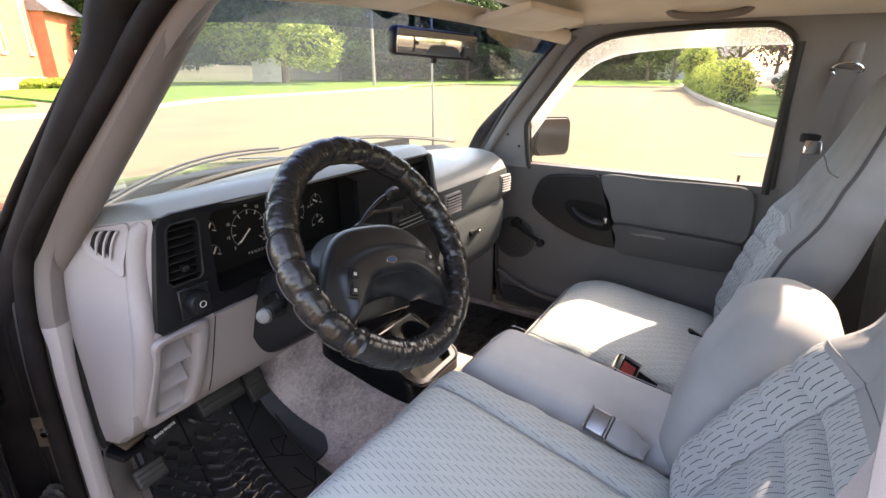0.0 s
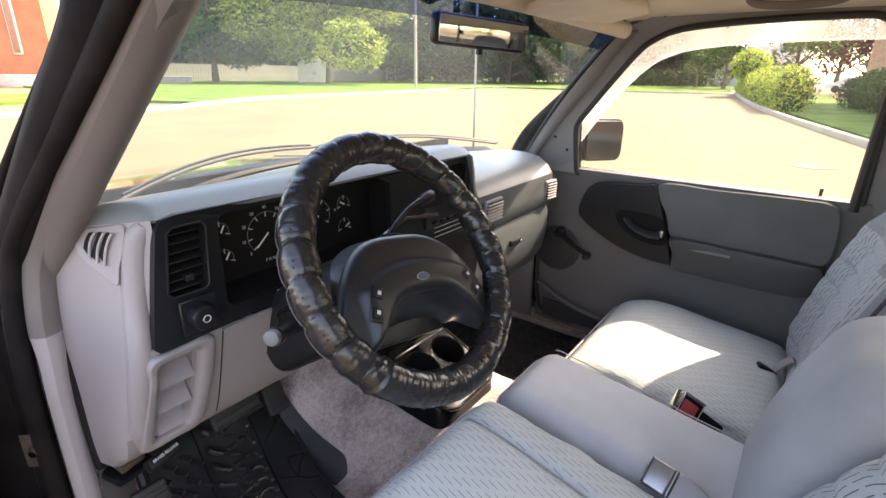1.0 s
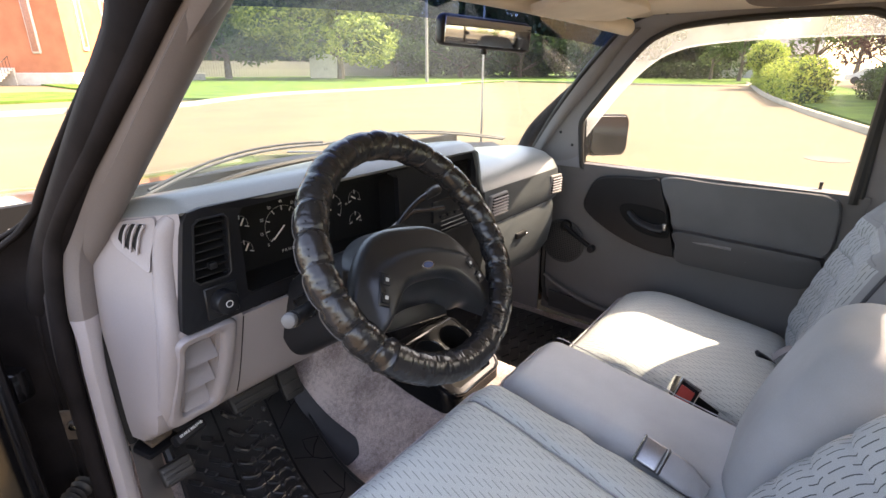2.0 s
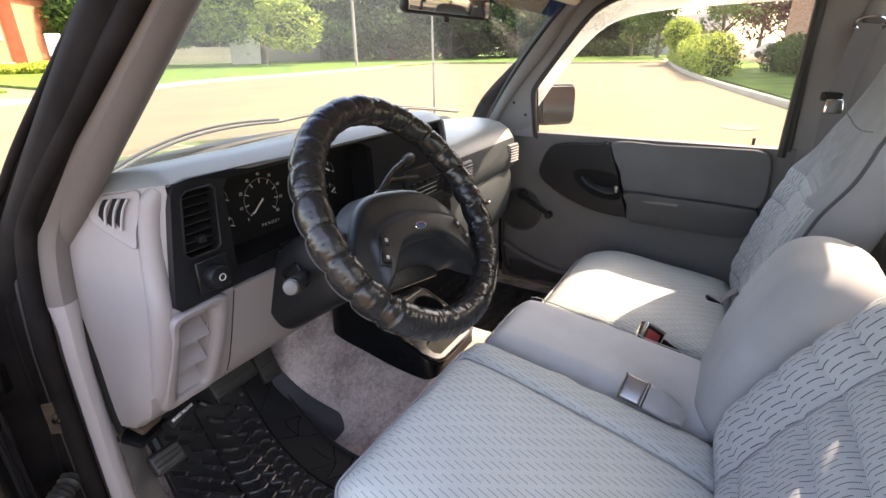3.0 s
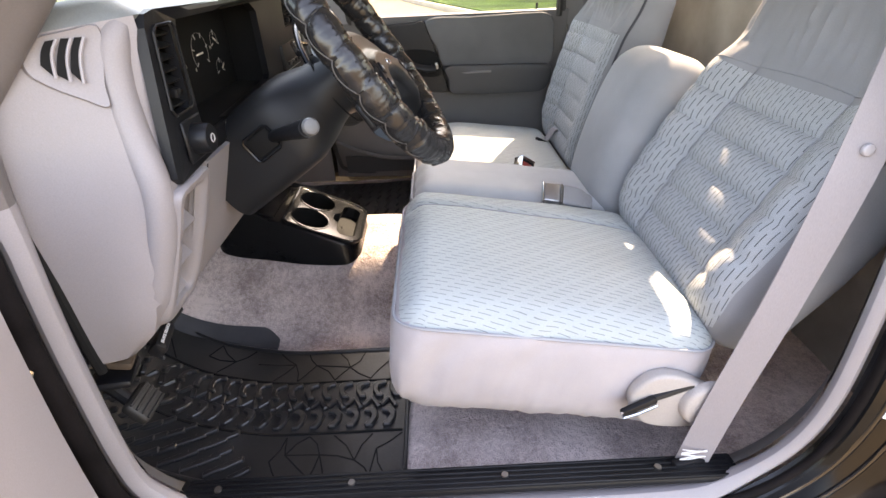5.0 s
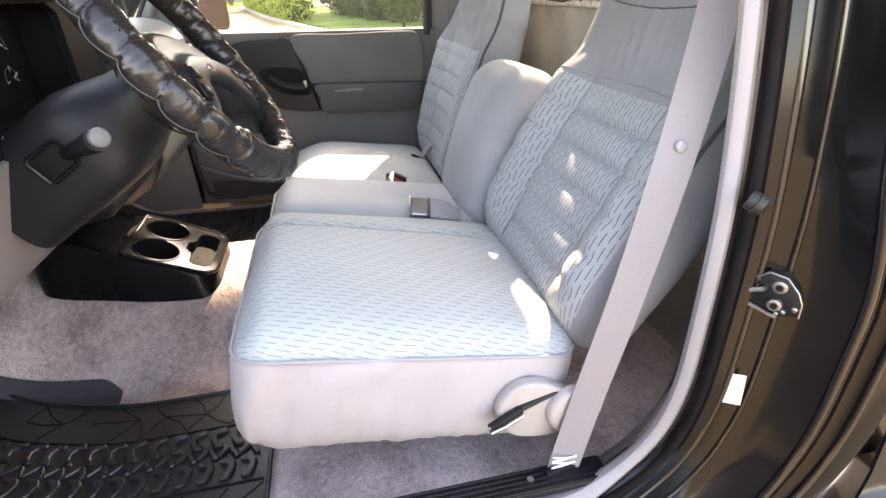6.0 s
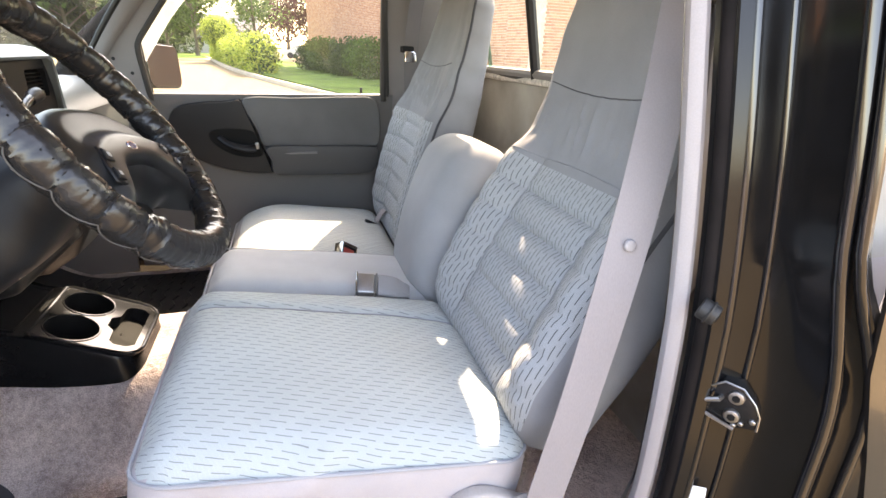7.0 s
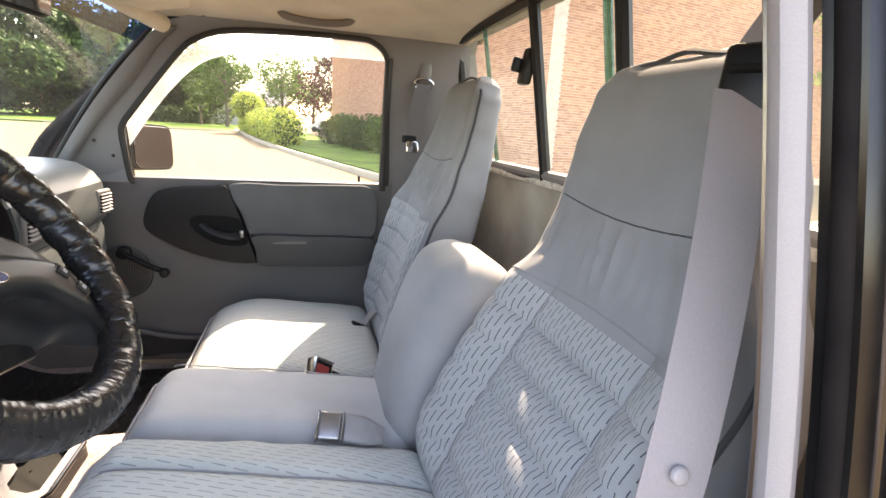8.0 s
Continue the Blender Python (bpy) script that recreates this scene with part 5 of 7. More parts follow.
guide = part("belt_guide", box(0.06, 0.028, 0.07, 0.008, 3, pose(-0.534, -0.655, 1.392, 10, 0, 30)), M_BLACK, belt, "black plastic belt guide")
part("guide_slot", box(0.046, 0.031, 0.008, 0.002, 1, pose(-0.534, -0.654, 1.402, 10, 0, 30)), M_VOID, guide)

pts = smooth_path([(-0.53, -0.655, 1.42), (-0.555, -0.675, 1.48), (-0.6, -0.7, 1.56)], 12)
part("upper_webbing", strap(pts, [(0.8, 0.3, 0.2)] * 12, 0.046), M_BELT, belt)
tongue = thing("belt_tongue", "chrome belt buckle with a grey sleeve lying on the seat", "buckle")


def frame_of(origin, ahead, up):
    """A matrix with x ahead and z near up."""
    x = Vector(ahead).normalized()
    y = Vector(up).cross(x).normalized()
    z = x.cross(y)
    o = Vector(origin)
    return Matrix(((x.x, y.x, z.x, o.x), (x.y, y.y, z.y, o.y), (x.z, y.z, z.z, o.z), (0, 0, 0, 1)))


M_SLEEVE = surface("grey_sleeve", (0.24, 0.235, 0.24), 0.34, vary=0.08, bump=0.15, grain=900, gloss=0.3)
M_SATIN = surface("satin_metal", (0.34, 0.335, 0.34), 0.34, metal=0.85, vary=0.12, bump=0.05)
TM = frame_of((-0.184, -0.318, 0.853), (0.12, 1, 0.12), (-0.62, -0.05, 0.75))
part("plate", place(box(0.036, 0.045, 0.02, 0.004, 3), TM @ pose(0.02, 0, 0)), M_SATIN, tongue)
part("plate_ridge", place(box(0.004, 0.046, 0.021, 0.001, 1), TM @ pose(0.0, 0, 0)), M_STEEL, tongue)
part("slot", place(box(0.003, 0.028, 0.008, 0.001, 1), TM @ pose(0.0375, 0, 0)), M_VOID, tongue)
part("front_edge", place(box(0.003, 0.047, 0.023, 0.001, 1), TM @ pose(0.0395, 0, 0)), M_CHROME, tongue, "bright front edge")
rows = []
for k in range(15):
    f = k / 14
    w, h = lerp(0.0235, 0.015, step(0.45, 1.0, f)), lerp(0.0095, 0.006, f)
    row = []
    for i in range(24):
        q = 2 * math.pi * i / 24
        c, d = math.cos(q), math.sin(q)
        crease = 0.004 * noise.noise((f * 7, c * 2.5, d * 2)) * step(0.2, 0.5, f)
        row.append(TM @ Vector((-0.004 - 0.066 * f, w * math.copysign(abs(c) ** 0.6, c) + 0.006 * f, (h + crease) * math.copysign(abs(d) ** 0.6, d) + 0.004 * math.sin(f * 3.0) - 0.012 * f * f)))
    rows.append(row)
part("sleeve", grid(rows, closed_u=True, caps=True), M_SLEEVE, tongue, "shiny grey plastic sleeve, crumpled at its end")
buckle = thing("belt_buckle", "chrome framed belt buckle with a red button", "buckle")
BM = frame_of((0.1, -0.289, 0.807), (-0.03, 0.06, 0.045), (-0.7, -0.1, 0.62))
part("shell", place(box(0.052, 0.044, 0.022, 0.004, 3), BM), M_BLACK, buckle)
part("end_plate", place(box(0.004, 0.05, 0.03, 0.0012, 2), BM @ pose(0.028, 0, 0.002)), M_CHROME, buckle, "bright metal end plate")
part("side_plate", place(box(0.05, 0.004, 0.03, 0.0012, 2), BM @ pose(0.004, -0.0235, 0.002)), M_CHROME, buckle, "bright metal side plate")
part("rim", place(tube([(0.026, 0.022, 0.011), (-0.022, 0.022, 0.011), (-0.022, -0.022, 0.011), (0.026, -0.022, 0.011)], 0.0024, 6, closed=True), BM), M_CHROME, buckle, "bright metal rim")
part("face", place(box(0.034, 0.032, 0.006, 0.002, 2), BM @ pose(0.004, 0.003, 0.011)), M_RED, buckle, "red release button")
part("stalk", place(box(0.09, 0.03, 0.01, 0.004, 2), BM @ pose(-0.07, 0, -0.008, 0, -8, 0)), M_POD, buckle)
b2 = thing("belt_buckle", "small black belt buckle tucked between seat and backrest", "buckle")
part("shell", box(0.022, 0.05, 0.018, 0.004, 2, pose(0.43, -0.405, 0.772, 30, 0, 25)), M_BLACK, b2)
part("strap", strap(smooth_path([(0.435, -0.42, 0.778), (0.44, -0.435, 0.8), (0.45, -0.452, 0.81), (0.455, -0.47, 0.79)], 10), [(1, 0.2, 0)] * 10, 0.03, 0.003), M_BELT, b2, "pale grey webbing loop")

M_BELT2 = surface("dark_belt_webbing", (0.13, 0.125, 0.13), 0.75, vary=0.06, bump=0.15, grain=900, gloss=0.3)
belt2 = thing("seat_belt", "grey shoulder belt hanging from a chrome ring on the pillar", "seat belt")
ring_at = Vector((0.635, -0.605, 1.465))
part("ring", place(tube([(0.03 * math.cos(q), 0.016 * math.sin(q), 0) for q in (2 * math.pi * i / 24 for i in range(24))], 0.0042, 8, closed=True), Matrix.Translation(ring_at) @ pose(0, 0, 0, 0, 0, 90) @ pose(0, 0, 0, 72, 0, 0)), M_CHROME, belt2, "chrome belt ring")
part("ring_mount", box(0.03, 0.045, 0.075, 0.014, 3, pose(0.652, -0.61, 1.50, 6)), M_TRIM2, belt2)
pts = smooth_path([ring_at, (0.632, -0.592, 1.40), (0.625, -0.58, 1.30), (0.622, -0.58, 1.15), (0.65, -0.60, 0.8)], 20)
part("webbing", strap(pts, [(0.1, 1, 0.1)] * 20, 0.046), M_BELT2, belt2)
part("retractor_slot", box(0.02, 0.055, 0.022, 0.005, 2, pose(0.63, -0.572, 1.30, 0, 0, 10)), M_BLACK, belt2)
part("tongue", box(0.012, 0.04, 0.035, 0.004, 2, pose(0.622, -0.575, 1.277, 0, 10, 10)), M_CHROME, belt2)

# ---- console and mat ----
console = thing("cup_holder_console", "shiny black cup holder console on the tunnel", "console")
def deck_z(y):
    """Top edge of the console: rising along the cup tray, then over the bin."""
    return 0.706 + (y - 0.15) * 0.449 if y < 0.335 else lerp(0.789, 0.826, step(0.335, 0.43, y)) - 0.06 * max(0.0, y - 0.45) / 0.05


PLAN = []
for cx, cy, r, a0 in ((0.103, 0.49, 0.02, 0), (-0.119, 0.49, 0.02, 90), (-0.119, 0.148, 0.042, 180), (0.103, 0.148, 0.042, 270)):
    sx, sy = (1 if cx > 0 else -1), (1 if cy > 0.3 else -1)
    PLAN += [(cx - sx * r + r * math.cos(radians(a0 + 15 * i)), cy - sy * r + r * math.sin(radians(a0 + 15 * i))) for i in range(7)]
dense = []
for p, q in zip(PLAN, PLAN[1:] + PLAN[:1]):
    k = max(1, int(math.hypot(q[0] - p[0], q[1] - p[1]) / 0.02))
    dense += [(lerp(p[0], q[0], i / k), lerp(p[1], q[1], i / k)) for i in range(k)]
rings = []
for k, (inset, f) in enumerate(((-0.004, 0.0), (0.0, 0.15), (0.002, 0.9), (0.0045, 0.985), (0.009, 1.0), (0.012, 0.985))):
    rings.append([(-0.008 + (x + 0.008) * (1 - inset / 0.11), 0.319 + (y - 0.319) * (1 - inset / 0.17), lerp(0.645, deck_z(y), f)) for x, y in dense])
part("body", grid(rings, closed_u=True), M_GLOSSBLACK, console, "shiny black console body")
part("deck", solid([[(-0.008 + 0.106 * u, y, deck_z(y) - 0.0015) for u in (-1, -0.5, 0, 0.5, 1)] for y in (0.318, 0.335, 0.36, 0.39, 0.42, 0.45, 0.47, 0.486)], -0.004), M_GLOSSBLACK, console)
TRAY = pose(-0.008, 0.243, 0.741, 24.2, 0, 0)


def ring_outline(cx, cy, r, n=28):
    return [(cx + r * math.cos(2 * math.pi * i / n), cy + r * math.sin(2 * math.pi * i / n)) for i in range(n)]


TOP = [(-0.104, -0.055), (-0.1, -0.075), (-0.088, -0.09), (-0.068, -0.097), (0.068, -0.097), (0.088, -0.09), (0.1, -0.075), (0.104, -0.055), (0.104, 0.082), (0.096, 0.092), (-0.096, 0.092), (-0.104, 0.082)]
WELL = [(-0.078, -0.068), (-0.066, -0.081), (0.066, -0.081), (0.078, -0.068), (0.078, -0.045), (0.068, -0.035), (0.03, -0.032), (0.016, -0.018), (-0.016, -0.018), (-0.03, -0.032), (-0.068, -0.035), (-0.078, -0.045)]
tray = part("tray", holed(TOP, [ring_outline(-0.051, 0.034, 0.0465), ring_outline(0.051, 0.034, 0.0465), WELL], 0.008, lambda a, b, o: TRAY @ Vector((a, b, 0.012 - o))), M_TRAY, console, "shiny black cup tray", smooth=False)
part("tray_rim", tube([TRAY @ Vector((a, b, 0.011)) for a, b in TOP], 0.0045, 8, closed=True), M_TRAY, tray)
for sx in (-1, 1):
    part("cup_well", grid([[TRAY @ Vector((sx * 0.051 + r * math.cos(q), 0.034 + r * math.sin(q), z)) for q in (2 * math.pi * i / 28 for i in range(28))] for r, z in ((0.0465, 0.012), (0.0455, 0.0), (0.041, -0.055), (0.001, -0.056))], closed_u=True), M_VOID, tray)
    part("cup_rim", tube([TRAY @ Vector((sx * 0.051 + 0.047 * math.cos(q), 0.034 + 0.047 * math.sin(q), 0.012)) for q in (2 * math.pi * i / 28 for i in range(28))], 0.0022, 6, closed=True), M_TRAY, tray)
# bin and coin wells are shallow; their black colour carries the inner shade
part("bin_well", grid([[(-0.008 + a * k, lerp(0.345, 0.44, b), deck_z(lerp(0.345, 0.44, b)) + z - 0.003) for a, b in ((-0.09, 0), (0.09, 0), (0.09, 1), (-0.09, 1))] for k, z in ((1.0, 0.006), (0.97, 0.0), (0.95, -0.004), (0.02, -0.004))], closed_u=True), M_VOID, console, smooth=False)
part("coin_well", grid([[TRAY @ Vector((a * k, -0.045 + (b + 0.045) * k, z)) for a, b in WELL] for k, z in ((1, 0.011), (0.94, -0.014), (0.05, -0.014))], closed_u=True), M_VOID, tray)

floor_mat = thing("floor_mat", "black rubber floor mat moulded like a tyre tread", "floor mat")


def mat_z(x, y):
    return 0.558 + 0.42 * step(0.42, 0.95, y) ** 1.3


def on_mat(x, y, lift=0.0):
    """A point of the mat: its bands swing towards the tunnel ahead of the seat."""
    return Vector((x + 0.085 * step(0.24, 0.66, y), y, mat_z(x, y) + lift))


def mat_y(f, v):
    """Front to rear of the mat, with rounded rear corners; v runs across from -1 to 1."""
    return lerp(0.028 + 0.045 * max(0.0, abs(v) - 0.86) ** 2 / 0.0196, 0.66, f)


rows = [[on_mat(lerp(-0.655, -0.325, i / 28), mat_y(j / 40, i / 14 - 1), 0.004) for i in range(29)] for j in range(41)]
part("sheet", solid(rows, -0.008), M_MAT, floor_mat)
edge = [rows[j][0] for j in range(40, 0, -1)] + rows[0] + [rows[j][-1] for j in range(1, 41)]
part("rim", tube([q + Vector((0, 0, 0.001)) for q in edge], 0.0042, 8), M_MAT, floor_mat)
HOOK = [(-0.0155, -0.021), (0.004, -0.022), (0.0125, -0.013), (0.0135, 0.004), (0.008, 0.019), (-0.004, 0.022), (-0.007, 0.017), (0.001, 0.008), (0.002, -0.005), (-0.004, -0.011), (-0.016, -0.012)]


def lug_mesh(outline, depth):
    me = bpy.data.meshes.new("tread_lug")
    b = prism(outline, depth, 0.0018, 1)
    b.to_mesh(me)
    b.free()
    me.materials.append(M_MAT)
    return me


hook, hook_back, link = lug_mesh(HOOK, 0.009), lug_mesh([(-a, b) for a, b in reversed(HOOK)], 0.009), lug_mesh([(-0.013, -0.0035), (0.012, -0.0055), (0.013, 0.0035), (-0.012, 0.0055)], 0.008)
bar = lug_mesh([(-0.021, -0.0045), (0.018, -0.006), (0.021, 0.0045), (-0.018, 0.006)], 0.008)


def lay(me, x, y, turn):
    q = on_mat(x, y, 0.003)
    swing = -math.degrees(math.atan((on_mat(x, y + 0.01).x - on_mat(x, y - 0.01).x) / 0.02))
    lug = new("tread_lug", me)
    lug.parent = floor_mat
    lug.matrix_world = pose(q.x, q.y, q.z, math.degrees(math.atan((mat_z(x, y + 0.01) - mat_z(x, y - 0.01)) / 0.02)), 0, swing + turn)


for k in range(17):
    y = 0.052 + 0.034 * k
    lay(hook, -0.447, y, 100)
    lay(hook_back, -0.518, y + 0.012, 80)
    lay(link, -0.482, y + 0.004, 35)
    lay(link, -0.479, y + 0.021, 145)
for r in range(5):
    for k in range(7):
        x, y = -0.562 - 0.0175 * r, 0.31 + 0.044 * k + 0.018 * (r % 2)
        if y > 0.30 + (x + 0.64) * 0.5:
            lay(bar, x, y, -48)
for x in (-0.418, -0.547):
    part("band_groove", tube([on_mat(x, 0.036 + 0.6 * i / 30, 0.0042) for i in range(31)], 0.0026, 5), M_VOID, floor_mat)
rnd = random.Random(4)
cracks = []
for x0, x1, y0, y1, nx, ny in ((-0.412, -0.332, 0.05, 0.62, 2, 8), (-0.64, -0.553, 0.05, 0.28, 2, 4)):
    node = {}
    for i in range(nx + 1):
        for j in range(ny + 1):
            node[i, j] = (lerp(x0, x1, i / nx) + rnd.uniform(-0.012, 0.012) * (0 < i < nx), lerp(y0, y1, (j + 0.5 * (i % 2)) / (ny + 0.5)) + rnd.uniform(-0.014, 0.014))
    for (i, j), p in node.items():
        for n in ((i + 1, j), (i + 1, j - 1 if i % 2 == 0 else j + 1), (i, j + 1)):
            if n in node and rnd.random() < (0.75 if n[0] != i else 0.35 if 0 < i < nx else 0.0):
                q = node[n]
                mid = ((p[0] + q[0]) / 2 + rnd.uniform(-0.005, 0.005), (p[1] + q[1]) / 2 + rnd.uniform(-0.006, 0.006))
                cracks.append(tube([on_mat(a, b, 0.0036) for a, b in (p, mid, q)], 0.0017, 4))
tagged(part("groove", join(*cracks), M_VOID, floor_mat), kind="stuff")
heel = thing("heel_pad", "dark grey vinyl heel pad sewn on the carpet", "heel pad")
M_HEEL = surface("slate_vinyl", (0.05, 0.05, 0.056), 0.6, vary=0.15, scale=14, bump=0.2, grain=400, gloss=0.3)
rows = [[(x, y, floor_z(x, y) + 0.005) for x in (lerp(-0.315 + 0.02 * max(0.0, (0.38 - y) / 0.05), -0.238 - 0.03 * max(0.0, (0.38 - y) / 0.05) ** 2, i / 8) for i in range(9))] for y in (0.335 + 0.25 * j / 20 for j in range(21))]
part("sheet", solid(rows, -0.006), M_HEEL, heel)

far_mat = thing("floor_mat", "black rubber floor mat on the passenger floor", "floor mat")
rows = [[(x, y, floor_z(x, y) + 0.012) for x in (0.27 + 0.4 * i / 14 for i in range(15))] for y in (-0.02 + 0.62 * j / 24 for j in range(25))]
part("sheet", solid(rows, -0.006), M_MAT, far_mat)
for k in range(14):
    y = 0.02 + 0.036 * k
    part("rib", tube([(x, y + 0.012 * (i % 2), floor_z(x, y) + 0.0135) for i, x in enumerate(0.29 + 0.03 * q for q in range(13))], 0.004, 5), M_MAT, far_mat)


# ---- passenger door ----
door = tagged(new("door_1"), "grey passenger door panel with a charcoal handle pod and armrest", "door", kind="structure")
rows = []
for j in range(31):
    z = lerp(0.575, 1.15, j / 30)
    row = []
    for i in range(41):
        y = lerp(0.345, -0.53, i / 40)
        x = 0.708 + 0.006 * math.sin(math.pi * (z - 0.575) / 0.575) - 0.012 * step(1.09, 1.15, z)
        x -= 0.02 * step(0.72, 0.66, z) * step(0.3, 0.0, y)
        x += 0.012 * step(0.28, 0.345, y)
        row.append((x, y, z))
    rows.append(row)
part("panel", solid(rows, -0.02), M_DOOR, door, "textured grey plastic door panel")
rows = [[(0.70 + 0.03 * k, y, 1.15 - 0.012 * k * (k - 1)) for k in range(4)] for y in (0.345 - 0.875 * i / 20 for i in range(21))]
part("belt_ledge", solid(rows, 0.012), M_TRIM2, door)
part("belt_seal", box(0.012, 0.74, 0.012, 0.004, 2, pose(0.738, -0.14, 1.138)), M_RUBBER, door)


def bulge(outline, height, rim, n=10):
    """A cushion-like raised shape over an outline (y, z) on the door: rows of shrinking rings."""
    c = Vector((sum(p[0] for p in outline) / len(outline), sum(p[1] for p in outline) / len(outline)))
    ring = smooth_path([(a, b, 0) for a, b in outline], 72, closed=True)
    rows = []
    for k, (s, h) in enumerate(((1.0, -0.004), (0.995, height * 0.45), (0.985, height * 0.8), (0.965, height), (0.8, height * 1.04), (0.5, height * 1.06), (0.2, height * 1.07), (0.01, height * 1.07))):
        rows.append([(0.702 - h, c.x + (p.x - c.x) * s, c.y + (p.y - c.y) * s) for p in ring])
    return grid(rows, closed_u=True)


POD = [(0.198, 1.0), (0.196, 1.055), (0.165, 1.108), (0.10, 1.125), (0.01, 1.131), (-0.03, 1.134), (-0.052, 1.08), (-0.08, 1.0), (-0.108, 0.905), (-0.10, 0.892), (-0.03, 0.896), (0.05, 0.915), (0.13, 0.95)]
UPPER = [(-0.036, 1.136), (-0.2, 1.142), (-0.4, 1.146), (-0.455, 1.142), (-0.48, 1.115), (-0.487, 1.03), (-0.478, 0.985), (-0.44, 0.975), (-0.25, 0.978), (-0.1, 0.982), (-0.072, 1.04)]
ARM = [(-0.1, 0.985), (-0.25, 0.985), (-0.44, 0.98), (-0.475, 0.97), (-0.478, 0.93), (-0.455, 0.893), (-0.4, 0.884), (-0.2, 0.886), (-0.115, 0.893), (-0.105, 0.94)]
pod = part("handle_pod", bulge(POD, 0.02, 0.01), M_POD, door, "charcoal plastic handle pod")
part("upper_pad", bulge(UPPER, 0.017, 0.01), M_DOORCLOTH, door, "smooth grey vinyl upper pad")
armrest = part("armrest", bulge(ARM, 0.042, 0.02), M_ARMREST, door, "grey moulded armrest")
part("armrest_groove", tube([(0.664, -0.13, 0.962), (0.659, -0.2, 0.964), (0.659, -0.26, 0.964)], 0.0045, 6), M_TRIM2, armrest)
cup = smooth_path([(0.075, 1.018, 0), (0.06, 1.04, 0), (0.0, 1.043, 0), (-0.055, 1.034, 0), (-0.072, 1.005, 0), (-0.082, 0.962, 0), (-0.06, 0.95, 0), (0.0, 0.957, 0), (0.05, 0.985, 0)], 50, closed=True)
# nearly flush with the pod; its depth is shade put into the colour
well = part("handle_recess", grid([[(x, 0.0 + (p.x) * s, 0.99 + (p.y - 0.99) * s) for p in cup] for s, x in ((1.04, 0.684), (1.01, 0.6785), (0.97, 0.678), (0.9, 0.6795), (0.05, 0.6805))], closed_u=True), M_VOID, pod, "black recessed cup")
part("pull_lever", tube(smooth_path([(0.678, 0.045, 1.018), (0.666, 0.015, 0.996), (0.664, -0.03, 0.982), (0.674, -0.062, 0.98)], 14), lambda f: 0.009 + 0.006 * f, 10, flat=0.7), M_BLACK, well, "glossy black pull lever")
part("lock_slide", box(0.01, 0.012, 0.022, 0.003, 2, pose(0.676, -0.068, 0.988)), M_STEEL, well)
part("lock_pin", tube([(0.728, -0.425, 1.14), (0.728, -0.425, 1.162), (0.728, -0.425, 1.172)], lambda f: 0.0035 + 0.0012 * f, 8), M_BLACK, door, "black lock pin")
crank = part("window_crank", cyl(0.022, 0.02, 0.016, 24, 0.004, pose(0.695, 0.262, 0.925, 0, -90, 0)), M_BLACK, door, "black window crank")
part("crank_arm", tube([(0.686, 0.262, 0.925), (0.675, 0.21, 0.90), (0.668, 0.16, 0.878)], 0.0085, 8), M_BLACK, crank)
part("crank_knob", cyl(0.0135, 0.012, 0.028, 18, 0.004, pose(0.66, 0.148, 0.872, 0, -90, 0)), M_BLACK, crank)
grille = part("speaker_grille", cyl(0.082, 0.081, 0.006, 44, 0.002, pose(0.703, 0.272, 0.862, 0, -90, 0)), M_ARMREST, door, "round speaker grille")
dots = []
for i in range(-11, 12):
    for j in range(-11, 12):
        if i * i + j * j < 118:
            dots.append(box(0.001, 0.0032, 0.0032, 0, 1, pose(0.6995, 0.272 + 0.0068 * i, 0.862 + 0.0068 * j)))
tagged(part("perforation", join(*dots), M_VOID, grille, smooth=False), kind="stuff")
part("pocket_face", solid([[(0.69 - 0.004 * j, lerp(0.30, -0.48, i / 12), lerp(0.598, 0.645 + 0.05 * max(0.0, 0.5 - i / 12), j / 3)) for i in range(13)] for j in range(4)], -0.006), M_ARMREST, door, "dark grey map pocket")
part("map_pocket", tube(smooth_path([(0.70, 0.33, 0.72), (0.685, 0.24, 0.685), (0.676, 0.1, 0.655), (0.672, -0.2, 0.65), (0.68, -0.45, 0.65)], 30), 0.008, 8), M_DOOR, door)
part("edge_seal", tube(smooth_path([(0.712, 0.345, 1.12), (0.71, 0.345, 0.85), (0.71, 0.335, 0.66), (0.71, 0.28, 0.60), (0.71, 0.0, 0.585), (0.71, -0.5, 0.585)], 40), 0.008, 8), M_RUBBER, door)
part("outer_skin", solid([[(0.80 + 0.03 * math.sin(math.pi * j / 6), 0.8 - 1.65 * i / 8, 0.45 + 0.69 * j / 6) for i in range(9)] for j in range(7)], 0.004), M_PAINT, door, "black painted outer skin")
part("run_channel", tube([(wall_x(b) - 0.004, -0.498, b) for b in (1.13, 1.25, 1.35, 1.45, 1.53)], 0.012, 8), M_RUBBER, door, "black window channel")
glass = part("window_pane", grid([[(wall_x(b) + 0.016, y, b) for y in (0.30 - 0.84 * i / 8 for i in range(9))] for b in (1.13 + 0.46 * j / 6 for j in range(7))]), M_GLASS, door)
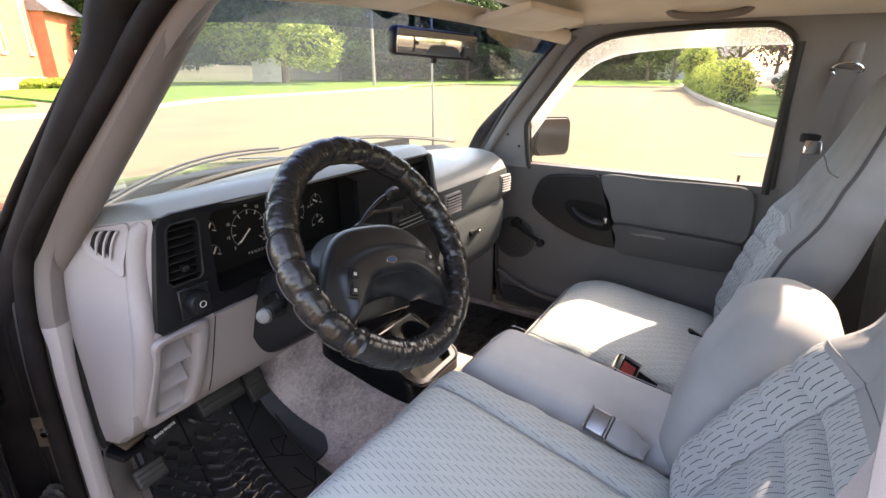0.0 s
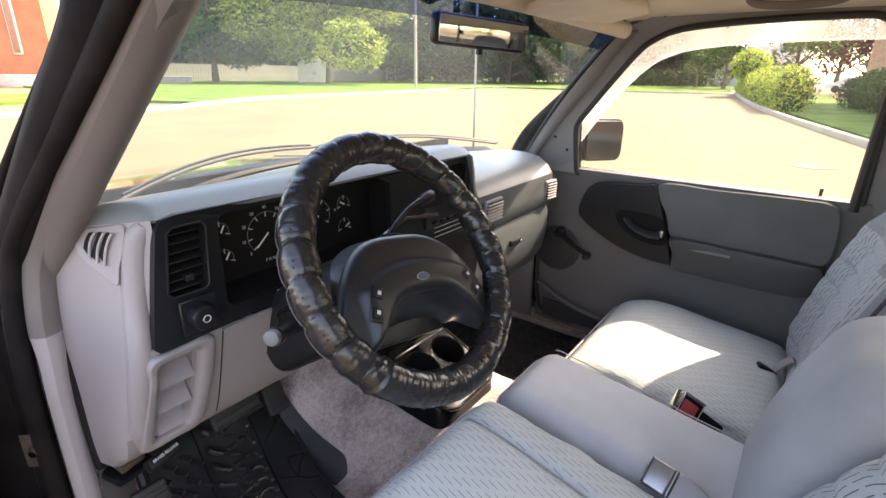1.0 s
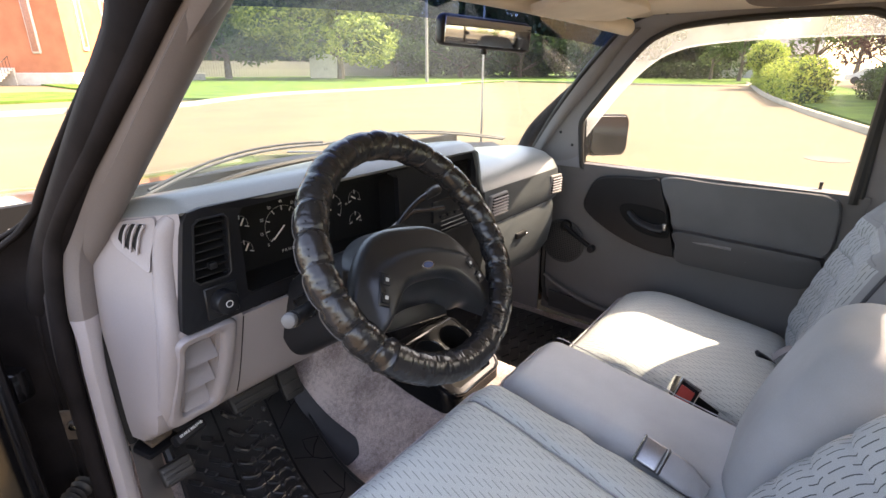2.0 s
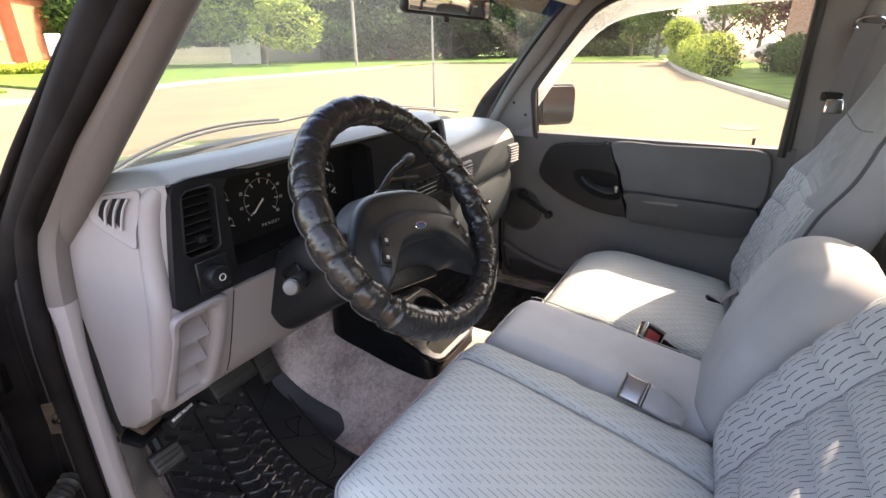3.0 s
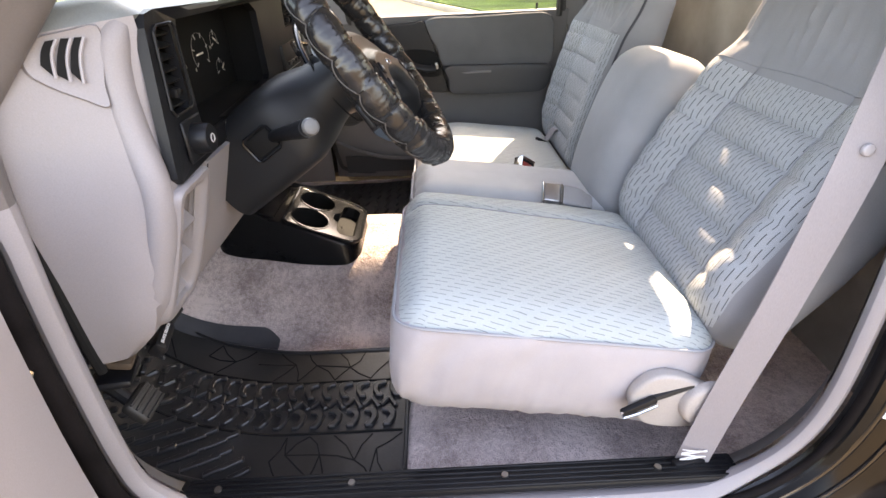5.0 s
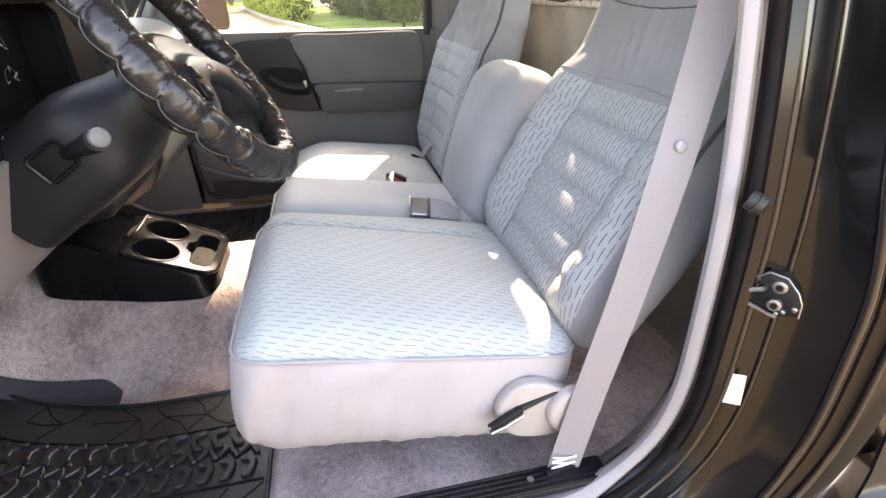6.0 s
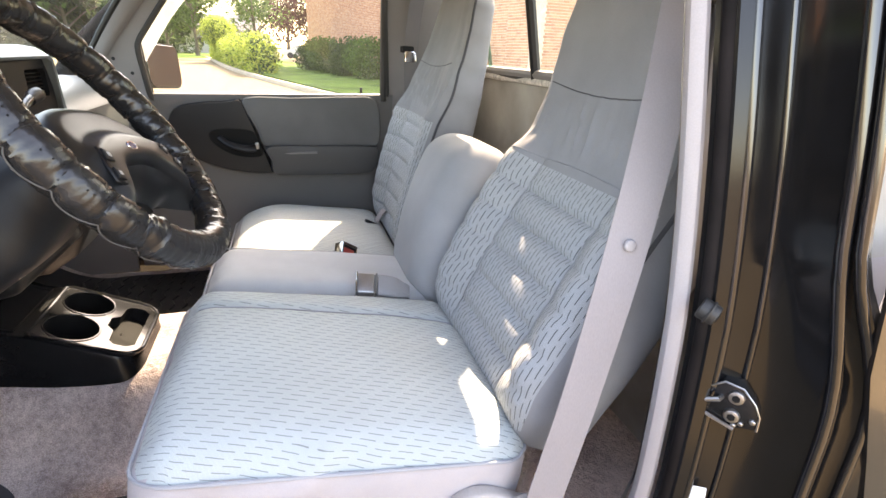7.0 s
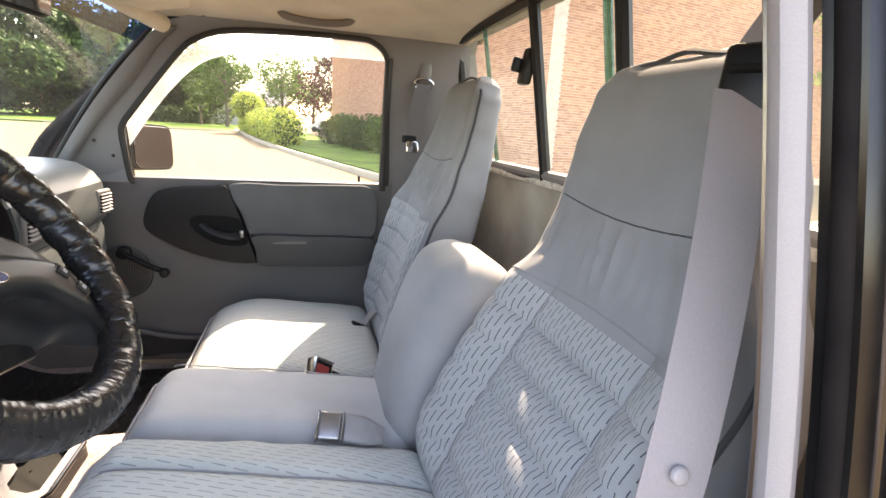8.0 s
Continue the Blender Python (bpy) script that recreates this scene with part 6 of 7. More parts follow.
# sail panel at the front lower corner of the window
part("sail_panel", solid([[(0.700, lerp(0.40, 0.228, i / 6), lerp(1.135, lerp(1.15, 1.30, i / 6), j / 6)) for i in range(7)] for j in range(7)], 0.006), M_TRIM2, door, "grey plastic sail panel")
part("division_bar", tube([(0.712, 0.226, 1.135), (0.708, 0.232, 1.21), (0.70, 0.235, 1.292)], 0.009, 8), M_BLACK, door)
visor_strip = thing("vent_visor", "clear plastic vent visor over the window", "vent visor")
M_VISOR = clear_glass("milky_visor", (0.85, 0.88, 0.9), 0.25, 0.3)
strip = [(0.235, 1.235), (0.15, 1.352), (0.075, 1.435), (0.015, 1.482), (-0.06, 1.508), (-0.2, 1.522), (-0.4, 1.527), (-0.49, 1.527)]
upper = [(0.275, 1.28), (0.19, 1.41), (0.115, 1.5), (0.045, 1.552), (-0.05, 1.58), (-0.2, 1.593), (-0.4, 1.597), (-0.49, 1.597)]
rows = [[(wall_x(lerp(b, d, k / 3)) + 0.036 - 0.004 * k / 3, lerp(a, c, k / 3), lerp(b, d, k / 3)) for k in range(4)] for (a, b), (c, d) in zip(strip, upper)]
q = part("strip", grid(rows), M_VISOR, visor_strip)
q.visible_shadow = False
part("strip_lip", tube(smooth_path([(wall_x(b) + 0.036, a, b) for a, b in strip], 30), 0.0025, 6), M_VISOR, visor_strip)

# outside mirror on the passenger side
om = thing("side_mirror", "black outside mirror on the passenger door", "mirror")
OM = pose(0.92, 0.262, 1.222, -3, 4, -17)


def mirror_outline(w, h, r):
    """Rounded rectangle, fuller at its outer end."""
    pts = []
    for cx, cy, a0 in ((w - r, h - r, 0), (-w + r, h - r * 1.1, 90), (-w + r, -h + r, 180), (w - r, -h + r, 270)):
        pts += [(cx + r * math.cos(radians(a0 + 15 * k)), cy + r * math.sin(radians(a0 + 15 * k))) for k in range(7)]
    return pts


rows = []
for d, f in ((0.0, 0.94), (-0.002, 0.985), (0.006, 1.0), (0.025, 0.99), (0.05, 0.93), (0.07, 0.8), (0.082, 0.55), (0.086, 0.2)):
    rows.append([OM @ Vector((x, d - 0.045, z)) for x, z in mirror_outline(0.108 * f, 0.074 * f, 0.036 * f)])
part("housing", grid(rows, closed_u=True, caps=True), M_BLACK, om)
part("mirror_glass", place(prism(mirror_outline(0.101, 0.067, 0.031), 0.004, 0.001, 1), OM @ pose(0, -0.0465, 0, 90, 0, 0)), M_DIMMIRROR, om, "mirror glass")
part("arm", box(0.12, 0.03, 0.045, 0.01, 3, pose(0.79, 0.27, 1.17, 0, -12, 0)), M_BLACK, om)

# ---- inside mirror, visors, grab handle ----
rv = thing("rear_view_mirror", "black framed rear view mirror on the windshield", "mirror")
RV = pose(0.074, 0.221, 1.52, 0, 0, 0) @ pose(0, 0, 0, 3, 3, -20)
shell = rbox((0.122, 0.016, 0.031), 0.014, (20, 6, 10))
part("housing", place(shell, RV), M_BLACK, rv)
part("mirror_glass", place(box(0.228, 0.003, 0.05, 0.009, 3), RV @ pose(0, -0.0165, 0)), M_MIRROR, rv, "mirror glass")
part("tab", place(box(0.012, 0.012, 0.012, 0.003, 2), RV @ pose(0.0, 0.0, -0.036)), M_BLACK, rv)
part("stem", tube([RV @ Vector((0, 0.02, 0.0)), (0.078, 0.27, 1.54), (0.08, 0.285, 1.545)], 0.007, 8), M_BLACK, rv)
for cx in (0.33, -0.33):
    v = thing("sun_visor", "beige cloth sun visor folded up against the headliner", "sun visor")
    b = rbox((0.19, 0.075, 0.011), 0.01, (16, 10, 4))
    for w in b.verts:
        w.co.y *= 1 - 0.25 * step(0.1, 0.19, w.co.x * (1 if cx > 0 else -1))
    part("flap", place(b, pose(cx, 0.075, 1.585, -10, 0, -3 if cx > 0 else 3)), M_HEADLINER, v)
    part("pivot", tube([(cx - 0.15, 0.14, 1.592), (cx + 0.13, 0.125, 1.592)], 0.005, 8), M_HEADLINER, v)
grab = thing("grab_handle", "brown-grey grab handle on the headliner", "grab handle")
part("grip", tube(smooth_path([(0.56, -0.19, 1.625), (0.55, -0.21, 1.60), (0.55, -0.29, 1.592), (0.55, -0.37, 1.60), (0.56, -0.39, 1.625)], 24), 0.0105, 8, flat=0.7), surface("brown_grip", (0.16, 0.13, 0.11), 0.5), grab)
for y in (-0.19, -0.39):
    part("mount", box(0.03, 0.045, 0.012, 0.004, 2, pose(0.56, y, 1.622)), M_TRIM2, grab)

# ---- jamb hardware on the pillar behind the driver's seat ----
striker = thing("door_striker", "steel door striker plate on the black jamb", "striker")
SM = Matrix(((-0.8, 0, -0.6, -0.775), (-0.6, 0, 0.8, -0.622), (0, 1, 0, 0.955), (0, 0, 0, 1))) @ pose(0, 0, 0.012)
EDGE = [(-0.0595, -0.011), (-0.0457, 0.0124), (-0.0282, 0.0271), (-0.0106, 0.0251), (0.0028, 0.0111), (0.0091, -0.0015), (0.0098, -0.0184), (-0.0105, -0.0248)]
part("plate", place(prism(EDGE, 0.022, 0.002, 2), SM @ pose(0, 0, -0.0215)), M_GLOSSBLACK, striker, "shiny black striker plate")
part("raised_edge", tube([SM @ Vector((x, y, 0.001)) for x, y in EDGE[:7]], 0.0012, 6), M_STEEL, striker, "worn bright edge")
part("raised_edge", tube([SM @ Vector((x, y, 0.0025)) for x, y in (EDGE[7], (-0.034, -0.019), EDGE[0])], 0.0022, 6), M_STEEL, striker, "worn bright edge")
for x, y in ((-0.0152, 0.0133), (-0.0151, -0.0101)):
    bolt = part("bolt", place(cyl(0.0085, 0.0075, 0.006, 20, 0.0015), SM @ pose(x, y, 0.002)), M_STEEL, striker, "round steel bolt head")
    part("socket", place(cyl(0.0042, 0.0042, 0.002, 6), SM @ pose(x, y, 0.0048)), M_VOID, bolt)
for x, y, r in ((-0.0112, -0.0205, 0.0032), (-0.0055, -0.0161, 0.0034), (0.0043, -0.0092, 0.004), (-0.053, -0.009, 0.0034)):
    part("rivet", place(cyl(r, r * 0.7, 0.004, 14, 0.001), SM @ pose(x, y, 0.0015)), M_STEEL, striker)
part("catch_bar", tube([SM @ Vector((x, y, z)) for x, y, z in ((-0.043, 0.003, 0.0), (-0.041, 0.003, 0.008), (-0.03, 0.008, 0.008), (-0.028, 0.008, 0.0))], 0.0028, 8), M_STEEL, striker)
bump = thing("bump_stop", "ribbed rubber bump stop on the jamb", "bump stop")
STUD = Matrix.Translation((-0.76, -0.56, 1.064)) @ Vector((-0.76, -0.55, -0.34)).to_track_quat("Z", "Y").to_matrix().to_4x4()
part("stud", place(cyl(0.0112, 0.0105, 0.018, 20, 0.002), STUD @ pose(0, 0, -0.009)), M_RUBBER, bump)
part("stud_ring", place(tube([(0.0112 * math.cos(a), 0.0112 * math.sin(a), -0.008) for a in (2 * math.pi * i / 20 for i in range(20))], 0.0016, 6, closed=True), STUD), M_RUBBER, bump)
part("stud_hole", place(cyl(0.0055, 0.0055, 0.002, 14), STUD), M_VOID, bump)
sticker = thing("jamb_sticker", "blank white sticker on the black jamb", "sticker")
part("sheet", place(box(0.022, 0.0015, 0.046, 0.0006, 1), pose(-0.757, -0.603, 0.805, 4, 4, 55)), M_WHITE, sticker)
hinge = thing("check_bolt", "bare steel bolt in a rusty plate on the hinge pillar", "bolt")
part("plate", box(0.004, 0.036, 0.055, 0.002, 1, pose(-0.757, 0.408, 0.932, 0, 0, 42)), M_RUST, hinge)
part("bolt", cyl(0.007, 0.006, 0.01, 6, 0.001, pose(-0.761, 0.405, 0.933, 0, 0, 42) @ pose(0, 0, 0, 0, -90, 0)), M_CHROME, hinge)
part("washer", cyl(0.0095, 0.0095, 0.003, 20, 0, pose(-0.7585, 0.407, 0.933, 0, 0, 42) @ pose(0, 0, 0, 0, -90, 0)), M_STEEL, hinge)

# ---- open driver's door ----
door_2 = tagged(new("door_2"), "open driver door with a pale grey inner panel", "door", kind="structure")
DM = pose(-0.81, 0.40, 0.0, 0, 0, -62)
part("inner_panel", place(solid([[(0.085 - 0.012 * math.sin(math.pi * j / 10), -0.116 - 0.88 * i / 14, 0.60 + 0.53 * j / 10) for i in range(15)] for j in range(11)], 0.01), DM @ pose(0, 0, 0)), M_TRIM, door_2, "pale grey plastic inner panel")
part("slab", place(box(0.16, 0.88, 0.62, 0.02, 3), DM @ pose(-0.02, -0.565, 0.85)), M_PAINT, door_2)
part("hinge_end", place(box(0.12, 0.03, 0.62, 0.012, 3), DM @ pose(-0.05, -0.02, 0.85)), M_JAMB, door_2)
gr = part("speaker_grille", place(cyl(0.08, 0.078, 0.006, 36, 0.002), DM @ pose(0.08, -0.215, 0.74, 0, 90, 0)), M_TRIM, door_2)
for k in range(12):
    part("grille_slot", place(box(0.002, 0.004, 0.13, 0, 1), DM @ pose(0.084, -0.16 - 0.01 * k, 0.74)), M_POD, gr)
part("hinge", place(box(0.06, 0.03, 0.05, 0.008, 2), DM @ pose(-0.04, 0.02, 0.68)), M_JAMB, door_2)
part("hinge", place(box(0.06, 0.03, 0.05, 0.008, 2), DM @ pose(-0.04, 0.02, 1.02)), M_JAMB, door_2)
boot = thing("wiring_boot", "ribbed black rubber wiring boot between door and pillar", "wiring boot")
part("bellows", tube([Vector((-0.76, 0.44, 0.80)).lerp(Vector((-0.86, 0.37, 0.79)), i / 40) for i in range(41)], lambda f: 0.014 + 0.004 * math.sin(f * 75), 12), M_RUBBER, boot)

# ---- hood, cowl, wipers, antenna ----
hood = tagged(new("hood"), "black painted hood ahead of the windshield", "hood", kind="structure")
rows = [[(lerp(-0.80, 0.80, i / 20), 0.86 + 1.25 * j / 14 - 0.22 * abs(i / 10 - 1) ** 2 * (1 - j / 14), 1.12 - 0.02 * abs(i / 10 - 1) ** 3 - 0.13 * (j / 14) ** 1.5 + 0.012 * math.exp(-((abs(i / 10 - 1) - 0.6) / 0.12) ** 2)) for i in range(21)] for j in range(15)]
part("panel", solid(rows, 0.006), M_PAINT, hood)
for s in (-1, 1):
    part("fender", solid([[(s * (0.79 + 0.05 * math.sin(math.pi * j / 10)), 0.5 + 1.5 * i / 12, 1.11 - 0.5 * j / 8 - 0.11 * (i / 12) ** 1.5) for i in range(13)] for j in range(9)], 0.005), M_PAINT, hood)
part("cowl", solid([[(0.74 * (i / 10 - 1), ws_y(0.7 * (i / 10 - 1)) + lerp(0.0, 0.19, j / 4), 1.178 - 0.02 * math.sin(math.pi * j / 4)) for i in range(21)] for j in range(5)], 0.006), M_BLACK, hood, "black plastic cowl grille")
for cx, tip, wname in ((-0.62, 0.02, "driver"), (0.02, 0.62, "passenger")):
    w = thing("windshield_wiper", "black windshield wiper resting on the glass", "wiper")
    pts = [glass_at(lerp(cx, tip, i / 14) / 0.70, 0.055 + 0.03 * math.sin(math.pi * i / 14)) + Vector((0, 0.018, 0.012)) for i in range(15)]
    part("blade", tube(pts, 0.004, 6), M_RUBBER, w)
    pts2 = [glass_at(lerp(cx + 0.1, tip + 0.02, i / 10) / 0.70, 0.04 + 0.03 * math.sin(math.pi * i / 10)) + Vector((0, 0.035, 0.022)) for i in range(11)]
    part("arm", tube(pts2, 0.0035, 6), M_BLACK, w)
antenna = thing("antenna", "thin steel whip antenna on the fender", "antenna")
part("whip", tube([(0.722, 0.65, 1.15), (0.722, 0.652, 1.5), (0.722, 0.654, 1.86)], lambda f: 0.0045 - 0.0015 * f, 8), M_STEEL, antenna)
part("base", cyl(0.018, 0.012, 0.03, 16, 0.003, pose(0.722, 0.65, 1.15)), M_BLACK, antenna)

# truck bed behind the cab
bed = tagged(new("truck_bed"), "black pickup bed behind the cab", "truck bed", kind="structure")
for s in (-1, 1):
    part("bed_side", box(0.1, 1.9, 0.5, 0.02, 2, pose(s * 0.78, -1.87, 0.78)), M_PAINT, bed)
part("bed_floor", box(1.5, 1.9, 0.04, 0.01, 1, pose(0, -1.85, 0.6)), M_BLACK, bed)
part("tailgate", box(1.5, 0.06, 0.45, 0.01, 2, pose(0, -2.78, 0.8)), M_PAINT, bed)
part("quarter_panel", solid([[(-0.83, lerp(-0.79, -0.652, step(0.7, 1.15, 0.45 + 0.115 * j)) - 0.25 * i / 4, 0.45 + 0.115 * j) for i in range(5)] for j in range(7)], 0.004), M_PAINT, bed)


# ---- outdoors ----
M_LOT = surface("pale_concrete_lot", (0.15, 0.109, 0.057), 0.85, vary=0.1, scale=0.5, bump=0.3, grain=25, deep=0.004, gloss=0.3, tint=(0.132, 0.0955, 0.05))
M_KERB = surface("kerb_concrete", (0.32, 0.28, 0.2), 0.85, vary=0.15, scale=1.2, bump=0.4, grain=40, deep=0.004)
M_GRASS = surface("mown_grass", (0.10, 0.17, 0.03), 0.9, vary=0.3, scale=0.7, bump=1.0, grain=45, deep=0.03, gloss=0.1, tint=(0.06, 0.12, 0.025))
M_MORTAR = surface("mortar", (0.5, 0.43, 0.36), 0.9, vary=0.12)
M_CHURCH = surface("salmon_brick", (0.44, 0.16, 0.085), 0.85, vary=0.12, scale=1.0, bump=0.3, grain=18, gloss=0.2)
M_CHURCHPANE = surface("dull_church_pane", (0.3, 0.13, 0.08), 0.4, vary=0.2)
M_STONE = surface("pale_stone", (0.5, 0.45, 0.38), 0.85, vary=0.12, scale=3)
M_FENCE = surface("weathered_fence", (0.33, 0.31, 0.28), 0.85, vary=0.2, scale=1.5)
M_SHED = surface("cream_shed_siding", (0.62, 0.58, 0.5), 0.7, vary=0.08, scale=2)
M_SHINGLE = surface("grey_shingle", (0.2, 0.19, 0.18), 0.9, vary=0.2, scale=4)
M_BARK = surface("tree_bark", (0.12, 0.10, 0.075), 0.95, vary=0.3, scale=6, bump=0.8, grain=30, deep=0.02, gloss=0.1)
M_POLE = surface("weathered_pole", (0.28, 0.25, 0.21), 0.85, vary=0.2, scale=6)
M_HOUSE = surface("white_siding", (0.7, 0.68, 0.64), 0.7, vary=0.05)
M_PANE = surface("dark_window", (0.03, 0.035, 0.04), 0.1, vary=0.1, bump=0.0)


def leafage(name, a, b):
    m, t, bs = nodes_of(name)
    n, li = t.nodes, t.links
    geo = n.new("ShaderNodeNewGeometry")
    ramp = n.new("ShaderNodeValToRGB")
    ramp.color_ramp.elements[0].color, ramp.color_ramp.elements[1].color = (*a, 1), (*b, 1)
    li.new(geo.outputs["Random Per Island"], ramp.inputs[0])
    li.new(ramp.outputs[0], bs.inputs["Base Color"])
    bs.inputs["Roughness"].default_value = 0.6
    bs.inputs["Specular IOR Level"].default_value = 0.08
    tr, ad = n.new("ShaderNodeBsdfTranslucent"), n.new("ShaderNodeMixShader")
    li.new(ramp.outputs[0], tr.inputs[0])
    ad.inputs[0].default_value = 0.35
    li.new(bs.outputs[0], ad.inputs[1])
    li.new(tr.outputs[0], ad.inputs[2])
    li.new(ad.outputs[0], n["Material Output"].inputs["Surface"])
    return m


M_LEAF = leafage("tree_leaves", (0.03, 0.065, 0.015), (0.10, 0.17, 0.04))
M_LEAFSUN = leafage("yellow_green_leaves", (0.16, 0.25, 0.035), (0.42, 0.48, 0.09))
M_LEAFMAPLE = leafage("maple_leaves", (0.06, 0.11, 0.02), (0.34, 0.4, 0.08))
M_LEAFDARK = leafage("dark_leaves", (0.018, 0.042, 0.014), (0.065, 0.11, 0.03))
M_LEAFWOOD = leafage("wood_leaves", (0.02, 0.05, 0.018), (0.075, 0.13, 0.035))
M_LEAFRED = leafage("purple_leaves", (0.03, 0.015, 0.015), (0.08, 0.035, 0.035))


def leaves(blobs, count, size, rnd):
    """Small folded leaves scattered near the surface of blobs (centre, radii)."""
    verts, faces = [], []
    total = sum(r[0] * r[1] * r[2] for _, r in blobs)
    for c, r in blobs:
        for _ in range(max(8, int(count * r[0] * r[1] * r[2] / total))):
            d = Vector((rnd.gauss(0, 1), rnd.gauss(0, 1), rnd.gauss(0, 1))).normalized()
            f = rnd.uniform(0.55, 1.08) ** 0.5
            lump = 1 + 0.25 * noise.noise(d * 2.3 + Vector(c))
            p = Vector(c) + Vector((d.x * r[0], d.y * r[1], d.z * r[2])) * f * lump
            a = Vector((rnd.uniform(-1, 1), rnd.uniform(-1, 1), rnd.uniform(-1, 1))).normalized()
            b = a.orthogonal().normalized()
            s = size * rnd.uniform(0.6, 1.3)
            k = len(verts)
            verts += [p - a * s, p + b * s * 0.5, p + a * s, p - b * s * 0.5]
            faces.append((k, k + 1, k + 2, k + 3))
    me = bpy.data.meshes.new("leaves")
    me.from_pydata([tuple(v) for v in verts], [], faces)
    return me


def tree(x, y, tall, spread, seed, leaf, label, count=5000, size=0.16, bare=0.25):
    rnd = random.Random(seed)
    t = thing("tree", label, "tree", "trees around the lot")
    top = Vector((x + rnd.uniform(-0.4, 0.4), y + rnd.uniform(-0.4, 0.4), tall * 0.72))
    limbs = [tube([Vector((x, y, -0.05)), Vector((x + 0.05, y, tall * bare)), top], lambda f: tall * 0.028 * (1 - 0.75 * f), 9)]
    blobs = [((x, y, tall * 0.66), (spread * 0.62, spread * 0.62, tall * 0.28))]
    for k in range(11):
        a = rnd.uniform(0, 6.28)
        h = rnd.uniform(bare + 0.05, 0.88)
        reach = spread * rnd.uniform(0.55, 0.95) * math.sin(math.pi * min(1, (h - bare + 0.18) / 1.02)) ** 0.5
        tip = Vector((x + reach * math.cos(a), y + reach * math.sin(a), tall * h))
        root = Vector((x, y, tall * max(bare * 0.9, h - 0.22)))
        limbs.append(tube([root, root.lerp(tip, 0.5) + Vector((0, 0, 0.1 * tall * 0.3)), tip], lambda f: tall * 0.009 * (1 - 0.7 * f), 6))
        s = spread * rnd.uniform(0.26, 0.42)
        blobs.append((tuple(tip), (s, s, s * 0.7)))
    part("trunk", join(*limbs), M_BARK, t)
    link_mesh("crown", leaves(blobs, count, size, rnd), leaf, t)
    return t


ground = tagged(part("ground", grid([[(x, y, 0.0) for x in (-900, -60, -20, 0, 20, 60, 900)] for y in (-900, -60, -20, 0, 20, 60, 900)]), M_LOT), "pale sunlit concrete lot", "ground", kind="structure")


def lawn(name, outline, label):
    return tagged(part(name, prism(outline, 0.11, 0.0, m=Matrix.Translation((0, 0, 0.004))), M_GRASS, smooth=False), label, "lawn", kind="structure")


lawn("lawn", [(10.9, 21.0), (15.9, 23.6), (22.8, 24.3), (33.5, 26.1), (45.5, 27.2), (47.0, 8.3), (60, 7.0), (140, 7), (160, 160), (30, 160), (12.6, 60), (9.5, 24)], "green mown lawn beyond the kerb")
lawn("lawn", [(0.0, 25.4), (8.3, 25.4), (9.3, 29), (8.2, 33), (-2, 34.5), (-40, 34), (-40, 25.4)], "green lawn between the walks")
lawn("lawn", [(60, 5.6), (45, 4.4), (23.2, 0.55), (16.4, -1.05), (11.6, -2.35), (6.5, -3.9), (6.5, -6.0), (24, -4.6), (34, -2.6), (60, 1.5)], "green lawn behind the kerb")


def kerb(pts, label):
    p = smooth_path([(a, b, 0) for a, b in pts], 60)
    rows = []
    for i, q in enumerate(p):
        t = (p[min(i + 1, 59)] - p[max(i - 1, 0)]).normalized()
        s = Vector((-t.y, t.x, 0))
        rows.append([q + s * o + Vector((0, 0, z)) for o, z in ((0, 0), (0.02, 0.12), (0.05, 0.15), (0.2, 0.15), (0.2, 0.0))])
    return tagged(part("kerb", grid(rows), M_KERB), label, "kerb", kind="structure")


kerb([(-40, 19.0), (0, 19.0), (5.1, 19.2), (8.0, 18.8), (10.7, 20.5), (15.7, 23.1), (22.7, 23.8), (33.4, 25.6), (45.3, 26.8), (46.8, 8.0), (60, 6.6)], "pale concrete kerb along the lot")
kerb([(5.0, -3.7), (8, -2.9), (11.6, -1.85), (16.4, -0.52), (22.9, 1.1), (34, 3.4), (51, 6.2), (60, 7.8)][::-1], "pale concrete kerb beside the hedge")

# church across the street
church = thing("church", "red brick church with pale window surrounds and steps", "church")
cm = pose(13.2, 50.9, 0, 0, 0, -45)
part("porch", place(box(8, 8, 8.5, 0.02, 1), cm @ pose(0, 0, 4.25)), M_CHURCH, church)
part("nave", place(box(10, 6, 6.4, 0.02, 1), cm @ pose(0, 6.4, 3.2)), M_CHURCH, church)
part("base_course", place(box(8.25, 8.25, 0.9, 0.03, 1), cm @ pose(0, 0, 0.45)), M_STONE, church)
part("roof", place(prism([(-4.5, 0), (4.5, 0), (0, 4.2)], 8.8, 0), cm @ pose(0, 4.4, 8.5, 90)), M_SHINGLE, church, smooth=False)
part("roof", place(prism([(-5.7, -0.5), (5.7, -0.5), (0, 4.4)], 6.6, 0), cm @ pose(0, 9.8, 6.4, 90)), M_SHINGLE, church, smooth=False)
for dx in (-2.0, 1.9):
    w = part("window", place(box(0.62, 0.3, 4.4, 0.25, 4), cm @ pose(dx, -4.0, 4.4)), M_STONE, church, "tall narrow window in pale stone")
    part("pane", place(box(0.44, 0.1, 4.1, 0.2, 4), cm @ pose(dx, -4.13, 4.4)), M_CHURCHPANE, w)
for dy in (-1.6, 2.2):
    w = part("window", place(box(0.3, 0.8, 4.2, 0.05, 2), cm @ pose(4.0, dy, 4.6)), M_STONE, church)
    part("pane", place(box(0.1, 0.5, 3.7, 0.04, 2), cm @ pose(4.13, dy, 4.6)), M_CHURCHPANE, w)
sm = cm @ pose(-1.2, -6.5, 0)
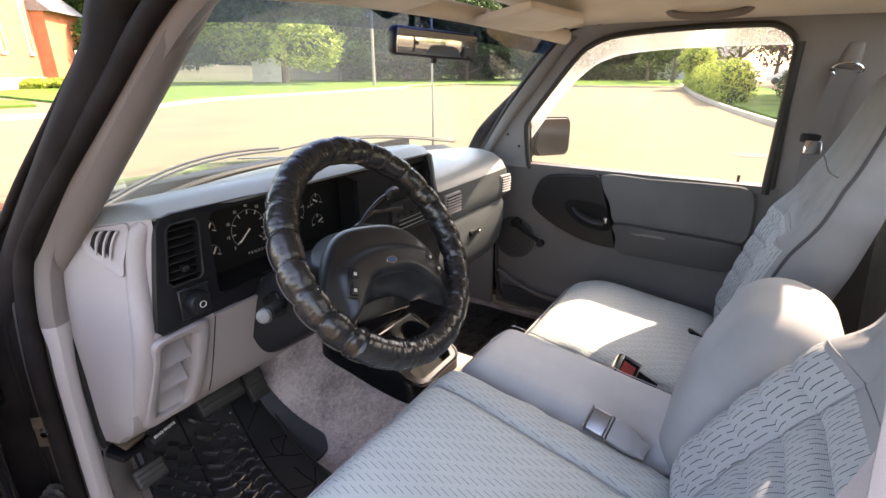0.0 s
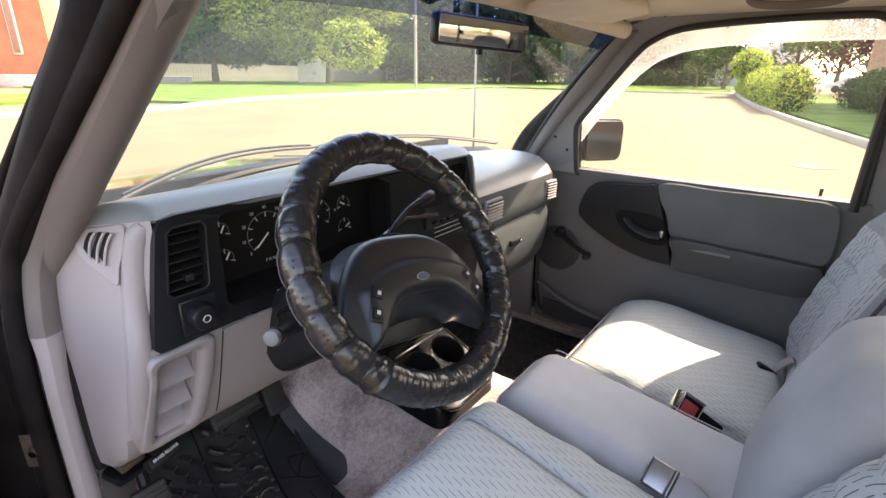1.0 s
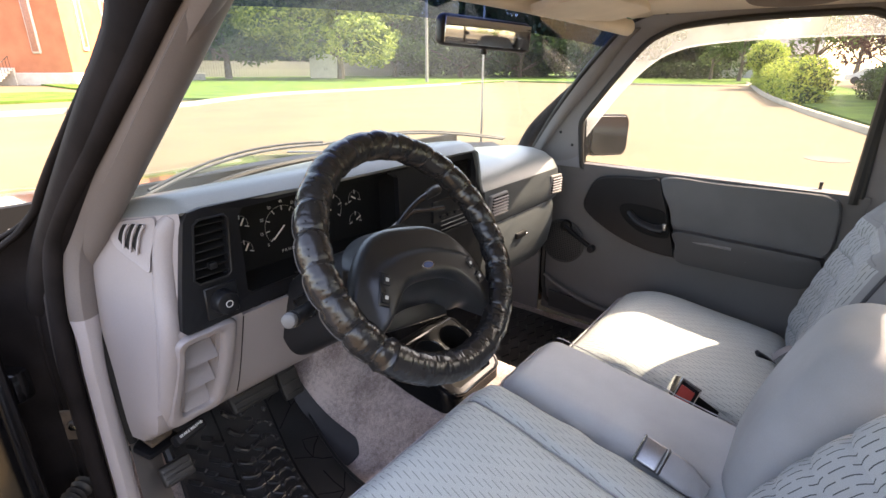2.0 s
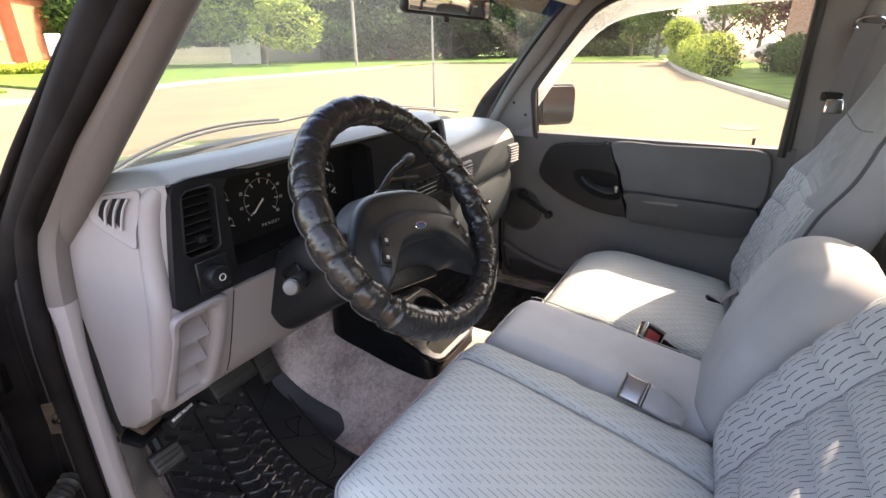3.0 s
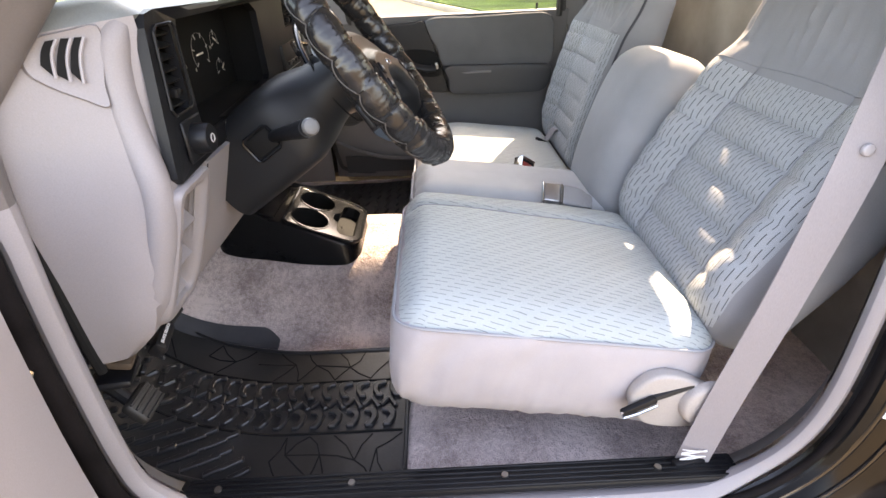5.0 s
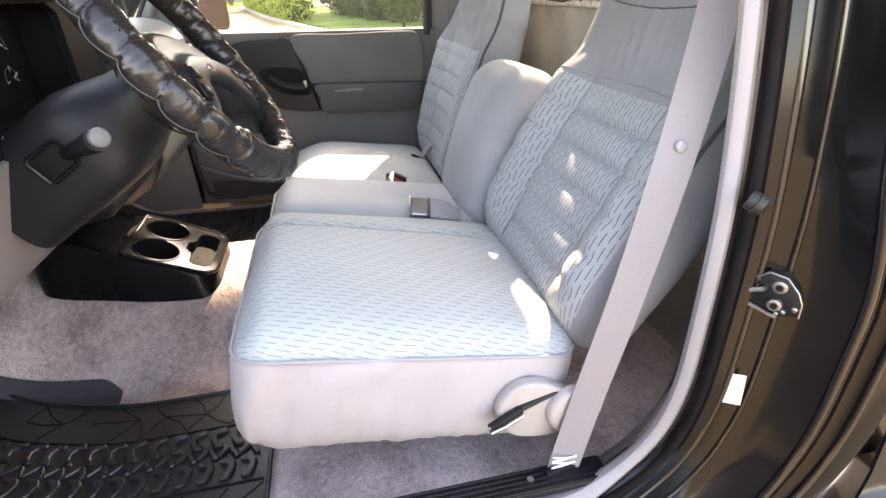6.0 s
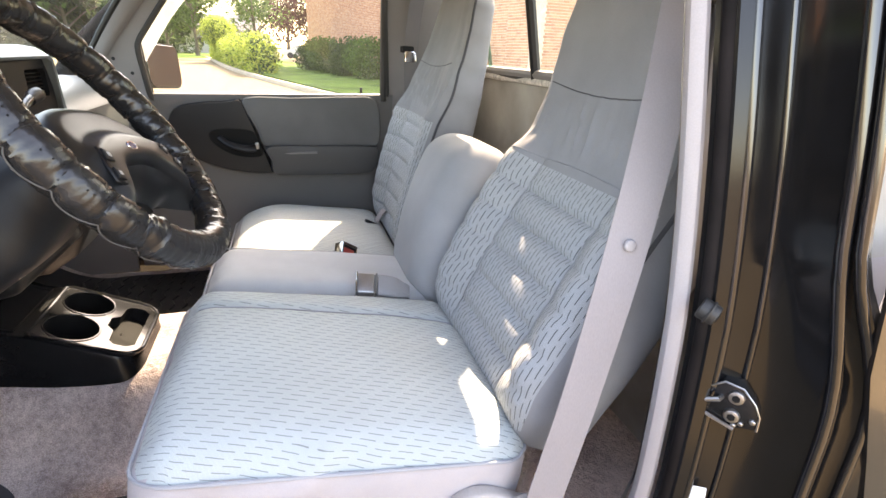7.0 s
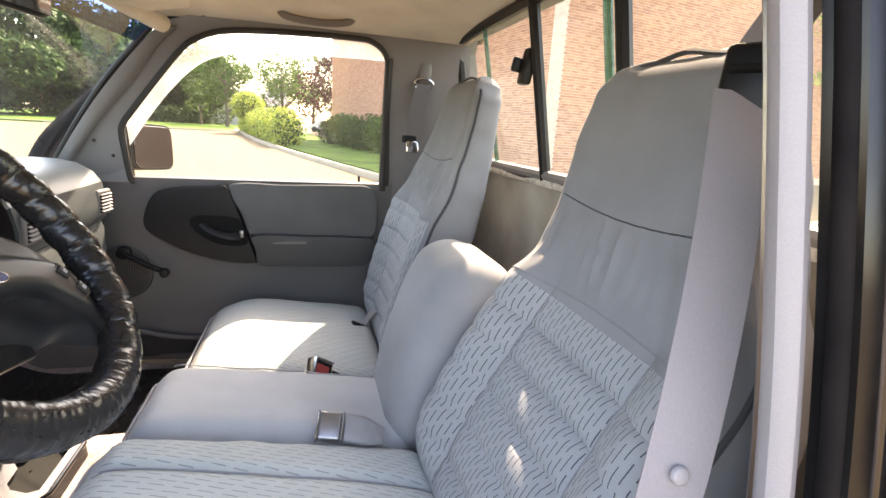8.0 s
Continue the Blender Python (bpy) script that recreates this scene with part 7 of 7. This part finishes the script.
for k in range(7):
    part("step", place(box(2.6, 0.36, 0.17, 0.015, 1), sm @ pose(0, 0.34 * k, 0.085 + 0.17 * k)), M_STONE, church)
part("landing", place(box(2.6, 0.6, 1.25, 0.015, 1), sm @ pose(0, 2.6, 0.62)), M_STONE, church)
for sx in (-1.3, 1.3):
    r = part("railing", tube([sm @ Vector((sx, 0.34 * k, 1.0 + 0.17 * k)) for k in range(7)], 0.03, 6), M_RUST, church, "rusty iron railing")
    for k in range(7):
        part("baluster", tube([sm @ Vector((sx, 0.34 * k, z + 0.17 * k)) for z in (0.1, 1.0)], 0.018, 5), M_RUST, r)

# walk beside the church: sign, clipped bushes and a low wall
sign = thing("sign_board", "white sign board with grey lines of writing on the church lawn", "sign")
GM = pose(17.0, 40.0, 0.1, 0, 0, -24)
part("board", place(box(0.85, 0.06, 1.35, 0.01, 1), GM @ pose(0, 0, 1.95)), M_HOUSE, sign)
for k in range(5):
    part("writing_bar", place(box(0.6 - 0.1 * (k % 2), 0.01, 0.07, 0, 1), GM @ pose(0, -0.034, 2.4 - 0.2 * k)), M_SHINGLE, sign)
for sx in (-0.36, 0.36):
    part("post", place(box(0.08, 0.08, 1.4, 0.01, 1), GM @ pose(sx, 0.0, 0.65)), M_HOUSE, sign)
rnd = random.Random(5)
for x, y, r, h in ((18.3, 46.5, 1.3, 0.9), (16.9, 47.5, 1.2, 0.8), (20.6, 54.0, 2.0, 2.3), (23.0, 56.0, 2.2, 2.6)):
    sh = thing("shrub", "clipped yellow-green bush by the church walk", "shrub", "bushes by the church")
    link_mesh("foliage", leaves([((x + rnd.uniform(-0.5, 0.5), y, h * 0.5), (r, r * 0.8, h * 0.55)) for _ in range(3)], 2600, 0.12, rnd), M_LEAFSUN, sh)
low = thing("low_wall", "low dark stone wall by the church walk", "wall")
part("course", box(9, 0.5, 0.7, 0.03, 1, pose(21.5, 51.5, 0.35, 0, 0, -20)), M_SHINGLE, low)
part("coping", box(9.1, 0.6, 0.1, 0.02, 1, pose(21.5, 51.5, 0.75, 0, 0, -20)), M_STONE, low)
M_MANHOLE = surface("worn_iron", (0.09, 0.075, 0.055), 0.8, vary=0.2, scale=20)
cover = thing("manhole_cover", "dark round manhole cover in the lot", "manhole cover")
part("disc", cyl(0.33, 0.33, 0.012, 32, 0.0, pose(9.75, -0.43, 0.0)), M_MANHOLE, cover)

# shed, fence, pole
shed = thing("garden_shed", "cream garden shed with a shallow gabled roof on the lawn", "shed")
SM2 = pose(41.0, 50.0, 0.1, 0, 0, -40)
part("walls", place(box(3.6, 2.6, 2.1, 0.02, 1), SM2 @ pose(0, 0, 1.05)), M_SHED, shed)
part("roof", place(prism([(-1.95, 0), (1.95, 0), (1.2, 0.42), (0, 0.62), (-1.2, 0.42)], 2.8, 0.0), SM2 @ pose(0, 1.4, 2.1, 90)), M_SHED, shed, smooth=False)
for dx in (-0.55, 0.55):
    d = part("door", place(box(1.05, 0.05, 1.85, 0.01, 1), SM2 @ pose(dx, -1.32, 0.98)), M_SHED, shed)
    part("handle", place(box(0.04, 0.05, 0.25, 0.01, 1), SM2 @ pose(dx * 0.2, -1.36, 1.05)), M_BLACK, d)
fence = thing("wooden_fence", "tall weathered wooden fence behind the lawn", "fence")
FA, FB = Vector((22.0, 66.0, 0.1)), Vector((62.0, 53.5, 0.1))
along = (FB - FA).normalized()
turn = math.degrees(math.atan2(along.y, along.x))
board = box(0.27, 0.03, 1.95, 0.004, 1)
bme = bpy.data.meshes.new("board")
board.to_mesh(bme)
board.free()
bme.materials.append(M_FENCE)
for k in range(140):
    q = FA + along * 0.3 * k
    b = new("board", bme)
    b.parent = fence
    b.matrix_world = pose(q.x, q.y, 1.05 + 0.01 * math.sin(k * 1.7), 0, 0, turn)
pole = thing("utility_pole", "tall grey wooden utility pole at the kerb", "utility pole")
part("shaft", tube([(36.5, 30.4, 0.0), (36.5, 30.4, 5), (36.4, 30.4, 11)], lambda f: 0.15 - 0.04 * f, 10), M_POLE, pole)

# trees across the lot
tree(38.5, 44.5, 16.0, 8.4, 11, M_LEAFMAPLE, "broad maple with yellow-green leaves on the lawn", 19000, 0.27, 0.16)
tree(30.0, 53.0, 15.0, 6.5, 12, M_LEAF, "tall leafy green tree on the lawn", 8000, 0.3, 0.16)
tree(27.0, 64.0, 18.0, 8.0, 13, M_LEAFDARK, "tall dark green tree behind the fence", 7500, 0.36, 0.2)
tree(22.0, 72.0, 17.0, 8.0, 21, M_LEAFDARK, "tall dark green tree behind the church walk", 7500, 0.36, 0.15)
tree(50.0, 47.0, 13.0, 6.0, 14, M_LEAF, "leafy green tree beside the lot", 8000, 0.32, 0.12)
for k, (x, y, h) in enumerate(((38, 70, 17), (50, 66, 18), (60, 58, 17), (66, 48, 16), (70, 40, 15), (72, 31, 15), (73, 24, 13), (62, 35, 12), (58, 42, 14))):
    tree(x, y, h, 8.0, 30 + k, M_LEAFDARK if k % 3 else M_LEAF, "dark green tree in the wood at the edge of the lot", 6500, 0.4, 0.08)
rnd = random.Random(77)
wood = [((lerp(26, 80, i / 26), 86 - 0.4 * i + rnd.uniform(-2, 2), rnd.uniform(4, 9)), (4.5, 3.5, rnd.uniform(4, 7))) for i in range(27)] + [((82 + rnd.uniform(-2, 2), lerp(70, 14, i / 22), rnd.uniform(3, 7)), (3.5, 3.5, rnd.uniform(3, 6))) for i in range(23)]
wo = link_mesh("woods", leaves(wood, 70000, 0.85, rnd), M_LEAFWOOD, None)
tagged(wo, "dense dark woods behind the lawn", "woods", kind="stuff")
under = [((lerp(60, 75, i / 16), lerp(54, 12, i / 16), 1.0), (1.6, 2.2, 1.3)) for i in range(17)]
tagged(link_mesh("undergrowth", leaves(under, 9000, 0.2, rnd), M_LEAFDARK, None), "low dark bushes under the wood", "bushes", kind="stuff")

# hedge, shrubs and what lies past the passenger window
hedge = thing("hedge", "clipped bright green hedge along the kerb", "hedge")
hb = []
for i in range(26):
    f = i / 25
    x, y = lerp(25.2, 50, f), lerp(0.75, 5.3, f)
    hb.append(((x, y, 0.72), (0.9, 0.85, 0.85)))
    hb.append(((x, y, 1.25 + 0.15 * math.sin(i * 1.9)), (0.8, 0.8, 0.6)))
hb += [((45 + rnd.uniform(-3, 3), 4.4, 2.2), (1.6, 1.2, 1.1)) for _ in range(3)]
link_mesh("foliage", leaves(hb, 30000, 0.075, rnd), M_LEAFSUN, hedge)
# darker leaves within the bright ones paint the shade inside the hedge
link_mesh("inner_shade_leaves", leaves([(c, (r[0] * 0.8, r[1] * 0.8, r[2] * 0.85)) for c, r in hb], 9000, 0.11, rnd), M_LEAFDARK, hedge)
for k, (x, y, r) in enumerate(((30.0, -1.7, 1.05), (26.5, -2.4, 1.15), (24.2, -2.9, 1.1), (22.0, -3.7, 1.1))):
    sh = thing("shrub", "rounded dark green shrub on the lawn", "shrub", "shrubs on the lawn")
    bl = [((x + rnd.uniform(-0.5, 0.5), y + rnd.uniform(-0.4, 0.4), r * 0.75 + rnd.uniform(-0.15, 0.3)), (r * 0.75, r * 0.7, r * 0.7)) for _ in range(6)]
    link_mesh("foliage", leaves(bl, 3600, 0.07, rnd), M_LEAF if k % 2 else M_LEAFDARK, sh)
for k, (x, y, h, leaf) in enumerate(((64, 9, 9, M_LEAF), (70, 3, 11, M_LEAF), (78, -1, 12, M_LEAFDARK), (58, -3.0, 9, M_LEAFRED), (52, -6.0, 9, M_LEAFDARK), (70, 13, 8, M_LEAF), (95, 4, 12, M_LEAF))):
    tree(x, y, h, h * 0.42, 60 + k, leaf, "leafy street tree past the lot" if leaf is not M_LEAFRED else "purple-leaved tree past the lot", 3600, 0.19, 0.2)
house = thing("house", "white sided house with a grey roof past the lot", "house")
part("walls", box(7, 12, 3.2, 0.02, 1, pose(88, 9.5, 1.6)), M_HOUSE, house)
part("roof", prism([(-4.1, 0), (4.1, 0), (0, 2.4)], 12.8, 0, m=pose(88, 9.5, 3.2) @ pose(0, 6.4, 0, 90)), M_SHINGLE, house, smooth=False)
for dy in (-4, -1.2, 1.8, 4.2):
    wi = part("window", box(0.12, 1.1, 1.3, 0.02, 1, pose(84.5, 9.5 + dy, 1.7)), M_HOUSE, house)
    part("pane", box(0.06, 0.9, 1.1, 0.01, 1, pose(84.42, 9.5 + dy, 1.7)), M_PANE, wi)
car = thing("parked_car", "white car parked far off by the street", "car")
cb = prism([(-2.2, 0.35), (-2.2, 0.8), (-1.3, 0.9), (-0.8, 1.4), (0.8, 1.42), (1.5, 0.92), (2.2, 0.8), (2.2, 0.35)], 1.7, 0.06, 2, m=pose(60, -2.2, 0.1, 90, 0, 70))
part("body", cb, M_HOUSE, car)
for a in (-1.35, 1.35):
    for b in (0.0, 1.7):
        part("wheel", place(cyl(0.33, 0.33, 0.2, 20, 0.03), pose(60, -2.2, 0.1, 90, 0, 70) @ pose(a, 0.33, b)), M_RUBBER, car)

# brick building beside and behind the truck
hall = thing("brick_building", "long red brick building behind the truck", "building")
HA, HB = Vector((12.2, -7.0, 0)), Vector((37.0, -1.9, 0))
hd = (HB - HA).normalized()
hn = Vector((-hd.y, hd.x, 0))
hm = Matrix(((hd.x, hn.x, 0, HA.x), (hd.y, hn.y, 0, HA.y), (0, 0, 1, 0), (0, 0, 0, 1)))
L = (HB - HA).length
part("wall", place(box(L, 14, 7.6, 0.01, 1), hm @ pose(L / 2, -7.0, 3.8)), M_MORTAR, hall, "mortar-set brick wall")
part("parapet", place(box(L + 0.3, 14.3, 0.35, 0.02, 1), hm @ pose(L / 2, -7.0, 7.75)), M_STONE, hall)
part("pilaster", place(box(1.1, 0.5, 7.4, 0.01, 1), hm @ pose(0.55, 0.2, 3.7)), M_MORTAR, hall)
tree(16, -22, 11, 5, 91, M_LEAFSUN, "bright green tree behind the brick building", 4000, 0.17, 0.15)
tree(7.0, -19, 9, 4.5, 92, M_LEAFSUN, "bright green tree at the rear of the lot", 4500, 0.15, 0.15)


def brick_rows(parent, m, length, z0, z1, face, skip=None):
    """Courses of bricks joined into one mesh on a wall face that lies at y = face."""
    verts, faces = [], []
    course, l = 0.075, 0.215
    for j in range(int((z1 - z0) / course)):
        z = z0 + course * j
        x = -l / 2 if j % 2 else 0.0
        while x < length:
            a, b = max(0.0, x), min(length, x + l - 0.012)
            if b - a > 0.03 and not (skip and skip((a + b) / 2, z)):
                o = face + 0.006 + 0.003 * rnd.random()
                k = len(verts)
                verts += [m @ Vector(p) for p in ((a, face, z), (b, face, z), (b, face, z + 0.063), (a, face, z + 0.063), (a, o, z), (b, o, z), (b, o, z + 0.063), (a, o, z + 0.063))]
                faces += [(k + 4, k + 5, k + 6, k + 7), (k, k + 1, k + 5, k + 4), (k + 3, k + 7, k + 6, k + 2), (k, k + 4, k + 7, k + 3), (k + 1, k + 2, k + 6, k + 5)]
            x += l
    me = bpy.data.meshes.new("brickwork")
    me.from_pydata([tuple(v) for v in verts], [], faces)
    return tagged(link_mesh("brickwork", me, M_BRICKVAR, parent), kind="stuff")


def brick_material():
    m = surface("varied_red_brick", (0.36, 0.15, 0.085), 0.85, vary=0.1, scale=3, bump=0.4, grain=60, deep=0.004, gloss=0.2)
    t = m.node_tree
    b = t.nodes["Principled BSDF"]
    old = b.inputs["Base Color"].links[0].from_socket
    geo, ramp, mx = t.nodes.new("ShaderNodeNewGeometry"), t.nodes.new("ShaderNodeValToRGB"), t.nodes.new("ShaderNodeMixRGB")
    ramp.color_ramp.elements[0].color, ramp.color_ramp.elements[1].color = (0.34, 0.15, 0.095, 1), (0.58, 0.33, 0.21, 1)
    mx.inputs[0].default_value = 0.65
    t.links.new(geo.outputs["Random Per Island"], ramp.inputs[0])
    t.links.new(old, mx.inputs[1])
    t.links.new(ramp.outputs[0], mx.inputs[2])
    t.links.new(mx.outputs[0], b.inputs["Base Color"])
    return m


M_BRICKVAR = brick_material()
brick_rows(hall, hm, L, 0.3, 7.5, 0.0, lambda x, z: x < 1.12)
brick_rows(hall, hm, 1.1, 0.3, 7.3, 0.45)
brick_rows(hall, hm @ pose(0, 0, 0, 0, 0, 90) @ pose(-14, 0, 0), 14.0, 0.3, 7.5, 0.0)
